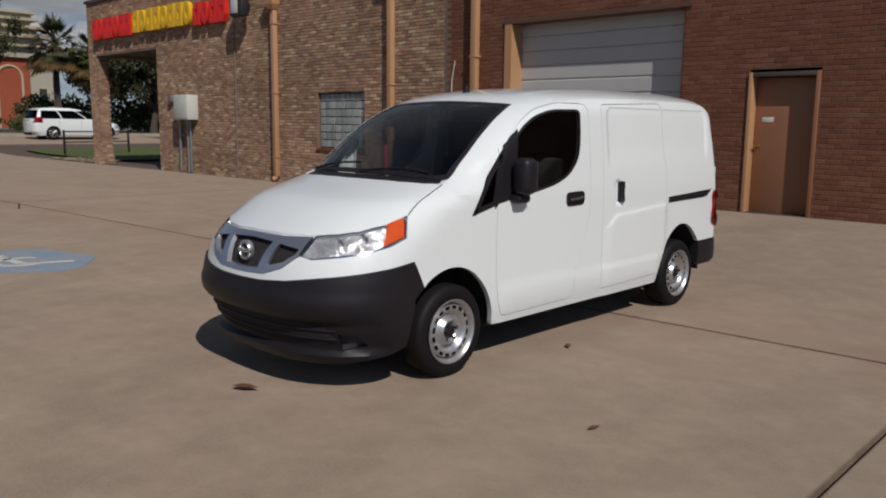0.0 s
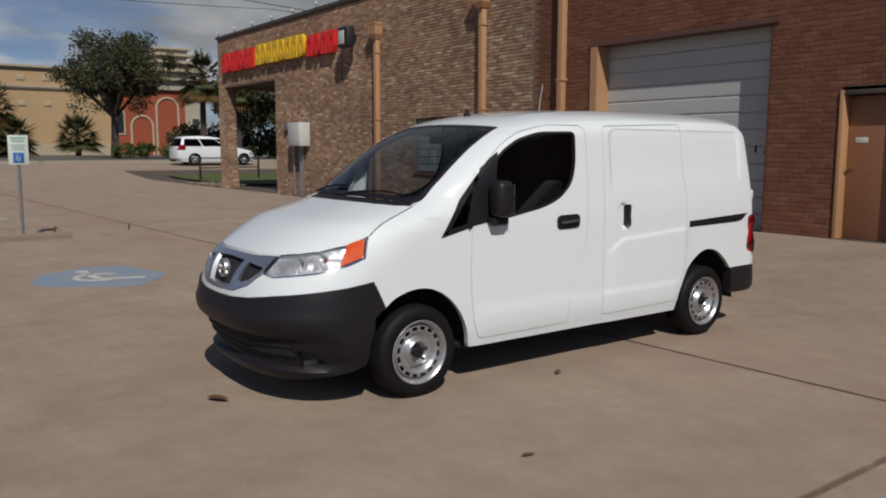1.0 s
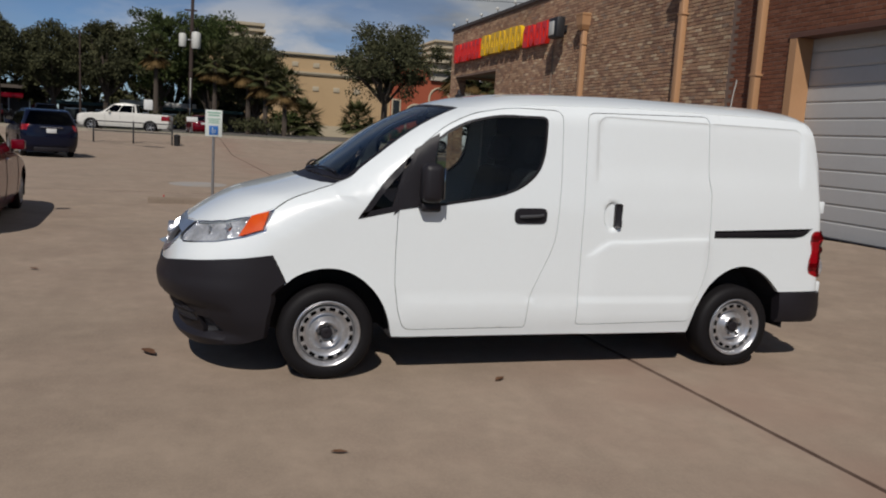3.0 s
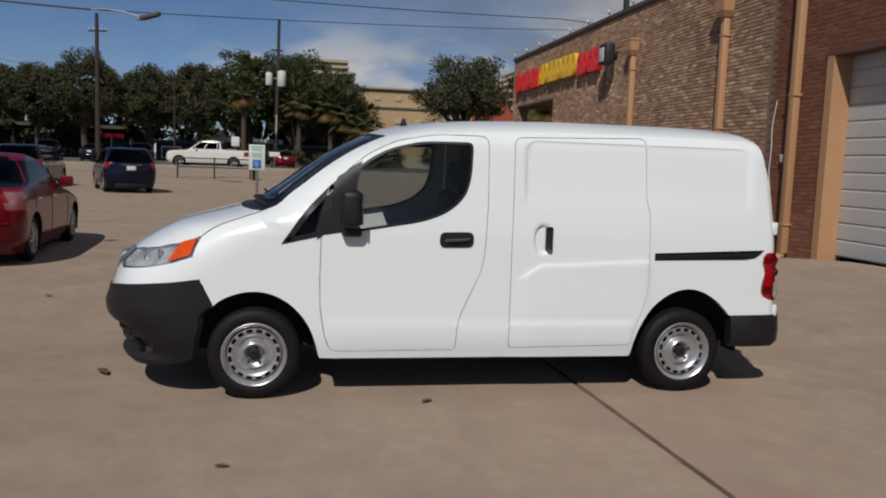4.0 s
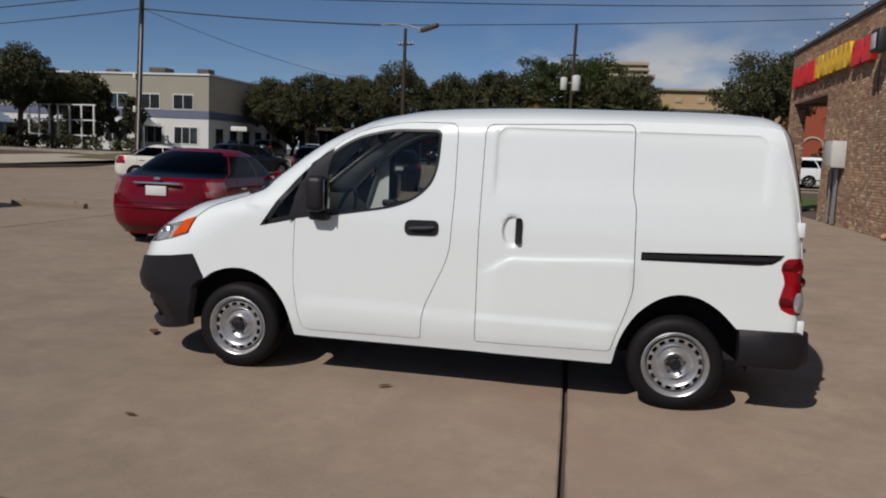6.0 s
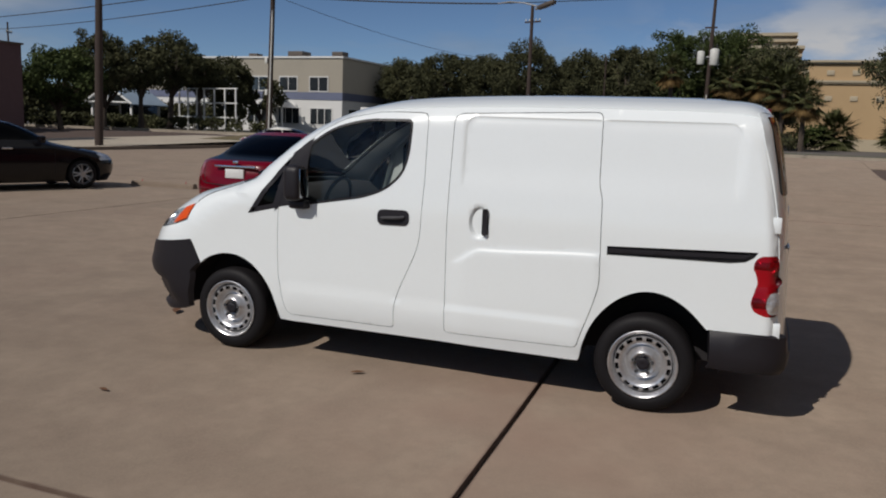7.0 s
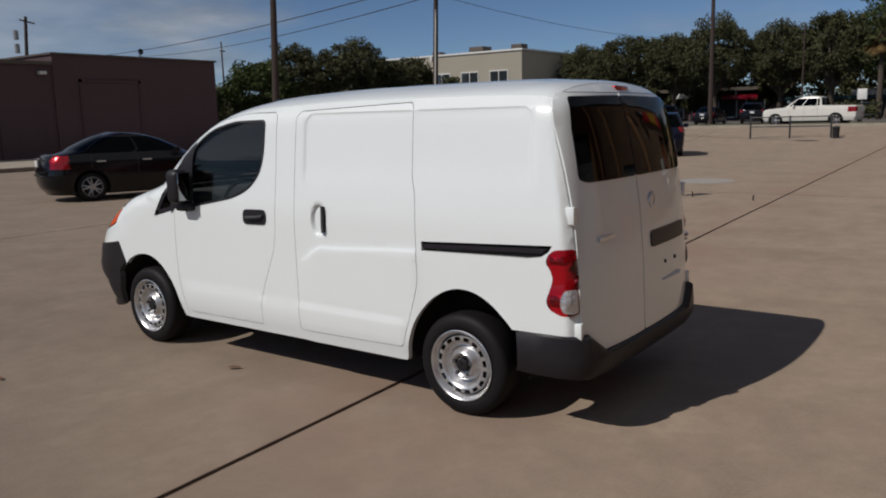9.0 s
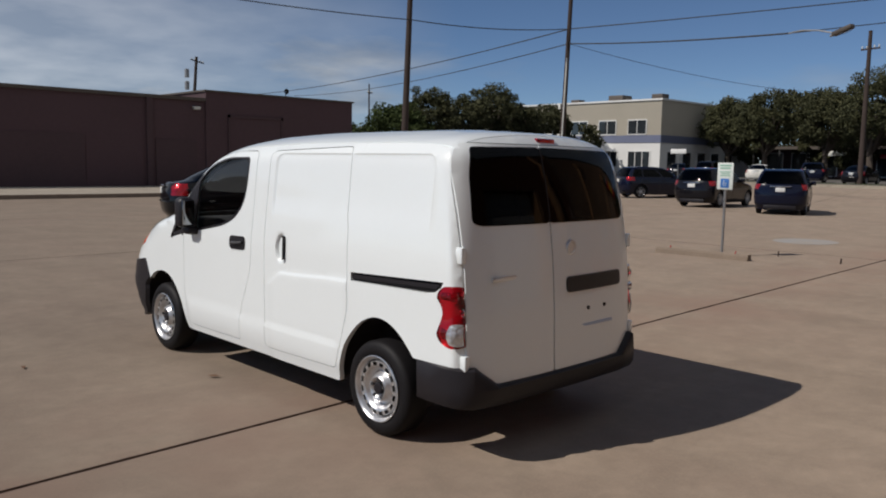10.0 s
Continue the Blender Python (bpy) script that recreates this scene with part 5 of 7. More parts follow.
    flat_s = lambda pts: [(q + 1 - S.uc(z) - S.lf(z), z) for q, z in pts]
    both = lambda pts: flat_s(pts) + [(-a, z) for a, z in flat_s(pts)[::-1] if a > 1e-6]

    def nose(lift, ahead):
        def f(s, z):
            x, u, z = S.wrap(abs(s) - 1 + S.uc(z) + S.lf(z), z)
            cut = .065 * smoothstep(.485, .440, z) * smoothstep(.235, .290, z) * smoothstep(.92, .70, abs(s)) - .022 * smoothstep(.28, .22, z) - .010 * smoothstep(.50, .54, z) * smoothstep(.62, .58, z)
            return math.copysign(x + lift, s) if abs(s) > .02 else s / .02 * (x + lift), u - ahead * math.cos(min(1, abs(s)) * 1.57) + cut, z
        return f

    nin = lambda q: Vector((-q.x * 0.9, 0.8, 0)).normalized()
    slot_c = xz([(0, .889), (.205, .880), (.160, .726), (0, .718)])
    slot_o = flat_s(xz([(.268, .874), (.428, .856), (.420, .828), (.355, .778), (.238, .748)]))
    fr = skin(both(xz(gr)), [both(slot_c), slot_o, [(-a, z) for a, z in slot_o]], .03, nose(.004, .006), .03, nin).part("grille_frame", M_SATIN, van, "satin silver grille surround", smooth=True, fix=False)
    skin(both(xz(gr)), [], .05, nose(-.004, -.032), 0, nin).part("grille_mesh", M_DARK, fr, smooth=True, fix=False)
    # unseen dark box added to stop sun leaking past the bumper
    soft_box("sun_blocker", (-.55, -.68, .26), (.55, .0, .86), M_DARK, van, r=.03)
    fogs = flat_s(fog)
    bp = skin(inset(both(bt), .002), [fogs, [(-a, z) for a, z in fogs]], .028, nose(.012, .010), .04, nin).part("front_bumper", M_PLASTIC, van, "unpainted black front bumper", smooth=True, fix=False)
    skin(both(slot), [], .05, nose(.014, .014), .004, nin).part("air_intake", M_DARK, bp, smooth=True, fix=False)
    for z in (.345, .400):
        Geo().tube([nose(.015, .016)(a, z) for a in np.linspace(-.50, .50, 25)], .005, 6).part("intake_bar", M_PLASTIC, bp, smooth=True)
    for k in (1, -1):
        skin([(k * a, z) for a, z in fogs], [], .04, nose(-.01, -.03), 0, nin).part("fog_blank", M_CABIN, bp, smooth=True, fix=False)

    # rear doors, glass, header
    on_back = lambda lift=0.0: (lambda x, z: (x, S.u_rear(x, z) + lift, z))
    zr = lambda x: S.z_at(x, 3.46)
    xh = S.half(3.46, 1.786) * .985
    header = [(xh, 1.786), (-xh, 1.786)] + [(x * xh, zr(x * xh) - .001) for x in (-.97, -.9, -.8, -.6, -.3, 0, .3, .6, .8, .9, .97)]
    skin(header, [], .05, on_back(), .02, fwd).part("rear_header", M_WHITE, van, smooth=True, fix=False)
    doors = (("rear_door", [(.782, .445)] + [(xe(z, .782), z) for z in (1.5, 1.56, 1.61, 1.66, 1.70, 1.74, 1.782)] + [(.108, 1.782), (.108, .445)], [(.715, 1.345), (.695, 1.60), (.650, 1.762), (.112, 1.77), (.112, 1.325), (.66, 1.325)]),
             ("rear_door", [(.096, .445), (.096, 1.782)] + [(-xe(z, .782), z) for z in (1.782, 1.74, 1.70, 1.66, 1.61, 1.56, 1.5)] + [(-.782, .445)], [(.104, 1.325), (.104, 1.77), (-.650, 1.762), (-.695, 1.60), (-.715, 1.345), (-.66, 1.325)]))
    for name, out, win in doors:
        out, win = rounded(out, .012), rounded(win, .03)
        d = skin(out, [inset(win, .02)], .04, on_back(.004), .03, fwd).part(name, M_WHITE, van, "white rear door with tinted window", smooth=True, fix=False)
        skin(win, [], .06, on_back(.009), .006, fwd).part("rear_window", M_TINT, d, "dark tinted rear glass", smooth=True, fix=False)
        if out[0][0] < .2:
            rec = rounded([(-.02, .90), (-.02, .995), (-.62, .995), (-.62, .90)], .03)
            skin(rec, [], .04, on_back(.012), .012, fwd).part("rear_handle", M_PLASTIC, d, "black rear door handle strip", smooth=True, fix=False)
            Geo().lathe([(.004, .048), (.012, .046), (.014, .034), (.009, .030), (.009, .002)], (-.08, S.u_rear(.08, 1.17), 1.17), "y", 28).part("emblem", M_SATIN, d, "plain round chrome emblem", smooth=True)
            for x in (-.24, -.42):
                Geo().lathe([(0, .012), (.007, .012), (.008, .004)], (x, S.u_rear(x, .785) + .003, .785), "y", 12).part("plate_bolt", M_DARK, d)
            # thin pale blue strip across the door below the plate bolts
            soft_box("blue_strip", (-.50, S.u_rear(.3, .70), .672), (-.16, S.u_rear(.3, .70) + .0075, .69), M_BLUE_STRIP, d, "thin pale blue strip", r=.002, turn=None)
        else:
            soft_box("name_badge", (.42, S.u_rear(.5, 1.03), 1.018), (.62, S.u_rear(.5, 1.03) + .0095, 1.042), M_SATIN, d, "plain grey badge bar", r=.002)
    skin([(.113, 1.33), (.113, 1.768), (.103, 1.768), (.103, 1.33)], [], .06, on_back(.0105), .002, fwd).part("glass_joint", M_DARK, van, smooth=True, fix=False)
    soft_box("brake_light", (-.085, S.ue(1.81) - .03, 1.788), (.085, S.ue(1.81) + .010, 1.826), M_RED, van, "red high brake light", r=.01)
    # rear bumper
    plan = [(.832, 3.285), (.845, 3.40), (.845, 3.54), (.825, 3.63), (.77, 3.69), (.60, 3.715), (.3, 3.725), (0, 3.728)]
    plan = plan + [(-x, u) for x, u in plan[-2::-1]]
    rings = []
    for x, u in plan:
        zt = .556 if abs(x) > .76 else .442
        b = 0 if u < 3.35 else 1
        rings.append([(x * .93, u - .06 * (abs(x) < .8), .335), (x * .985, u - .012, .325), (x * 1.004, u + .006, .36), (x * 1.008, u + .008, .43), (x * 1.003, u, zt - .012), (x * .99, u - .012, zt), (x * .90, u - .07 * b, zt)])
    Geo().loft(rings, closed=True, caps=True).part("rear_bumper", M_PLASTIC, van, "unpainted black rear bumper", smooth=True)

    # floor pan, cabin and load bay
    soft_box("floor_pan", (-.49, -.40, .27), (.49, 3.60, .36), M_DARK, van, r=.02)
    for u0, u1 in ((.42, 2.5),):
        soft_box("chassis_rail", (-.70, u0, .22), (.70, u1, .28), M_DARK, van, r=.02)
    soft_box("bulkhead", (-.74, 1.60, .34), (.74, 1.63, 1.70), M_CABIN, van, "dark grey bulkhead behind the seats", r=0)
    soft_box("load_floor", (-.49, 1.6, .50), (.49, 3.55, .53), M_CABIN, van, r=0)
    rings = []
    for x in (-.72, -.4, 0, .4, .72):
        rings.append([(x, -.10, .70), (x, -.05, 1.10), (x, .10, 1.17), (x, .32, 1.16), (x, .42, 1.08), (x, .46, .95), (x, .40, .70)])
    Geo().loft(rings).part("dashboard", M_CABIN, van, "dark grey dashboard", smooth=True)
    sw = Geo()
    ring = [(.36 + .185 * math.cos(a), .60 + .05 * math.sin(a), 1.08 + .175 * math.sin(a)) for a in np.linspace(0, math.tau, 25)]
    sw.tube(ring, .015, 8, cap=False)
    sw.tube([(.36, .60, 1.08), (.36, .42, 1.02)], .03, 8)
    sw.tube([(.18, .60, 1.08), (.54, .60, 1.08)], .014, 6)
    sw.part("steering_wheel", M_PLASTIC, van, smooth=True)
    for x in (.38, -.38):
        soft_box("seat_base", (x - .25, .80, .62), (x + .25, 1.30, .80), M_SEAT, van, "grey cloth seat", r=.05, seg=3)
        soft_box("seat_back", (x - .24, 0, 0), (x + .24, .14, .62), M_SEAT, van, r=.05, seg=3, turn=pose(0, 1.27, .74, -14, 0, 0))
        soft_box("headrest", (x - .13, 0, .66), (x + .13, .10, .86), M_SEAT, van, r=.04, seg=3, turn=pose(0, 1.27, .74, -14, 0, 0))
    hl = [(-.62, .86), (-.62, 1.58), (.62, 1.58), (.62, .86)]
    skin(hl, [], .1, on_top(-.05), 0, down).part("headliner", M_HEAD, van, smooth=True, fix=False)
    Geo().box((-.10, .74, 1.60), (.10, .76, 1.66)).tube([(0, .76, 1.64), (0, .80, 1.72)], .01, 6).part("rear_view_mirror", M_PLASTIC, van)
    return van


def van_wheel(van, sg, uc):
    """Steel wheel with a ring of vent slots, five nuts and a dark open hub."""
    r = .295
    o = .832
    c = (0, uc, r)
    X = lambda prof: [(sg * (o + a), rr) for a, rr in prof]
    tyre = Geo().lathe(X([(-.01, .198), (0, .21), (.004, .232), (.002, .262), (-.012, .283), (-.03, .2935), (-.10, r), (-.165, .2935), (-.185, .28), (-.19, .24), (-.18, .20)]), c, "x", 56)
    w = tyre.part("wheel", M_RUBBER, van, "black tyre on a silver steel rim", smooth=True)
    Geo().lathe(X([(-.16, .185), (-.05, .178), (-.012, .186), (-.002, .199), (.006, .205), (.008, .200), (.0, .188), (-.03, .176), (-.05, .172)]), c, "x", 56).part("rim", M_SILVER, w, smooth=True)
    prof = X([(-.05, .172), (-.020, .169), (-.010, .163), (-.008, .142), (-.012, .132), (-.028, .120), (-.048, .106), (-.040, .093), (-.014, .082), (-.006, .070), (-.012, .056), (-.030, .046), (-.034, .034)])
    slots = 16
    disc = Geo().lathe(prof, c, "x", slots * 5, skip=lambda i, k: i == 2 and k % 5 in (1, 2, 3))
    disc.part("wheel_disc", M_SILVER, w, "silver steel disc with vent slots", smooth=True)
    Geo().lathe(X([(-.07, .19), (-.06, .002)]), c, "x", 32).part("brake_backing", M_DARK, w)
    Geo().lathe(X([(-.05, .040), (-.008, .036), (-.004, .028), (-.010, .002)]), c, "x", 24).part("hub_cap", M_PLASTIC, w, smooth=True)
    for k in range(5):
        a = k * math.tau / 5 + .3
        p = (sg * (o - .030), uc + .058 * math.cos(a), r + .058 * math.sin(a))
        Geo().tube([p, (p[0] + sg * .026, p[1], p[2])], .0115, 6).part("wheel_nut", M_CABIN, w)


M_BLUE_STRIP = node_mat("pale_blue_strip", (0.45, 0.55, 0.72), 0.4)
cargo_van((-4.252, 3.90, 0), 0)


# ---- parked and passing cars ----
def paint(name, c, metal=0.0):
    return node_mat(name, c, 0.16, metal, coat=0.2, spec=0.3, spots=[(2.5, 0.25, tuple(v * 0.8 for v in c)), (60, 0.1, tuple(v * 1.2 for v in c))])


M_PRED = paint("dark_red_metallic", (0.14, 0.0015, 0.009))
M_PBLACK = paint("black_car_paint", (0.006, 0.0055, 0.007))
M_PNAVY = paint("navy_blue_paint", (0.005, 0.007, 0.020))
M_PDARK = paint("charcoal_paint", (0.008, 0.0075, 0.010))
M_PWHITE = paint("off_white_paint", (0.72, 0.70, 0.64))
M_ALLOY = node_mat("alloy_wheel", (0.5, 0.5, 0.51), 0.3, 0.8, spots=[(20, 0.4, (0.35, 0.35, 0.35))])
M_PLATE = node_mat("white_plate", (0.7, 0.7, 0.68), 0.5, spots=[(20, 0.3, (0.55, 0.55, 0.55))])

KINDS = {
    # front (z, u), rear (z, u), width, top; wheels (u0, u1, r); belt, roof rail, pillars, glass ends
    "sedan": dict(
        front=[(.16, .12), (.35, .02), (.5, .0), (.62, .04), (.70, .12), (.78, .35), (.86, .75), (.92, 1.10), (.97, 1.32), (1.08, 1.52), (1.20, 1.75), (1.32, 2.02), (1.40, 2.28), (1.45, 2.60), (1.475, 3.0)],
        rear=[(.18, 4.40), (.35, 4.54), (.55, 4.57), (.75, 4.55), (.90, 4.50), (1.0, 4.44), (1.045, 4.25), (1.08, 4.05), (1.18, 3.85), (1.30, 3.60), (1.40, 3.35), (1.45, 3.15), (1.475, 3.05)],
        width=[(.16, .80), (.35, .875), (.6, .895), (.85, .885), (.97, .85), (1.2, .745), (1.4, .63), (1.48, .57)],
        lf=[(.16, .7), (.7, .75), (1.0, .7), (1.2, .45), (1.48, .35)], lr=[(.16, .55), (.9, .55), (1.1, .5), (1.48, .4)],
        wheels=(.92, 3.60, .315), belt=(1.0, 1.40), pillars=(2.62, 3.52), ends=(1.62, 3.75), screen=.62, lamp=(.72, 1.0), length=4.57),
    "suv": dict(
        front=[(.20, .12), (.4, .02), (.6, .0), (.78, .05), (.90, .18), (.98, .5), (1.06, 1.0), (1.12, 1.2), (1.25, 1.42), (1.40, 1.66), (1.55, 1.95), (1.63, 2.25), (1.67, 2.7), (1.68, 3.2)],
        rear=[(.22, 4.40), (.45, 4.55), (.7, 4.57), (1.0, 4.53), (1.15, 4.48), (1.35, 4.38), (1.5, 4.27), (1.6, 4.15), (1.65, 3.95), (1.68, 3.5)],
        width=[(.2, .84), (.45, .90), (.8, .92), (1.05, .90), (1.3, .82), (1.55, .73), (1.68, .66)],
        lf=[(.2, .6), (.9, .7), (1.2, .5), (1.68, .35)], lr=[(.2, .4), (1.68, .3)],
        wheels=(.88, 3.62, .35), belt=(1.10, 1.58), pillars=(2.55, 3.55), ends=(1.55, 4.2), screen=.62, lamp=(.92, 1.12), length=4.57),
    "minivan": dict(
        front=[(.20, .12), (.4, .02), (.6, .0), (.78, .08), (.90, .30), (1.0, .75), (1.08, 1.05), (1.25, 1.35), (1.45, 1.75), (1.60, 2.15), (1.70, 2.6), (1.74, 3.3)],
        rear=[(.22, 4.95), (.45, 5.08), (.8, 5.1), (1.1, 5.05), (1.35, 4.95), (1.55, 4.85), (1.66, 4.72), (1.72, 4.5), (1.74, 4.0)],
        width=[(.2, .88), (.45, .96), (.8, .985), (1.1, .97), (1.35, .90), (1.6, .80), (1.74, .70)],
        lf=[(.2, .7), (1.0, .75), (1.2, .5), (1.74, .35)], lr=[(.2, .35), (1.74, .3)],
        wheels=(.92, 4.0, .34), belt=(1.10, 1.60), pillars=(2.45, 3.6), ends=(1.5, 4.75), screen=.65, lamp=(.90, 1.2), length=5.1),
    "pickup": dict(
        front=[(.35, .1), (.55, .0), (.8, .0), (1.0, .06), (1.10, .25), (1.16, .9), (1.20, 1.35), (1.35, 1.55), (1.55, 1.85), (1.75, 2.15), (1.85, 2.5), (1.88, 2.8)],
        rear=[(.4, 5.75), (.6, 5.85), (1.0, 5.85), (1.22, 5.83), (1.26, 5.70), (1.275, 3.95), (1.40, 3.90), (1.65, 3.82), (1.80, 3.70), (1.88, 3.3)],
        width=[(.35, .92), (.6, .985), (1.0, .99), (1.25, .96), (1.5, .88), (1.8, .78), (1.88, .70)],
        lf=[(.35, .4), (1.1, .5), (1.3, .45), (1.88, .35)], lr=[(.35, .15), (1.26, .15), (1.3, .25), (1.88, .25)],
        wheels=(1.0, 4.6, .39), belt=(1.24, 1.76), pillars=(2.75, 3.5), ends=(1.95, 3.75), screen=.65, lamp=(.85, 1.15), length=5.85),
}


def alloy_wheel(parent, sg, u, r, x, n=10):
    c = (0, u, r)
    X = lambda prof: [(sg * (x + a), rr) for a, rr in prof]
    k = r / .315
    w = Geo().lathe(X([(-.01, .215 * k), (0, .225 * k), (.003, .25 * k), (-.012, .296 * k), (-.035, .312 * k), (-.10, r), (-.17, .30 * k), (-.19, .25 * k), (-.18, .21 * k)]), c, "x", 40).part("wheel", M_RUBBER, parent, "black tyre on alloy rim", smooth=True)
    Geo().lathe(X([(-.16, .21 * k), (-.04, .205 * k), (0, .218 * k), (.004, .212 * k), (-.02, .198 * k), (-.06, .19 * k)]), c, "x", 40).part("rim", M_ALLOY, w, smooth=True)
    Geo().lathe(X([(-.09, .2 * k), (-.085, .002)]), c, "x", 24).part("brake_backing", M_DARK, w)
    g = Geo()
    for i in range(n // 2):
        for d in (-.16, .16):
            a = i * math.tau / (n // 2) + d
            b = i * math.tau / (n // 2) + d * 1.3
            p = (sg * (x - .012), u + .05 * math.cos(a), r + .05 * math.sin(a))
            q = (sg * (x - .004), u + .20 * k * math.cos(b), r + .20 * k * math.sin(b))
            g.tube([p, q], [.018, .014], 6)
    g.lathe(X([(-.03, .07), (-.004, .06), (.0, .03), (-.002, .002)]), c, "x", 16)
    g.part("spokes", M_ALLOY, w, smooth=True)


def car(kind, label, body_mat, at, heading, lamps=None, group=""):
    """heading: degrees; 0 drives towards -y of its own frame turned about z. Its nose is at local u = 0."""
    K = KINDS[kind]
    top = [(u, z) for z, u in K["front"] if z > .6]
    zmax = K["front"][-1][0]
    S = Shell(K["front"], K["rear"], K["width"], K["lf"], K["lr"], top + [(top[-1][0] + 5, zmax)], m=2.4, blend=(90, 91))
    name = {"sedan": "sedan_car", "suv": "suv_car", "minivan": "minivan", "pickup": "pickup_truck"}[kind]
    ob = root(name, label, "car" if kind in ("sedan", "suv") else {"minivan": "minivan", "pickup": "pickup"}[kind], at, heading, group)
    u_mid = K["length"] / 2
    z0 = K["front"][0][0]
    zs = list(np.arange(z0, zmax - .03, .028)) + [zmax - .03, zmax - .018, zmax - .008, zmax - .002]
    for b in K["belt"]:
        zs[int(np.argmin(np.abs(np.array(zs) - b)))] = b
    N = 64
    gs = [(1 - math.cos(math.pi * i / N)) / 2 for i in range(N + 1)]
    gs = [.45 * g + .55 * i / N for i, g in enumerate(gs)]
    w0, w1, wr = K["wheels"]
    R = wr + .055
    rings = []
    for z in zs:
        c, e = S.uc(z), S.ue(z)
        row = []
        for g in gs:
            u = c + (e - c) * g
            x = S.half(u, z)
            zz = z
            if x > .6:
                for wu in (w0, w1):
                    d = math.hypot(u - wu, z - wr)
                    if .86 * R < d < 1.10 * R and z > .2:
                        u, zz = wu + (u - wu) * R / d, wr + (z - wr) * R / d
            row.append((x, u, zz))
        rings.append(row)
    bins = {}
    belt, rail = K["belt"]
    zmid = (belt + rail) / 2
    share = [S.half(S.uc(zmid) + (S.ue(zmid) - S.uc(zmid)) * g, zmid) / S.w(zmid) for g in gs]
    us = [S.uc(zmid) + (S.ue(zmid) - S.uc(zmid)) * (g0 + g1) / 2 for g0, g1 in zip(gs, gs[1:])]
    k_s0 = next(k for k in range(N) if us[k] > K["ends"][0] + .55 * (zmid - belt))
    k_s1 = next(k for k in range(N - 1, 0, -1) if us[k] < K["ends"][1] - .5 * (zmid - belt))
    k_pillars = [min(range(N), key=lambda k: abs(us[k] - p)) for p in K["pillars"]]
    k_front = next(k for k in range(N) if share[k] > .90)
    k_rear = next(k for k in range(N, 0, -1) if share[k] > .88)
    for i in range(len(zs) - 1):
        for k in range(N):
            quad = [rings[i][k], rings[i][k + 1], rings[i + 1][k + 1], rings[i + 1][k]]
            x, u, z = (sum(q[j] for q in quad) / 4 for j in range(3))
            if x > .55 and min(math.hypot(u - w0, z - wr), math.hypot(u - w1, z - wr)) < R - .004:
                continue
            zm = (zs[i] + zs[i + 1]) / 2
            kind_f = "body"
            if belt + .02 < zm < rail + .01:
                if k < k_front:
                    kind_f = "windscreen"
                elif k >= k_rear:
                    kind_f = "rear_window"
                elif k_s0 <= k <= k_s1 and belt + .03 < zm < rail - .02:
                    if k not in k_pillars:
                        kind_f = "side_window"
            lz = K["lamp"]
            if lz[0] < zm < lz[1] and u > K["length"] - .55 and x > (.76 if kind == "sedan" else .80) * S.w(zm):
                kind_f = "tail_lamp"
                if lamps and lz[0] + .04 < zm < lz[1] - .03 and x > .80 * S.w(zm):
                    kind_f = "lamp_core"
            if kind != "pickup" and .62 < zm < .80 and u < .55 and .5 * S.w(zm) < x:
                kind_f = "headlamp"
            bins.setdefault(kind_f, []).append(quad)
    mats = {"body": body_mat, "windscreen": M_TINT, "rear_window": M_TINT, "side_window": M_TINT, "tail_lamp": M_RED, "lamp_core": lamps, "headlamp": M_REFL}
    cap = [(x, u, z) for x, u, z in rings[-1]]
    for nm, quads in bins.items():
        for sg in ((1, -1) if nm in ("side_window", "tail_lamp", "lamp_core", "headlamp") else (0,)):
            g, ids = Geo(), {}
            for q in quads:
                for s2 in ((1, -1) if sg == 0 else (sg,)):
                    f = []
                    for x, u, z in q:
                        key = (round(s2 * x, 4), round(u, 4), round(z, 4))
                        if key not in ids:
                            ids[key] = len(g.v)
                            g.v.append((s2 * x, u - u_mid, z))
                        f.append(ids[key])
                    f = list(dict.fromkeys(f))
                    if len(f) > 2:
                        g.f.append(tuple(f if s2 < 0 else f[::-1]))
                        g.m.append(0)
            if nm == "body":
                n = len(cap)
                g.add([(x, u - u_mid, z) for x, u, z in cap] + [(-x, u - u_mid, z) for x, u, z in cap], [(k, k + 1, n + k + 1, n + k) for k in range(n - 1)])
            g.part(nm, mats[nm], ob, smooth=True, fix=True)
    inner = Geo().box((-.70, .9 - u_mid, .22), (.70, K["length"] - .75 - u_mid, belt - .12))
    inner.part("cabin_floor", M_DARK, ob)
    soft_box("underbody", (-.60, .45 - u_mid, z0 - .02), (.60, K["length"] - .5 - u_mid, z0 + .12), M_DARK, ob, r=.03)
    for u in (1.95, 2.9) if kind != "pickup" else (2.6,):
        for x in (-.36, .36):
            soft_box("seat", (x - .22, u - u_mid + .35, belt - .45), (x + .22, u - u_mid + .48, belt + .22), M_SEAT, ob, r=.05)
    for sg in (1, -1):
        for wu in (w0, w1):
            alloy_wheel(ob, sg, wu - u_mid, wr, S.w(wr) - .015)
            g = Geo()
            prof = [(wu - u_mid + R * math.cos(a), wr + R * math.sin(a)) for a in np.linspace(-.35, math.pi + .35, 18)]
            g.add([(sg * x, u, z) for x in (S.w(wr) - .005, .52) for u, z in prof], [(i, i + 1, 19 + i, 18 + i) for i in range(17)])
            g.add([(sg * .52, u, z) for u, z in prof], [tuple(range(18))])
            g.part("wheel_liner", M_DARK, ob)
        xm = S.w(belt - .05)
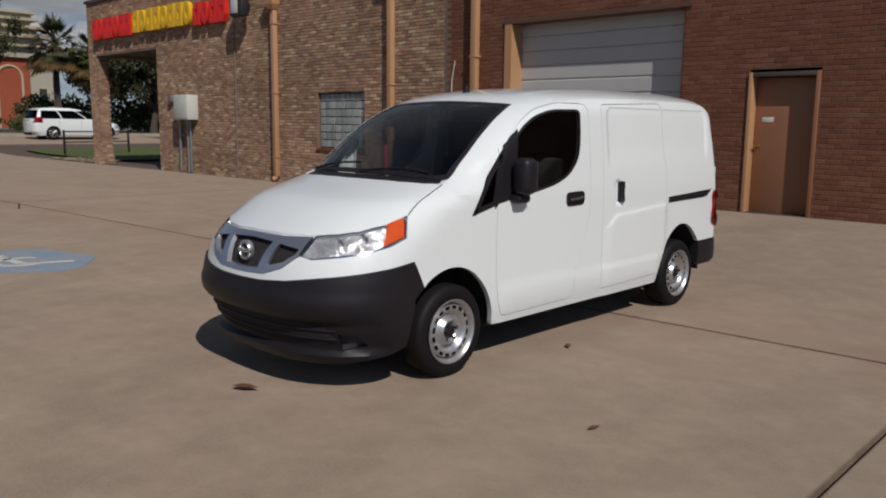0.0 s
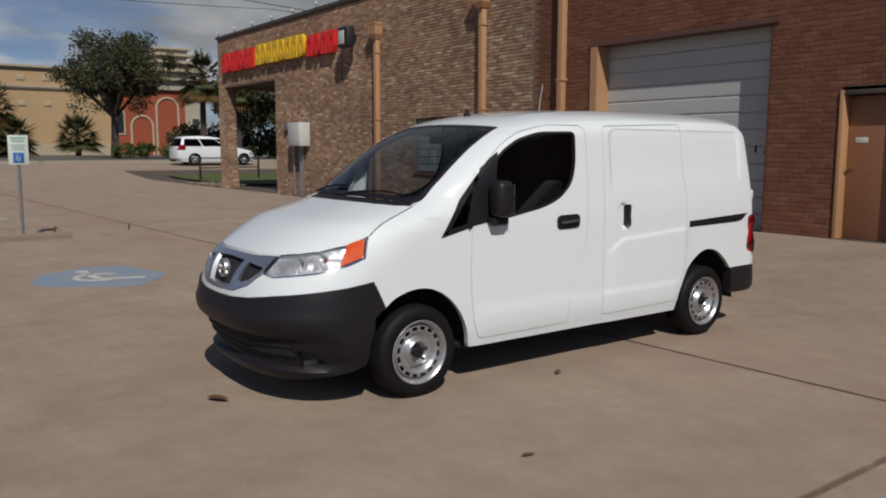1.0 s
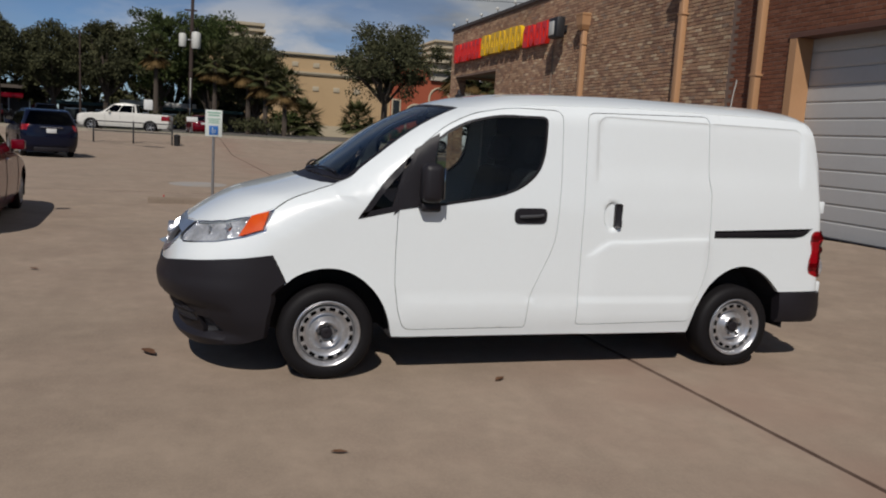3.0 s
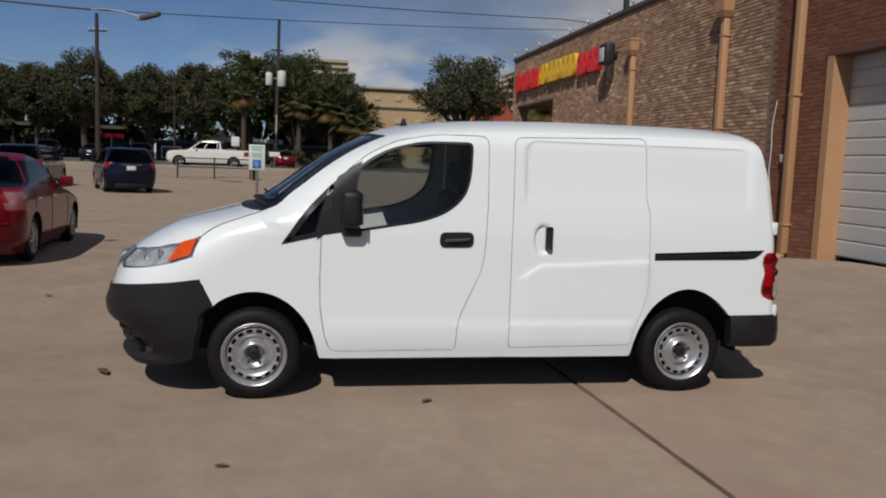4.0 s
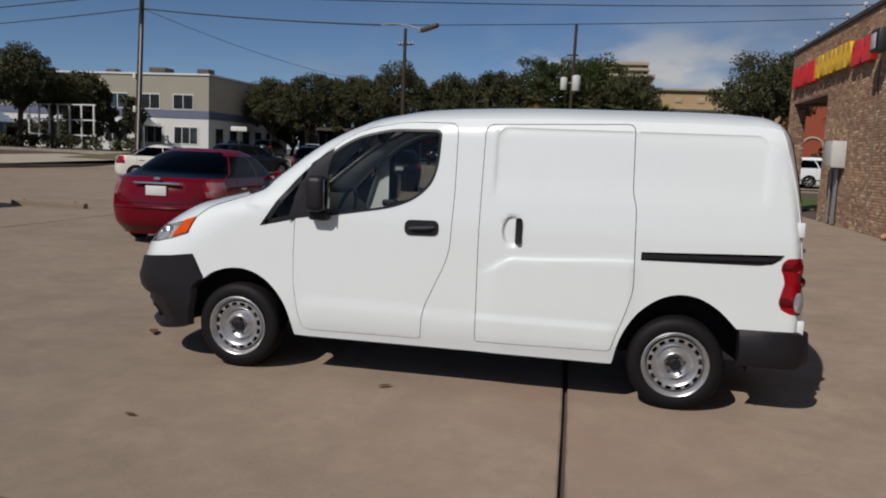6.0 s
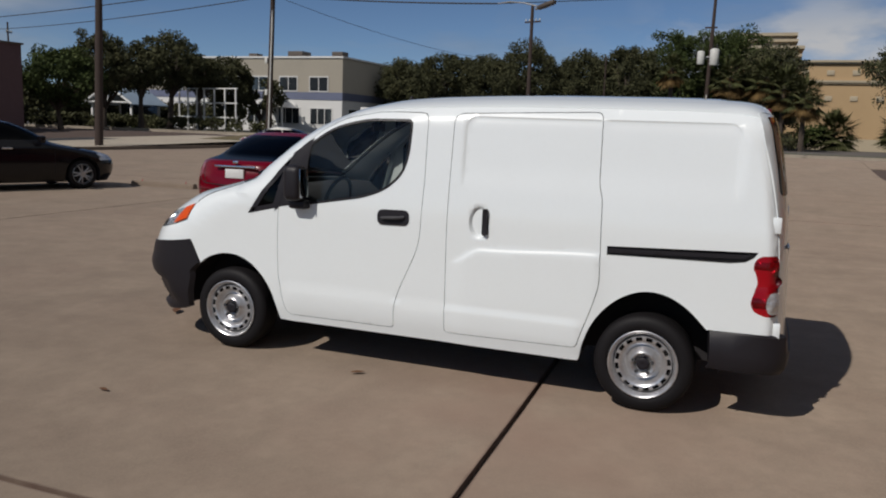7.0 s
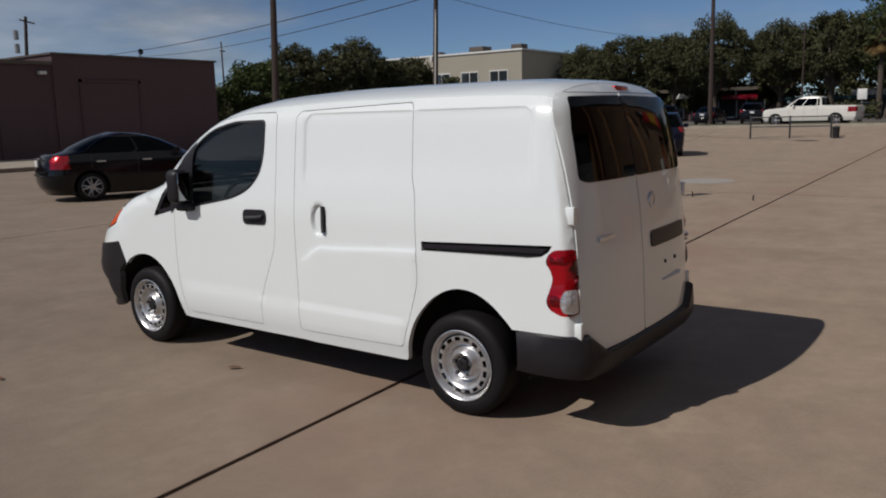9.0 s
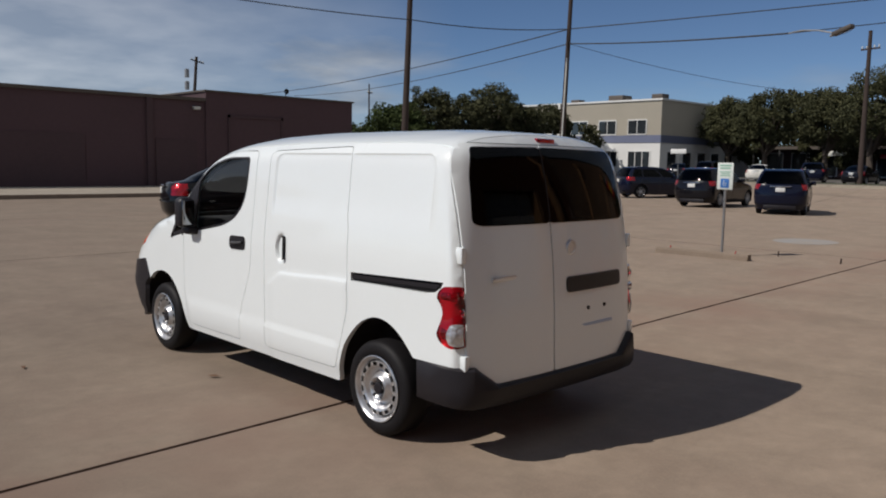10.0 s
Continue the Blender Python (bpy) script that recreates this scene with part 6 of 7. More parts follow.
        soft_box("door_mirror", (min(sg * (xm - .02), sg * (xm + .17)), K["ends"][0] + .10 - u_mid, belt - .03), (max(sg * (xm - .02), sg * (xm + .17)), K["ends"][0] + .22 - u_mid, belt + .12), body_mat, ob, r=.03)
        for p in (K["pillars"][0] - .18, K["pillars"][1] - .12):
            xh = S.half(p, belt - .14)
            soft_box("door_handle", (min(sg * (xh - .01), sg * (xh + .025)), p - .11 - u_mid, belt - .155), (max(sg * (xh - .01), sg * (xh + .025)), p + .09 - u_mid, belt - .125), M_CHROME if kind == "sedan" else body_mat, ob, r=.008)
        # shut lines
        for p in (K["ends"][0] - .12, K["pillars"][0], K["pillars"][1] + .05):
            pts = [(sg * (S.half(p, z) + .001), p - u_mid, z) for z in np.linspace(.30, belt - .01, 12) if math.hypot(p - w1, z - wr) > R]
            if len(pts) > 2:
                Geo().tube(pts, .004, 4).part("shut_line", M_DARK, ob)
    ur = S.ue(.80) - u_mid
    soft_box("rear_plate", (-.16, ur - .02, .76 if kind == "sedan" else .85), (.16, ur + .012, .90 if kind == "sedan" else 1.0), M_PLATE, ob, "plain white plate", r=.003)
    soft_box("trim_bar", (-.36, ur - .04, .925 if kind == "sedan" else 1.03), (.36, ur + .006, .955 if kind == "sedan" else 1.06), M_CHROME, ob, "chrome trim bar", r=.006)
    if kind == "sedan":
        seam = [(x, S.u_rear(x, z) - u_mid + .001, z) for x, z in [(-.70, .73)] + [(x, .665 - .02 * (1 - (x / .6) ** 2)) for x in np.linspace(-.60, .60, 13)] + [(.70, .73)]]
        Geo().tube(seam, .006, 5).part("bumper_seam", M_DARK, ob, smooth=True)
        ledge = [(x, S.u_rear(x, .575) - u_mid + .004, .575) for x in np.linspace(-.74, .74, 21)]
        Geo().tube(ledge, .016, 8).part("bumper_ledge", body_mat, ob, smooth=True)
        for sg in (1, -1):
            Geo().tube([(sg * x, S.u_rear(x, z) - u_mid + .001, z) for x, z in ((.56, .655), (.585, .74), (.62, .83), (.635, .92), (.63, .985))], .005, 5).part("boot_seam", M_DARK, ob, smooth=True)
    else:
        soft_box("bumper_insert", (-.55, S.ue(.36) - u_mid - .03, .22), (.55, S.ue(.36) - u_mid + .008, .36), M_PLASTIC, ob, r=.02)
    return ob


def gz(x, y):
    return (x, y, ground_z(x, y))


# heading: local +u (tail) points along +y; turn so that the tail faces the yard
red_car = car("sedan", "dark red metallic sedan parked on the concrete yard", M_PRED, gz(-11.30, -.33), -86, lamps=M_PINKLAMP)
soft_box("emblem", (-.05, 2.215, .985), (.05, 2.235, 1.03), M_CHROME, red_car, r=.01)
car("sedan", "black sedan parked on the yard with glinting chrome", M_PBLACK, gz(-11.48, -8.18), -110).scale = (1.06, 1.06, 1.06)
car("suv", "navy blue estate car parked on the far yard", M_PNAVY, gz(-31.4, -2.55), -71, group="cars parked on the far yard")
car("suv", "charcoal suv parked beside other cars", M_PDARK, gz(-33.5, -6.5), -88, group="cars parked on the far yard")
car("suv", "dark blue suv parked at the yard edge", M_PNAVY, gz(-38.9, -12.75), -120, group="cars parked on the far yard")
car("sedan", "off-white sedan parked at the yard edge", M_PWHITE, gz(-26.9, -10.2), -162)
car("pickup", "white pickup truck standing on the street", M_PWHITE, gz(-55.2, -1.6), -5)
car("minivan", "white minivan driving on the street past the lawn", M_WHITE, gz(-47.6, 19.0), 180)
car("suv", "dark blue suv seen beyond the brick porch", M_PNAVY, gz(-44.0, 25.4), 168)
for k, (x, y, kind, mt) in enumerate(((-68, -12, "sedan", M_PDARK), (-69, -16, "suv", M_PNAVY), (-68, -8.6, "suv", M_PDARK), (-70, -21, "sedan", M_PWHITE), (-69, 3, "sedan", M_PRED), (-70, -4.5, "sedan", M_PNAVY), (-69, -25, "suv", M_PDARK), (-70, -29, "sedan", M_PDARK))):
    car(kind, ("small car parked in the lot across the street" if kind == "sedan" else "tall car parked in the lot across the street"), mt, gz(x, y), -90 + (k * 37) % 20, group="cars in the lot across the street")


# ---- trees ----
def leaf_mat(name, stops, rough=0.6):
    m = bpy.data.materials.new(name)
    m.use_nodes = True
    N, L = m.node_tree.nodes, m.node_tree.links
    p = N["Principled BSDF"]
    p.inputs["Roughness"].default_value = rough
    p.inputs["Specular IOR Level"].default_value = 0.08
    gi, tc, n, ad, r = (N.new("ShaderNode" + k) for k in ("NewGeometry", "TexCoord", "TexNoise", "Math", "ValToRGB"))
    n.inputs["Scale"].default_value, n.inputs["Detail"].default_value = 0.55, 3.0
    L.new(tc.outputs["Object"], n.inputs["Vector"])
    ad.operation = "MULTIPLY_ADD"
    L.new(gi.outputs["Random Per Island"], ad.inputs[0])
    ad.inputs[1].default_value = 0.26
    L.new(n.outputs[0], ad.inputs[2])
    while len(r.color_ramp.elements) < len(stops):
        r.color_ramp.elements.new(0.5)
    for e, (pos, col) in zip(r.color_ramp.elements, stops):
        e.position, e.color = pos, (*col, 1)
    L.new(ad.outputs[0], r.inputs[0])
    L.new(r.outputs[0], p.inputs["Base Color"])
    return m


M_LEAF = leaf_mat("dark_olive_leaf", [(0.35, (0.044, 0.047, 0.026)), (0.7, (0.070, 0.072, 0.036)), (1.05, (0.106, 0.100, 0.050))])
M_LEAF_G = leaf_mat("green_leaf", [(0.35, (0.034, 0.046, 0.018)), (0.7, (0.062, 0.082, 0.028)), (1.05, (0.100, 0.112, 0.040))])
M_FROND = leaf_mat("palm_frond", [(0.35, (0.048, 0.055, 0.022)), (0.8, (0.098, 0.102, 0.045))])
M_DEADFROND = leaf_mat("dry_palm_frond", [(0.35, (0.095, 0.060, 0.026)), (0.8, (0.170, 0.110, 0.045))])
M_BARK = node_mat("grey_brown_bark", (0.085, 0.065, 0.05), 0.95, spots=[(6, 0.5, (0.13, 0.105, 0.085)), (30, 0.5, (0.045, 0.035, 0.028))], bump=[(18, 0.8, 0.03)])
M_POLE = node_mat("weathered_pole_wood", (0.055, 0.036, 0.030), 0.9, spots=[(1.5, 0.5, (0.078, 0.056, 0.046)), (24, 0.5, (0.055, 0.04, 0.032))], bump=[(30, 0.6, 0.01)])


def leaves(name, clumps, each, size, mat, parent, seed, droop=0.3):
    """A crown of pointed leaf sprays, gathered in clumps (x, y, z, radius)."""
    rg = np.random.default_rng(seed)
    c = np.repeat(np.array(clumps), each, axis=0)
    n = len(c)
    d = rg.normal(size=(n, 3))
    d /= np.linalg.norm(d, axis=1)[:, None]
    rad = rg.random(n) ** 0.45
    pos = c[:, :3] + d * (c[:, 3] * rad)[:, None] * np.array([1, 1, 0.75])
    ax = d + 0.8 * rg.normal(size=(n, 3))
    ax[:, 2] -= droop
    ax /= np.linalg.norm(ax, axis=1)[:, None]
    sd = np.cross(ax, rg.normal(size=(n, 3)))
    sd /= np.linalg.norm(sd, axis=1)[:, None]
    s = size * (0.55 + 0.9 * rg.random(n))[:, None]
    v = np.stack([pos - ax * s * 0.5, pos + sd * s * 0.34, pos + ax * s * 0.62, pos - sd * s * 0.30], axis=1).reshape(-1, 3)
    me = bpy.data.meshes.new(name)
    me.from_pydata(v.tolist(), [], np.arange(4 * n).reshape(-1, 4).tolist())
    me.materials.append(mat)
    ob = new(name, me)
    ob.parent = parent
    return ob


def tree(at, height, radius, low, seed, label, mat=None, each=75, size=0.42, many=58, ragged=0.35, group=""):
    rnd = random.Random(seed)
    th = root("tree", label, "tree", at, rnd.uniform(0, 360), group)
    clumps = []
    mid, half = (low + height) / 2, (height - low) / 2
    for k in range(many):
        a, h = rnd.uniform(0, math.tau), rnd.uniform(-1, 1)
        w = math.sqrt(max(0, 1 - h * h)) * (1 if h > 0 else 1.12)
        q = rnd.uniform(0.45, 1.0) ** 0.6 * (1 + ragged * (rnd.random() - 0.6))
        r = rnd.uniform(0.10, 0.21) * radius + 0.25
        clumps.append((math.cos(a) * w * q * (radius - r * .5), math.sin(a) * w * q * (radius - r * .5), mid + h * q * (half - r * .5), r))
    top = max(c[2] + c[3] * .75 for c in clumps)
    clumps = [(x, y, z + (height - top) * smoothstep(low, height, z), r) for x, y, z, r in clumps]
    leaves("crown", clumps, each, size, mat or M_LEAF, th, seed)
    g = Geo()
    r0 = 0.028 * height
    fork = max(1.0, low * 0.85)
    lean = (rnd.uniform(-.3, .3), rnd.uniform(-.3, .3))
    base = Vector((lean[0], lean[1], fork))
    g.tube([(0, 0, -.05), (lean[0] * .3, lean[1] * .3, fork * .45), base, base + Vector((lean[0], lean[1], half * .8))], [r0 * 1.35, r0, r0 * .85, r0 * .4], 9)
    for x, y, z, r in rnd.sample(clumps, min(13, many)):
        end = Vector((x, y, z))
        m = base.lerp(end, .5) + Vector((rnd.uniform(-.3, .3), rnd.uniform(-.3, .3), .25))
        g.tube([base + Vector((0, 0, -.1)), m, end], [r0 * .5, r0 * .32, .03], 6)
    g.part("trunk", M_BARK, th, smooth=True)
    return th


def palm(at, height, spread, seed, label, dead=5, count=26, trunk=0.17):
    rnd = random.Random(seed)
    th = root("palm", label, "palm", at, 0)
    live, dry = Geo(), Geo()
    hub = Vector((0, 0, height - spread * .55))
    for k in range(count + dead):
        old = k >= count
        a = k * 2.399 + rnd.uniform(-.2, .2)
        el = rnd.uniform(-.9, -.5) if old else (math.pi / 2) * (1 - (k + .5) / count * 1.35) * rnd.uniform(.85, 1.1)
        L = spread * rnd.uniform(.8, 1.05)
        g = dry if old else live
        d = Vector((math.cos(a) * math.cos(el), math.sin(a) * math.cos(el), math.sin(el)))
        side = Vector((-math.sin(a), math.cos(a), 0))
        pts = [hub + d * (L * t) + Vector((0, 0, -L * .35 * t * t)) for t in (0, .33, .62, 1)]
        g.tube(pts[:3], [.03, .022, .012], 5)
        for j in range(13):
            f = (j - 6) / 6
            t0 = .50 + .10 * (1 - abs(f))
            b = hub + d * (L * t0) + Vector((0, 0, -L * .35 * t0 * t0))
            tip = b + (d * math.cos(f * 1.35) + side * math.sin(f * 1.35)) * L * .48 + Vector((0, 0, -L * (.10 + .16 * abs(f))))
            w = (tip - b).cross(Vector((0, 0, 1))).normalized() * .045 * L / 1.3
            m = b.lerp(tip, .45)
            g.add([b, m + w, tip, m - w], [(0, 1, 2, 3)])
    live.part("fronds", M_FROND, th, fix=False)
    if dead:
        dry.part("dry_fronds", M_DEADFROND, th, "dry tan hanging fronds", fix=False)
    t = Geo()
    n = 9
    t.tube([(.04 * math.sin(k), 0, -.05 + (hub.z + .1) * k / n) for k in range(n + 1)], [trunk * (1.25 - .35 * k / n + .07 * (k % 2)) for k in range(n + 1)], 9)
    t.part("trunk", M_BARK, th, smooth=True)
    return th


def bush(at, w, d, h, seed, label, mat=None, each=60, size=0.22):
    rnd = random.Random(seed)
    th = root("bush", label, "bush", at)
    n = max(8, int(w * d * 3.0))
    leaves("foliage", [(rnd.uniform(-w / 2, w / 2), rnd.uniform(-d / 2, d / 2), h * rnd.uniform(.25, .72), h * .34) for _ in range(n)], each, size, mat or M_LEAF_G, th, seed)
    g = Geo()
    for k in range(5):
        x = (k - 2) * w / 6
        g.tube([(x, 0, -.05), (x + .1, .05, h * .6)], [.04, .015], 5)
    g.part("stems", M_BARK, th)
    return th


FZ = 0.63
LOW = "dark olive live oak with a ragged crown"
for k, (x, y, h, r, low) in enumerate(((-89, -33.5, 10.0, 3.8, 2.9), (-87, -28.2, 10.5, 3.7, 2.8), (-89, -22.6, 10.6, 4.0, 3.0), (-86, -17.2, 12.2, 4.2, 3.2), (-88, -11.2, 10.9, 4.0, 3.0), (-86, -6.0, 11.3, 4.0, 3.4), (-88, -1.2, 13.0, 4.2, 3.0), (-89, 4.2, 13.4, 4.4, 2.6), (-86, 8.4, 11.2, 4.2, 2.0))):
    tree((x, y, FZ), h - FZ, r, low, 11 + k, LOW + " beyond the street", M_LEAF if k not in (6, 7) else M_LEAF_G, each=150, size=.21, many=140, group="trees beyond the street")
for k in range(15):
    x, y = -101 + (k * 37 % 5), -52 + 4.3 * k
    tree((x, y, FZ), 8.2 + (k * 53 % 7) * .45, 3.6, .9, 131 + k, "dark tree in the back row beyond the street", each=110, size=.36, many=60, group="trees in the back row")
tree((-72, 19.4, FZ), 11.4, 4.7, 4.2, 41, "spreading oak with a dark ragged crown beside the red brick front", each=150, many=150, ragged=.9, size=.20)
for k, (x, y, h, r, low, mt) in enumerate(((-42, -47.5, 6.4, 3.2, 1.6, 1), (-47.5, -45, 7.0, 3.2, 1.8, 1), (-53, -46, 8.8, 3.0, 2.0, 0), (-57.6, -46, 8.4, 2.8, 3.2, 0), (-62.2, -46.5, 10.0, 3.2, 3.8, 0), (-66.8, -46.5, 7.8, 2.8, 3.6, 0), (-72.0, -47.0, 8.4, 3.0, 2.0, 0))):
    tree((x, y, ground_z(x, y) if x > -62 else FZ), h - .3, r, low, 61 + k, "leafy tree beyond the dark hall", M_LEAF_G if mt else M_LEAF, each=130, many=110, size=.21, group="trees beyond the dark hall")
tree((-75.0, -44.8, FZ), 6.4, 2.9, 1.4, 81, "small round tree before the cream building", each=70, many=40, size=.34)
for k, (x, y, h, r, low) in enumerate(((-60, 30, 8.5, 3.2, 2.2), (-66, 36, 9.5, 3.6, 2.4), (-54, 36, 9.0, 3.4, 2.2), (-72, 31.5, 8.0, 3.0, 2.2))):
    tree((x, y, FZ), h, r, low, 91 + k, "dark tree beyond the brick porch", each=130, many=70, size=.26, group="trees beyond the brick porch")
palm((-64, 24.4, FZ), 8.2, 2.7, 5, "tall fan palm with dry fronds hanging under its crown", dead=26, count=40, trunk=.22)
palm((-63, 27.0, FZ), 7.4, 2.6, 6, "fan palm with dry fronds beside the tall one", dead=22, count=38, trunk=.2)
for k, (x, y, h, s) in enumerate(((-81, 7.6, 8.2, 2.5), (-80, 9.2, 7.4, 2.7), (-82, 4.4, 8.4, 2.6), (-79, 11.0, 6.4, 2.6), (-80, -1.0, 8.6, 2.0))):
    palm((x, y, FZ), h, s, 20 + k, "fan palm in a shaggy cluster beneath the trees", dead=12, count=34, trunk=.2)
palm((-98, 21.9, FZ), 4.2, 3.3, 31, "low shaggy fan palm before the tan wall", dead=0, count=64, trunk=.26)
palm((-98.5, 15.2, FZ), 3.9, 3.5, 32, "low round fan palm before the tan wall", dead=0, count=70, trunk=.2)
bush((-97.5, 13.4, FZ), 2.0, 4.0, 3.2, 33, "tall green shrub before the tan wall", size=.3)
bush((-70.5, 21.4, FZ), 1.8, 5.6, 1.5, 34, "clipped hedge beneath the spreading oak")
for k in range(3):
    bush((-63.6, 22.6 + 4.3 * k, FZ), 1.4, 4.4, 1.25, 121 + k, "clipped green hedge before the red brick front", M_LEAF_G, each=70)
for k, (x, y) in enumerate(((-79, 3.0), (-79, 8.0), (-78, -3.0))):
    bush((x, y, FZ), 1.6, 4.4, 1.9, 35 + k, "dark undergrowth beneath the palm cluster", M_LEAF)
for k in range(6):
    bush((-67 + .8 * (k % 3), 24.6 + 3.2 * k, FZ), 2.2, 3.6, 3.4, 55 + k, "dense dark shrub beneath the palms", M_LEAF, each=60, size=.3)
for k in range(7):
    bush((-37.5 - 4.6 * k, -51.5 - .5 * (k % 2), ground_z(-37.5 - 4.6 * k, -51)), 5.4, 2.2, 3.4 + .5 * (k % 3) if k < 3 else 1.5, 75 + k, "dense dark shrub beyond the dark hall", M_LEAF, each=60, size=.3)
for k in range(7):
    bush((-48 - 4.4 * k, -63.5 - .6 * (k % 2), ground_z(-48 - 4.4 * k, -63)), 5.2, 2.4, 4.6 + .6 * (k % 3), 95 + k, "tall dark shrub closing off the lot", M_LEAF, each=90, size=.45)
for k in range(4):
    bush((-71.5 - .5 * (k % 2), -47.0 - 4.2 * k, FZ), 2.0, 4.4, 3.2 + .4 * (k % 2), 115 + k, "dark shrub behind the white lattice", M_LEAF, each=90, size=.3)
for k in range(6):
    bush((-61.6 + .3 * (k % 2), -36.5 - 4.1 * k, FZ), 1.4, 4.2, 1.5, 45 + k, "low clipped hedge along the lot", M_LEAF, each=45)

# ---- the tan theatre building with its red brick front ----
M_TANWALL = node_mat("tan_stucco", (0.52, 0.37, 0.205), 0.9, spots=[(0.25, 0.35, (0.45, 0.315, 0.17)), (4, 0.25, (0.57, 0.42, 0.24))], bump=[(12, 0.2, 0.01)])
M_TANPALE = node_mat("pale_cast_stone", (0.50, 0.43, 0.31), 0.9, spots=[(0.6, 0.4, (0.40, 0.33, 0.23)), (9, 0.3, (0.56, 0.49, 0.37))])
M_REDWALL = node_mat("orange_red_brick", (0.36, 0.085, 0.04), 0.9, spots=[(0.4, 0.4, (0.29, 0.065, 0.03)), (8, 0.35, (0.42, 0.12, 0.06))])
M_CREAM = node_mat("cream_stucco", (0.45, 0.41, 0.335), 0.9, spots=[(0.3, 0.35, (0.38, 0.345, 0.28)), (6, 0.25, (0.50, 0.46, 0.38))], bump=[(10, 0.2, 0.01)])
M_PALEWALL = node_mat("white_wall_paint", (0.70, 0.70, 0.68), 0.8, spots=[(0.5, 0.35, (0.60, 0.60, 0.58)), (8, 0.2, (0.75, 0.75, 0.73))])
M_SLATE = node_mat("blue_grey_band", (0.14, 0.16, 0.24), 0.7, spots=[(0.8, 0.4, (0.11, 0.125, 0.19))])
M_PANE = node_mat("dark_window_pane", (0.025, 0.03, 0.035), 0.08, spots=[(0.8, 0.4, (0.05, 0.055, 0.06))], coat=0.5)
M_TEAL = node_mat("teal_roof_metal", (0.03, 0.075, 0.08), 0.5, spots=[(1, 0.4, (0.045, 0.095, 0.10))])


def theatre():
    th = root("theatre_building", "large tan stucco hall with pale cornices and a red brick front", "building")
    X0 = -105.0
    Geo().box((X0 - 30, 2.0, FZ - .1), (X0, 27.6, 10.9)).part("wall", M_TANWALL, th)
    for z0, z1, d in ((.6, 2.05, .12), (8.45, 8.62, .22), (8.62, 8.86, .34), (10.75, 10.95, .25), (10.95, 11.2, .45)):
        Geo().box((X0 - .05, 2.0 - d, z0), (X0 + d, 27.6, z1)).part("cornice" if z0 > 5 else "plinth", M_TANPALE, th)
    for z, step in ((9.75, 2.75), (6.75, 2.75)):
        for k in range(7):
            y = 9.2 + step * k
            if y < 27:
                soft_box("medallion", (X0 + .003, y - .42, z - .3), (X0 + .13, y + .42, z + .3), M_TANPALE, th, r=.06, turn=None)
    # red brick front with round-headed pale mouldings
    Geo().box((X0 - 30, 27.6, FZ - .1), (X0 + .35, 36.6, 10.6)).part("front_wall", M_REDWALL, th, "orange-red brick front")
    Geo().box((X0 - 30, 36.6, FZ - .1), (X0 + .55, 39.4, 9.0)).part("end_pier", M_CREAM, th, "cream stucco pier")
    for y0, y1, top in ((29.7, 32.4, 5.6), (32.9, 35.7, 8.0)):
        cy, r = (y0 + y1) / 2, (y1 - y0) / 2
        path = [(X0 + .40, y0, .6), (X0 + .40, y0, top - r)] + [(X0 + .40, cy - r * math.cos(a), top - r + r * math.sin(a)) for a in (math.pi * k / 12 for k in range(1, 12))] + [(X0 + .40, y1, top - r), (X0 + .40, y1, .6)]
        Geo().tube(path, .14, 6).part("arch_moulding", M_TANPALE, th, smooth=True)
    for y, z0, z1 in ((28.3, 3.2, 6.2), (37.9, 3.0, 5.6)):
        xf = X0 + (.37 if y < 36 else .57)
        w = Geo().box((xf, y - .65, z0), (xf + .1, y + .65, z1)).part("window_frame", M_TANPALE, th)
        Geo().box((xf + .1, y - .45, z0 + .2), (xf + .13, y + .45, z1 - .2)).part("pane", M_PANE, w)
    # stacked cornices above
    for y0, y1, zs in ((4.0, 10.6, ((10.9, 11.5, .1), (11.5, 11.8, .75), (11.8, 12.4, .25), (12.4, 12.75, .95), (12.75, 13.3, -.6), (13.3, 13.6, .2), (13.6, 14.0, -.5), (14.0, 14.35, .1))),
                       (33.0, 37.8, ((9.0, 10.2, .1), (10.2, 10.5, .75), (10.5, 11.3, .25), (11.3, 11.7, 1.1), (11.7, 12.4, -.2), (12.4, 12.75, .7), (12.75, 13.4, -.7), (13.4, 13.7, .1), (13.7, 14.2, -.6), (14.2, 14.45, -.2)))):
        for z0, z1, d in zs:
            Geo().box((X0 - 8 - d, y0 - d, z0), (X0 + .8 + d, y1 + d, z1)).part("cornice_tier", M_TANPALE if z1 - z0 < .4 else M_CREAM, th)


theatre()


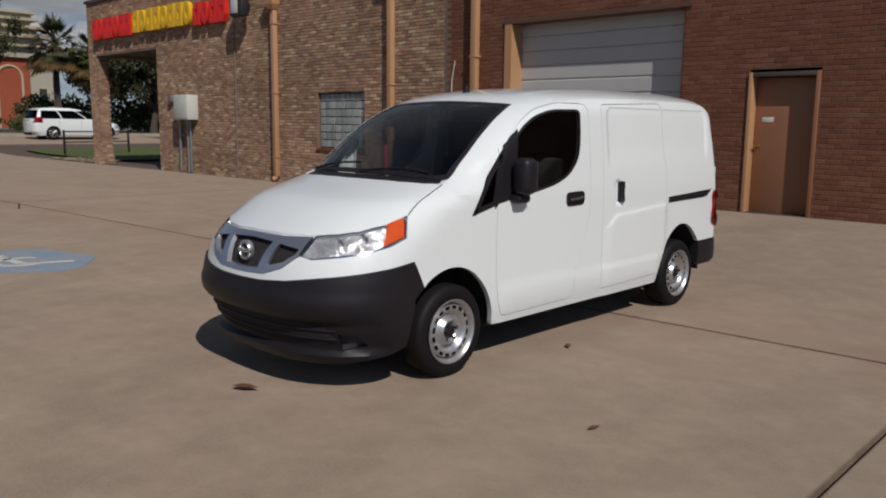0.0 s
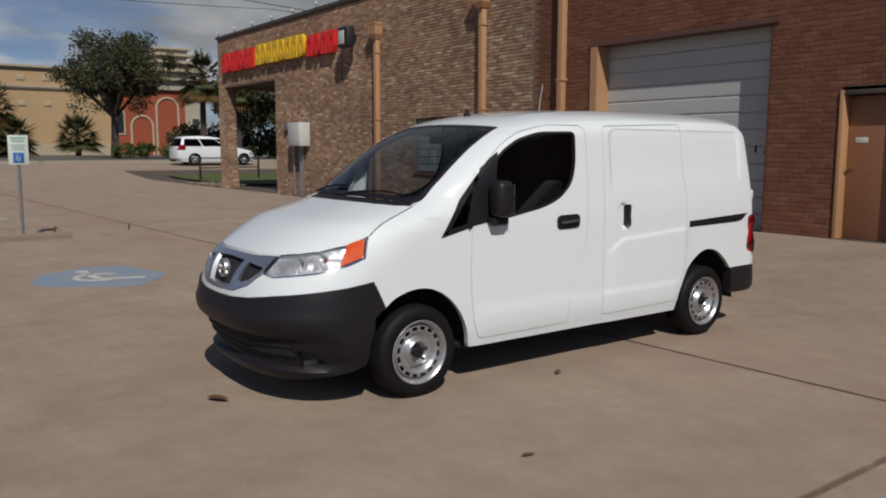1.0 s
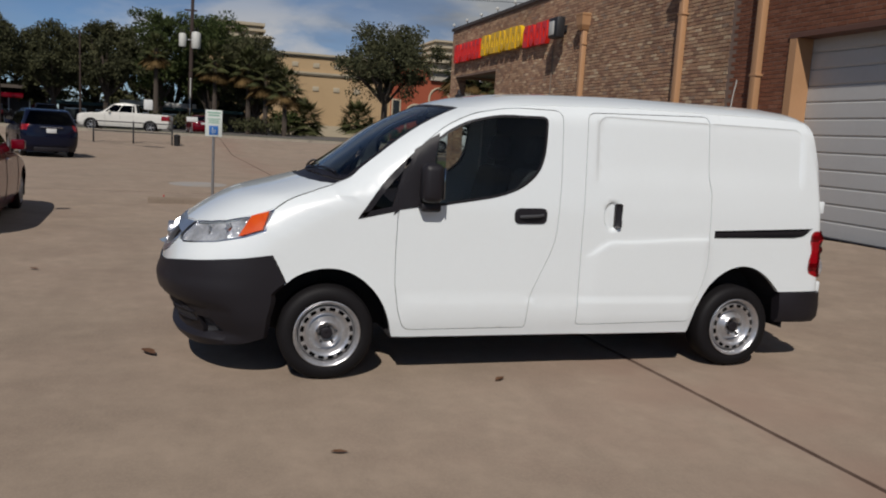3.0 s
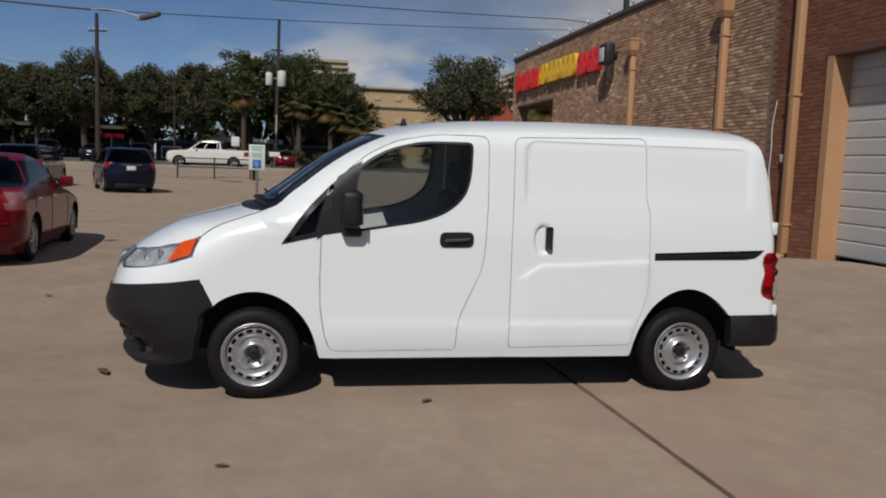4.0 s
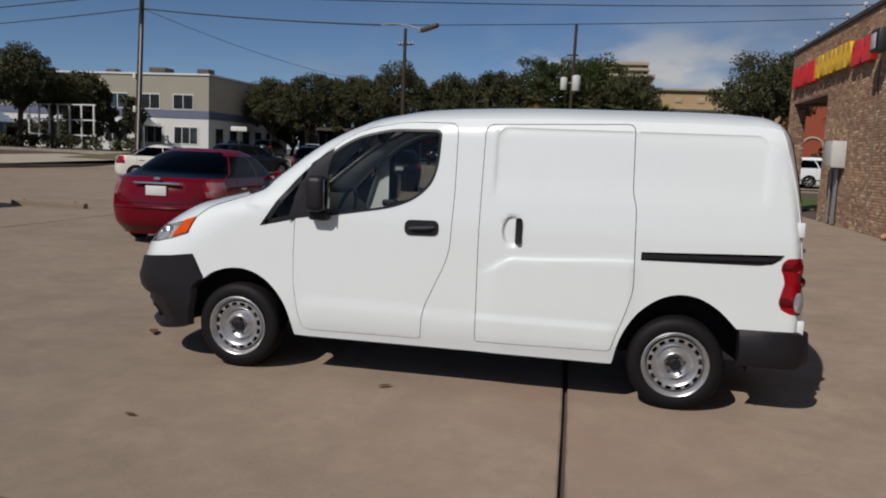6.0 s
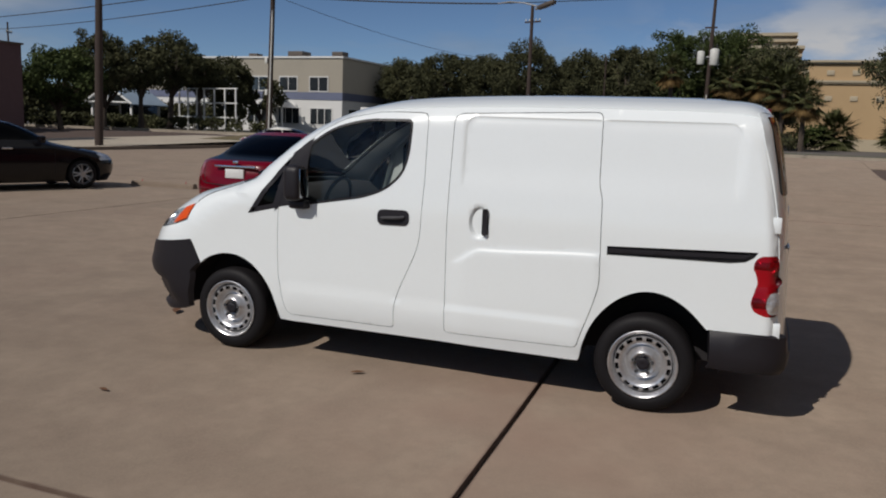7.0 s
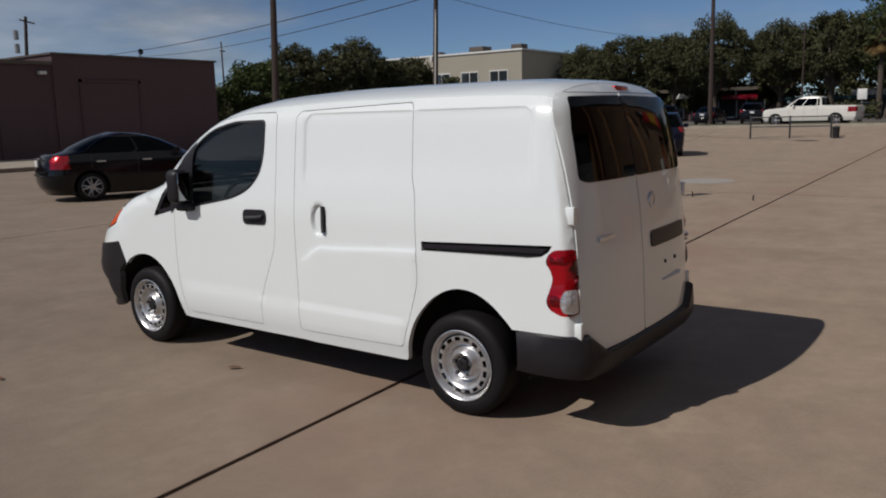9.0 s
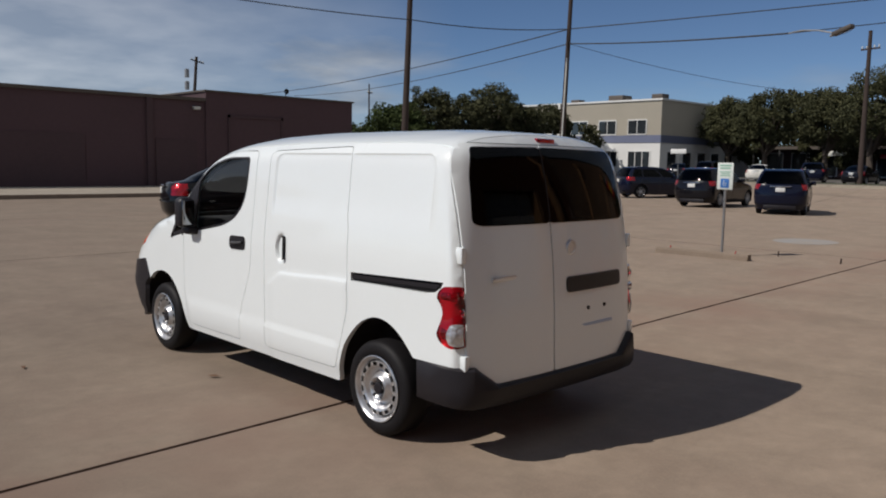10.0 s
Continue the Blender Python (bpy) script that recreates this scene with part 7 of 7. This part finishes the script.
def cream_building():
    th = root("office_building", "two-storey cream office building with a blue-grey band", "building")
    X0, Y0, Y1 = -79.6, -66.0, -37.0
    Geo().box((X0 - 22, Y0, 5.25), (X0, Y1, 9.1)).part("upper_wall", M_CREAM, th)
    Geo().box((X0 - 22, Y0 - .04, 4.4), (X0 + .04, Y1 + .04, 5.25)).part("band", M_SLATE, th, "blue-grey painted band")
    Geo().box((X0 - 22, Y0, FZ - .1), (X0 - .02, Y1 - .02, 4.4)).part("lower_wall", M_PALEWALL, th, "white painted lower storey")
    Geo().box((X0 - 22, Y0 - .15, 9.1), (X0 + .15, Y1 + .15, 9.3)).part("roof_edge", M_PALEWALL, th)
    for k in range(6):
        y = Y1 - 1.8 - 4.05 * k
        w = Geo().box((X0 - .05, y - 2.5, 5.3), (X0 + .07, y, 7.05)).part("window", M_PALEWALL, th)
        for a, b in ((-2.4, -1.3), (-1.2, -.1)):
            Geo().box((X0 + .07, y + a, 5.42), (X0 + .085, y + b, 6.93)).part("pane", M_PANE, w)
    for k in range(6):
        y = Y1 - 1.2 - 4.3 * k
        w = Geo().box((X0 - .1, y - 3.0, 1.55), (X0 + .04, y, 3.5)).part("shop_window", M_PALEWALL, th)
        for a in (-2.9, -1.95, -1.0):
            Geo().box((X0 + .04, y + a, 1.65), (X0 + .055, y + a + .85, 3.4)).part("pane", M_PANE, w)
    for k in range(5):
        x = X0 - 1.4 - 3.4 * k
        w = Geo().box((x - 2.1, Y1 - .1, 1.2), (x, Y1 + .03, 3.5)).part("side_window", M_PALEWALL, th)
        Geo().box((x - 1.95, Y1 + .03, 1.3), (x - .15, Y1 + .045, 3.4)).part("pane", M_PANE, w)
    for x, y, s in ((X0 - 1.2, Y1 - 1.0, .7), (X0 - 3, Y1 - 7.5, 1.0), (X0 - 2, Y1 - 13, .6)):
        soft_box("roof_unit", (x - s, y - s, 9.28), (x + s, y + s, 9.3 + s * .8), M_CAPM, th, r=.05)
    g = Geo()
    g.add([(X0, -46.5, 3.4), (X0, -43.0, 3.4), (X0, -44.75, 4.9), (X0 + 3, -46.5, 3.4), (X0 + 3, -43.0, 3.4), (X0 + 3, -44.75, 4.9)], [(0, 2, 1), (3, 4, 5), (0, 3, 5, 2), (1, 2, 5, 4), (0, 1, 4, 3)])
    g.part("entrance_gable", M_PALEWALL, th)
    for y in (-46.3, -43.2):
        Geo().box((X0 + 2.7, y - .1, FZ - .1), (X0 + 2.9, y + .1, 3.4)).part("porch_post", M_PALEWALL, th)


cream_building()
M_HALL = node_mat("dark_brown_brick_paint", (0.098, 0.057, 0.066), 0.9, spots=[(0.35, 0.45, (0.080, 0.047, 0.054)), (5, 0.3, (0.118, 0.072, 0.080))], bump=[(20, 0.3, 0.006)])
M_HALL_L = node_mat("greyish_brown_panel", (0.088, 0.053, 0.060), 0.9, spots=[(0.35, 0.45, (0.075, 0.046, 0.051)), (5, 0.3, (0.108, 0.068, 0.074))], bump=[(20, 0.3, 0.006)])


def dark_hall():
    th = root("dark_hall", "long low dark brown brick hall standing in shade", "building")
    Y = -32.0
    Geo().box((-22.3, Y - 16, -.1), (24, Y, 4.95)).part("wall", M_HALL, th)
    Geo().box((-32.7, Y - 16, -.1), (-22.3, Y + .12, 5.5)).part("tall_wall", M_HALL, th)
    Geo().box((-22.28, Y - 16, 4.95), (24, Y + .14, 5.13)).part("parapet_cap", M_CAPM, th)
    Geo().box((-32.8, Y - 16.1, 5.5), (-22.2, Y + .22, 5.6)).part("parapet_cap", M_CAPM, th)
    for x0, x1, z1, m in ((-15.6, -9.0, 2.9, M_HALL_L), (-18.7, -15.6, 2.9, M_HALL), (-21.8, -19.3, 2.75, M_HALL_L), (-8.0, -2.5, 2.9, M_HALL_L), (0, 5.5, 2.9, M_HALL_L)):
        Geo().box((x0 + .05, Y + .003, .1), (x1 - .05, Y + (.05 if m is M_HALL_L else .02), z1)).part("wall_panel", m, th)
    for x in (-19.0, -8.6, 6.0):
        Geo().box((x - .16, Y + .003, .1), (x + .16, Y + .16, 4.94)).part("pilaster", M_HALL_L, th)
    Geo().box((-27.2, Y + .123, .1), (-23.8, Y + .15, 4.1)).part("blocked_doorway", M_HALL, th, "dark blocked-up doorway")
    for a, b in ((-27.35, -27.2), (-23.8, -23.65)):
        Geo().box((a, Y + .123, .1), (b, Y + .21, 4.25)).part("door_jamb", M_HALL_L, th)
    Geo().box((-27.35, Y + .123, 4.1), (-23.65, Y + .21, 4.25)).part("door_lintel", M_HALL_L, th)
    soft_box("wall_lamp", (-21.9, Y + .003, 4.45), (-21.5, Y + .3, 4.62), M_LIGHTGREY, th, r=.04)
    d = Geo()
    d.tube([(-29.6, Y - 3, 5.5), (-29.6, Y - 3, 6.1)], .03, 6)
    d.lathe([(-.12, .02), (-.09, .12), (0, .18), (.02, .18)], (-29.6, Y - 2.9, 6.2), "y", 14)
    d.part("roof_dish", M_BLACK, th)


dark_hall()


def low_store(y0, y1, x, top, label, fascia, wall, panels):
    th = root("low_store", label, "building")
    Geo().box((x - 9, y0, FZ - .1), (x - 2.5, y1, top - .25)).part("wall", wall, th)
    Geo().box((x - 10, y0 - .6, top - .35), (x, y1 + .6, top)).part("roof", fascia, th)
    n = int((y1 - y0) / 3.2)
    for k in range(n):
        y = y0 + .6 + k * 3.2
        w = Geo().box((x - 2.5, y, .9), (x - 2.42, y + 2.2, top - .7)).part("window", M_SATIN, th)
        Geo().box((x - 2.42, y + .1, 1.0), (x - 2.40, y + 2.1, top - .8)).part("pane", M_PANE, w)
        soft_box("post", (x - .3, y - .6, FZ - .1), (x - .15, y - .45, top - .35), M_BLACK, th, r=.02)
    for a, b, z0, z1, m in panels:
        soft_box("sign_panel", (x + .003, a, z0), (x + .1, b, z1), m, th, r=.02)


low_store(-12, 7.2, -94, 3.0, "low dark store under a teal metal canopy", M_TEAL, M_CAPM, ((-5.4, -1.4, 2.98, 3.5, M_PALEWALL), (-.9, 2.6, 2.98, 3.5, M_PALEWALL)))
low_store(-34, -14.5, -96, 4.4, "low grey store with a short red and white fascia", M_CAPM, M_HALL_L, ((-25, -20.4, 3.3, 3.85, M_LIGHTGREY), (-19.5, -15.4, 3.0, 3.5, M_PRED)))


# ---- poles and wires ----
def pole(foot, top, r, label, extras=()):
    th = root("utility_pole", label, "pole", foot)
    v = Vector(top) - Vector(foot)
    n = 6
    Geo().tube([v * (k / n) + Vector((0, 0, -.05 if k == 0 else 0)) for k in range(n + 1)], [r * (1.15 - .4 * k / n) for k in range(n + 1)], 12).part("shaft", M_POLE, th, smooth=True)
    for e in extras:
        e(th, v)
    return th


def crossarm(frac, length, turn):
    def f(th, v):
        c = v * frac
        q = Matrix.Translation(c) @ Matrix.Rotation(radians(turn), 4, "Z")
        soft_box("crossarm", (-length / 2, .08, -.06), (length / 2, .2, .06), M_POLE, th, r=.01, turn=q)
        for s in (-.45, -.2, .2, .45):
            g = Geo().lathe([(0, .03), (.05, .06), (.1, .04), (.15, .055), (.2, .01)], tuple(q @ Vector((s * length, .14, .06))), "z", 10)
            g.part("insulator", M_LIGHTGREY, th, smooth=True)
    return f


def conduit(side, r, z1):
    def f(th, v):
        Geo().tube([Vector((side[0], side[1], 0)), Vector((side[0], side[1], 0)) + v * z1], r, 8).part("conduit", M_LIGHTGREY, th, "pale plastic cable conduit", smooth=True)
    return f


def transformers(th, v):
    for dy, z, s in ((-.75, 8.3, .9), (.55, 8.2, 1.12)):
        g = Geo().lathe([(0, .01), (0, .36 * s), (.06, .40 * s), (1.35 * s, .40 * s), (1.42 * s, .36 * s), (1.5 * s, .12 * s), (1.5 * s, .01)], (.55, dy, z), "z", 20)
        g.part("transformer", M_LIGHTGREY, th, "pale grey transformer can", smooth=True)
        for k in (-.15, .15):
            Geo().lathe([(0, .03), (.1, .07), (.2, .04), (.3, .06), (.4, .015)], (.55, dy + k, z + 1.48 * s), "z", 10).part("bushing", M_BLACK, th)
    soft_box("bracket", (.0, -1.0, 9.0), (.25, .9, 9.12), M_GALV, th, r=.02)
    soft_box("crossarm", (-.1, -.6, 11.9), (.1, .6, 12.05), M_POLE, th, r=.01)


def wood(th, v):
    for z in (3.2, 5.1):
        soft_box("cable_box", (.1, -.09, z), (.26, .09, z + .35), M_LIGHTGREY, th, r=.02)


PA, PB, PC, PD = (-30.6, -24.3, .16), (-41.0, -21.0, ground_z(-41, -21)), (-66.0, -11.4, FZ), (-85.0, 2.0, FZ)
pole(PA, (-31.1, -24.3, 13.2), .19, "leaning brown wooden utility pole on the verge")
pole(PB, (-41.0, -20.5, 13.4), .16, "wooden utility pole with a pale conduit strapped to it", (conduit((.19, .12), .045, .62), wood, crossarm(.965, 1.5, 62)))
pole(PC, (-66.0, -11.4, 12.2), .18, "wooden pole with a short crossarm among the trees", (crossarm(.885, 1.5, 75),))
pole(PD, (-85.0, 2.2, 15.8), .2, "wooden utility pole carrying two transformer cans", (transformers, conduit((.22, 0), .06, .35)))
pole((-83.0, -8.0, FZ), (-83.0, -8.0, 9.6), .09, "thin bare pole among the trees")
def can(th, v):
    for z in (9.6, 11.0):
        Geo().lathe([(0, .01), (0, .26), (.9, .26), (1.0, .1), (1.0, .01)], (.35, .25, z), "z", 14).part("transformer", M_GALV, th, "grey transformer can", smooth=True)


pole((-44.0, -78.0, 0.1), (-45.0, -78, 13.6), .21, "distant leaning pole with a crossarm and grey cans", (crossarm(.96, 3.6, 40), can))
pole((-70.0, -77.0, FZ), (-70, -77, 12.4), .12, "thin grey distant utility pole", (crossarm(.9, 1.2, 20),))
M_WIRE = node_mat("black_cable", (0.03, 0.03, 0.032), 0.6, spots=[(3, .4, (.05, .05, .05))])


def wire(points, sag, r, label):
    g = Geo()
    path = []
    for a, b in zip(points, points[1:]):
        a, b = Vector(a), Vector(b)
        for k in range(17):
            t = k / 16
            if k == 0 and path:
                continue
            path.append(a.lerp(b, t) + Vector((0, 0, -4 * sag * t * (1 - t))))
    g.tube(path, r, 6)
    tagged(g.part("overhead_cable", M_WIRE, None, smooth=True), label, "cable", "overhead cables")


B1, B2 = (-41.05, -20.6, 10.15), (-41.05, -20.65, 9.25)
wire([B1, (-60, 24.6, 13.2), (-70, 70, 14)], .35, .032, "thick black overhead cable along the street")
wire([B2, (-35.9, -4.7, 7.6)], .12, .04, "thick black cable leading to the street lamp")
wire([(-35.9, -4.7, 7.6), (-60, 28.9, 12.6), (-68, 70, 13.4)], .2, .022, "thin black overhead cable beyond the lamp")
wire([B1, (-31.05, -24.1, 9.75), (-13.0, -30.5, 10.6), (10, -38, 11.5)], .25, .03, "black overhead cable between the wooden poles")
wire([B1, (-57.1, -90, 10.6)], .8, .035, "black overhead cable passing behind the dark hall")
wire([B2, (-66.3, -90, 11.2)], .8, .03, "black overhead cable passing behind the dark hall")
wire([B2, (-66, -18.0, 8.2), (-85, -14, 9.5)], .3, .016, "thin slack service cable")


def street_lamp():
    th = root("cable_lamp", "dark cobra-head street lamp on a curved arm", "street lamp", (-35.9, -4.7, 7.6))
    Geo().tube([(0, 0, 0), (.25, .65, .02), (.54, 1.44, -.09), (.79, 2.16, -.30)], [.036, .036, .032, .03], 8).part("arm", M_GALV, th, smooth=True)
    q = Matrix.Translation((.86, 2.52, -.27)) @ Matrix.Rotation(radians(-20), 4, "Z") @ Matrix.Rotation(radians(14), 4, "X")
    soft_box("head", (-.15, -.40, -.09), (.15, .54, .10), M_CAPM, th, r=.065, turn=q)
    soft_box("lens", (-.10, -.07, -.13), (.10, .43, -.08), M_LENS, th, r=.02, turn=q)
    soft_box("collar", (-.065, -.54, -.045), (.065, -.36, .05), M_GALV, th, r=.02, turn=q)


street_lamp()


# ---- kiosk and fences ----
def kiosk(at):
    th = root("kiosk", "small white kiosk with a pale blue gable roof", "kiosk", at)
    for y in (-2.6, 2.6):
        for x in (-2, 2):
            soft_box("post", (x - .12, y - .12, -.1), (x + .12, y + .12, 2.6), M_PALEWALL, th, r=.02)
    g = Geo()
    for s in (1, -1):
        g.add([(-2.6, 0, 4.4), (2.6, 0, 4.4), (2.6, s * 3.4, 2.4), (-2.6, s * 3.4, 2.4), (-2.6, 0, 4.28), (2.6, 0, 4.28), (2.6, s * 3.4, 2.28), (-2.6, s * 3.4, 2.28)], [(0, 1, 2, 3), (7, 6, 5, 4), (0, 4, 5, 1), (1, 5, 6, 2), (2, 6, 7, 3), (3, 7, 4, 0)])
    g.part("roof", node_mat("pale_blue_roof_metal", (0.30, 0.38, 0.47), .5, spots=[(1, .4, (.25, .32, .40))]), th)
    t = Geo()
    t.tube([(2.5, -2.9, 2.55), (2.5, 2.9, 2.55)], .1, 6)
    t.tube([(2.5, 0, 2.5), (2.5, 0, 4.2)], .08, 6)
    for s in (1, -1):
        t.tube([(2.62, s * 3.2, 2.4), (2.62, 0, 4.3)], .12, 6)
    t.part("truss", M_PALEWALL, th)
    soft_box("back_wall", (-2.1, -2.5, -.1), (-1.95, 2.5, 2.5), M_PANE, th, r=.01)


kiosk((-66, -55.6, FZ))


def lattice(at, w, h, nx, nz, label):
    th = root("lattice_frame", label, "lattice", at, -12)
    for k in range(nx + 1):
        y = -w / 2 + w * k / nx
        soft_box("upright", (-.06, y - .07, -.1), (.06, y + .07, h), M_PALEWALL, th, r=.01)
    for k in range(1, nz + 1):
        z = h * k / nz
        soft_box("rail", (-.05, -w / 2 - .25, z - .12), (.05, w / 2 + .25, z), M_PALEWALL, th, r=.01)


lattice((-65.5, -47.6, FZ), 4.0, 4.2, 3, 3, "open white timber lattice frame before the lot")
lattice((-64.5, -42.4, FZ), 4.6, 4.2, 3, 3, "open white timber lattice frame before the lot")


def small_sign(at, h, w, hh, mat, label):
    th = root("small_sign", label, "sign", at)
    Geo().tube([(0, 0, -.05), (0, 0, h)], .035, 8).part("post", M_GALV, th, smooth=True)
    soft_box("panel", (.04, -w / 2, h - hh), (.07, w / 2, h + .05), mat, th, r=.01)


small_sign((-63.5, -25.5, FZ), 2.6, 1.5, .35, M_PALEWALL, "white sign board on a post in the lot")
small_sign((-72, -1.2, FZ), 2.5, .7, .8, M_PALEWALL, "small white notice on a post before the dark store")
small_sign((-61.8, 2.5, FZ), 1.2, .8, .3, M_PALEWALL, "low white notice on a post across the street")


def railing(at, n, turn, label):
    th = root("railing", label, "railing", at, turn)
    for k in range(n + 1):
        soft_box("post", (-.04, k * 1.9 - .04, -.05), (.04, k * 1.9 + .04, 1.15), M_BLACK, th, r=.01)
    for z in (.6, 1.08):
        Geo().tube([(0, 0, z), (0, n * 1.9, z)], .03, 8).part("rail", M_BLACK, th, smooth=True)


railing((-37.5, 14.6, ground_z(-37.5, 14)), 2, 20, "black metal railing beside the lawn")
railing((-43.0, -2.1, ground_z(-43.0, -.5)), 2, 3, "thin black pipe barrier at the far yard edge")
for x, y in ((-43.0, 1.95),):
    th = root("litter_bin", "dark waste bin at the yard edge", "bin", (x, y, ground_z(x, y)))
    Geo().lathe([(-.02, .15), (.5, .17), (.52, .185), (.56, .16), (.6, .04)], (0, 0, 0), "z", 14).part("body", M_BLACK, th, smooth=True)
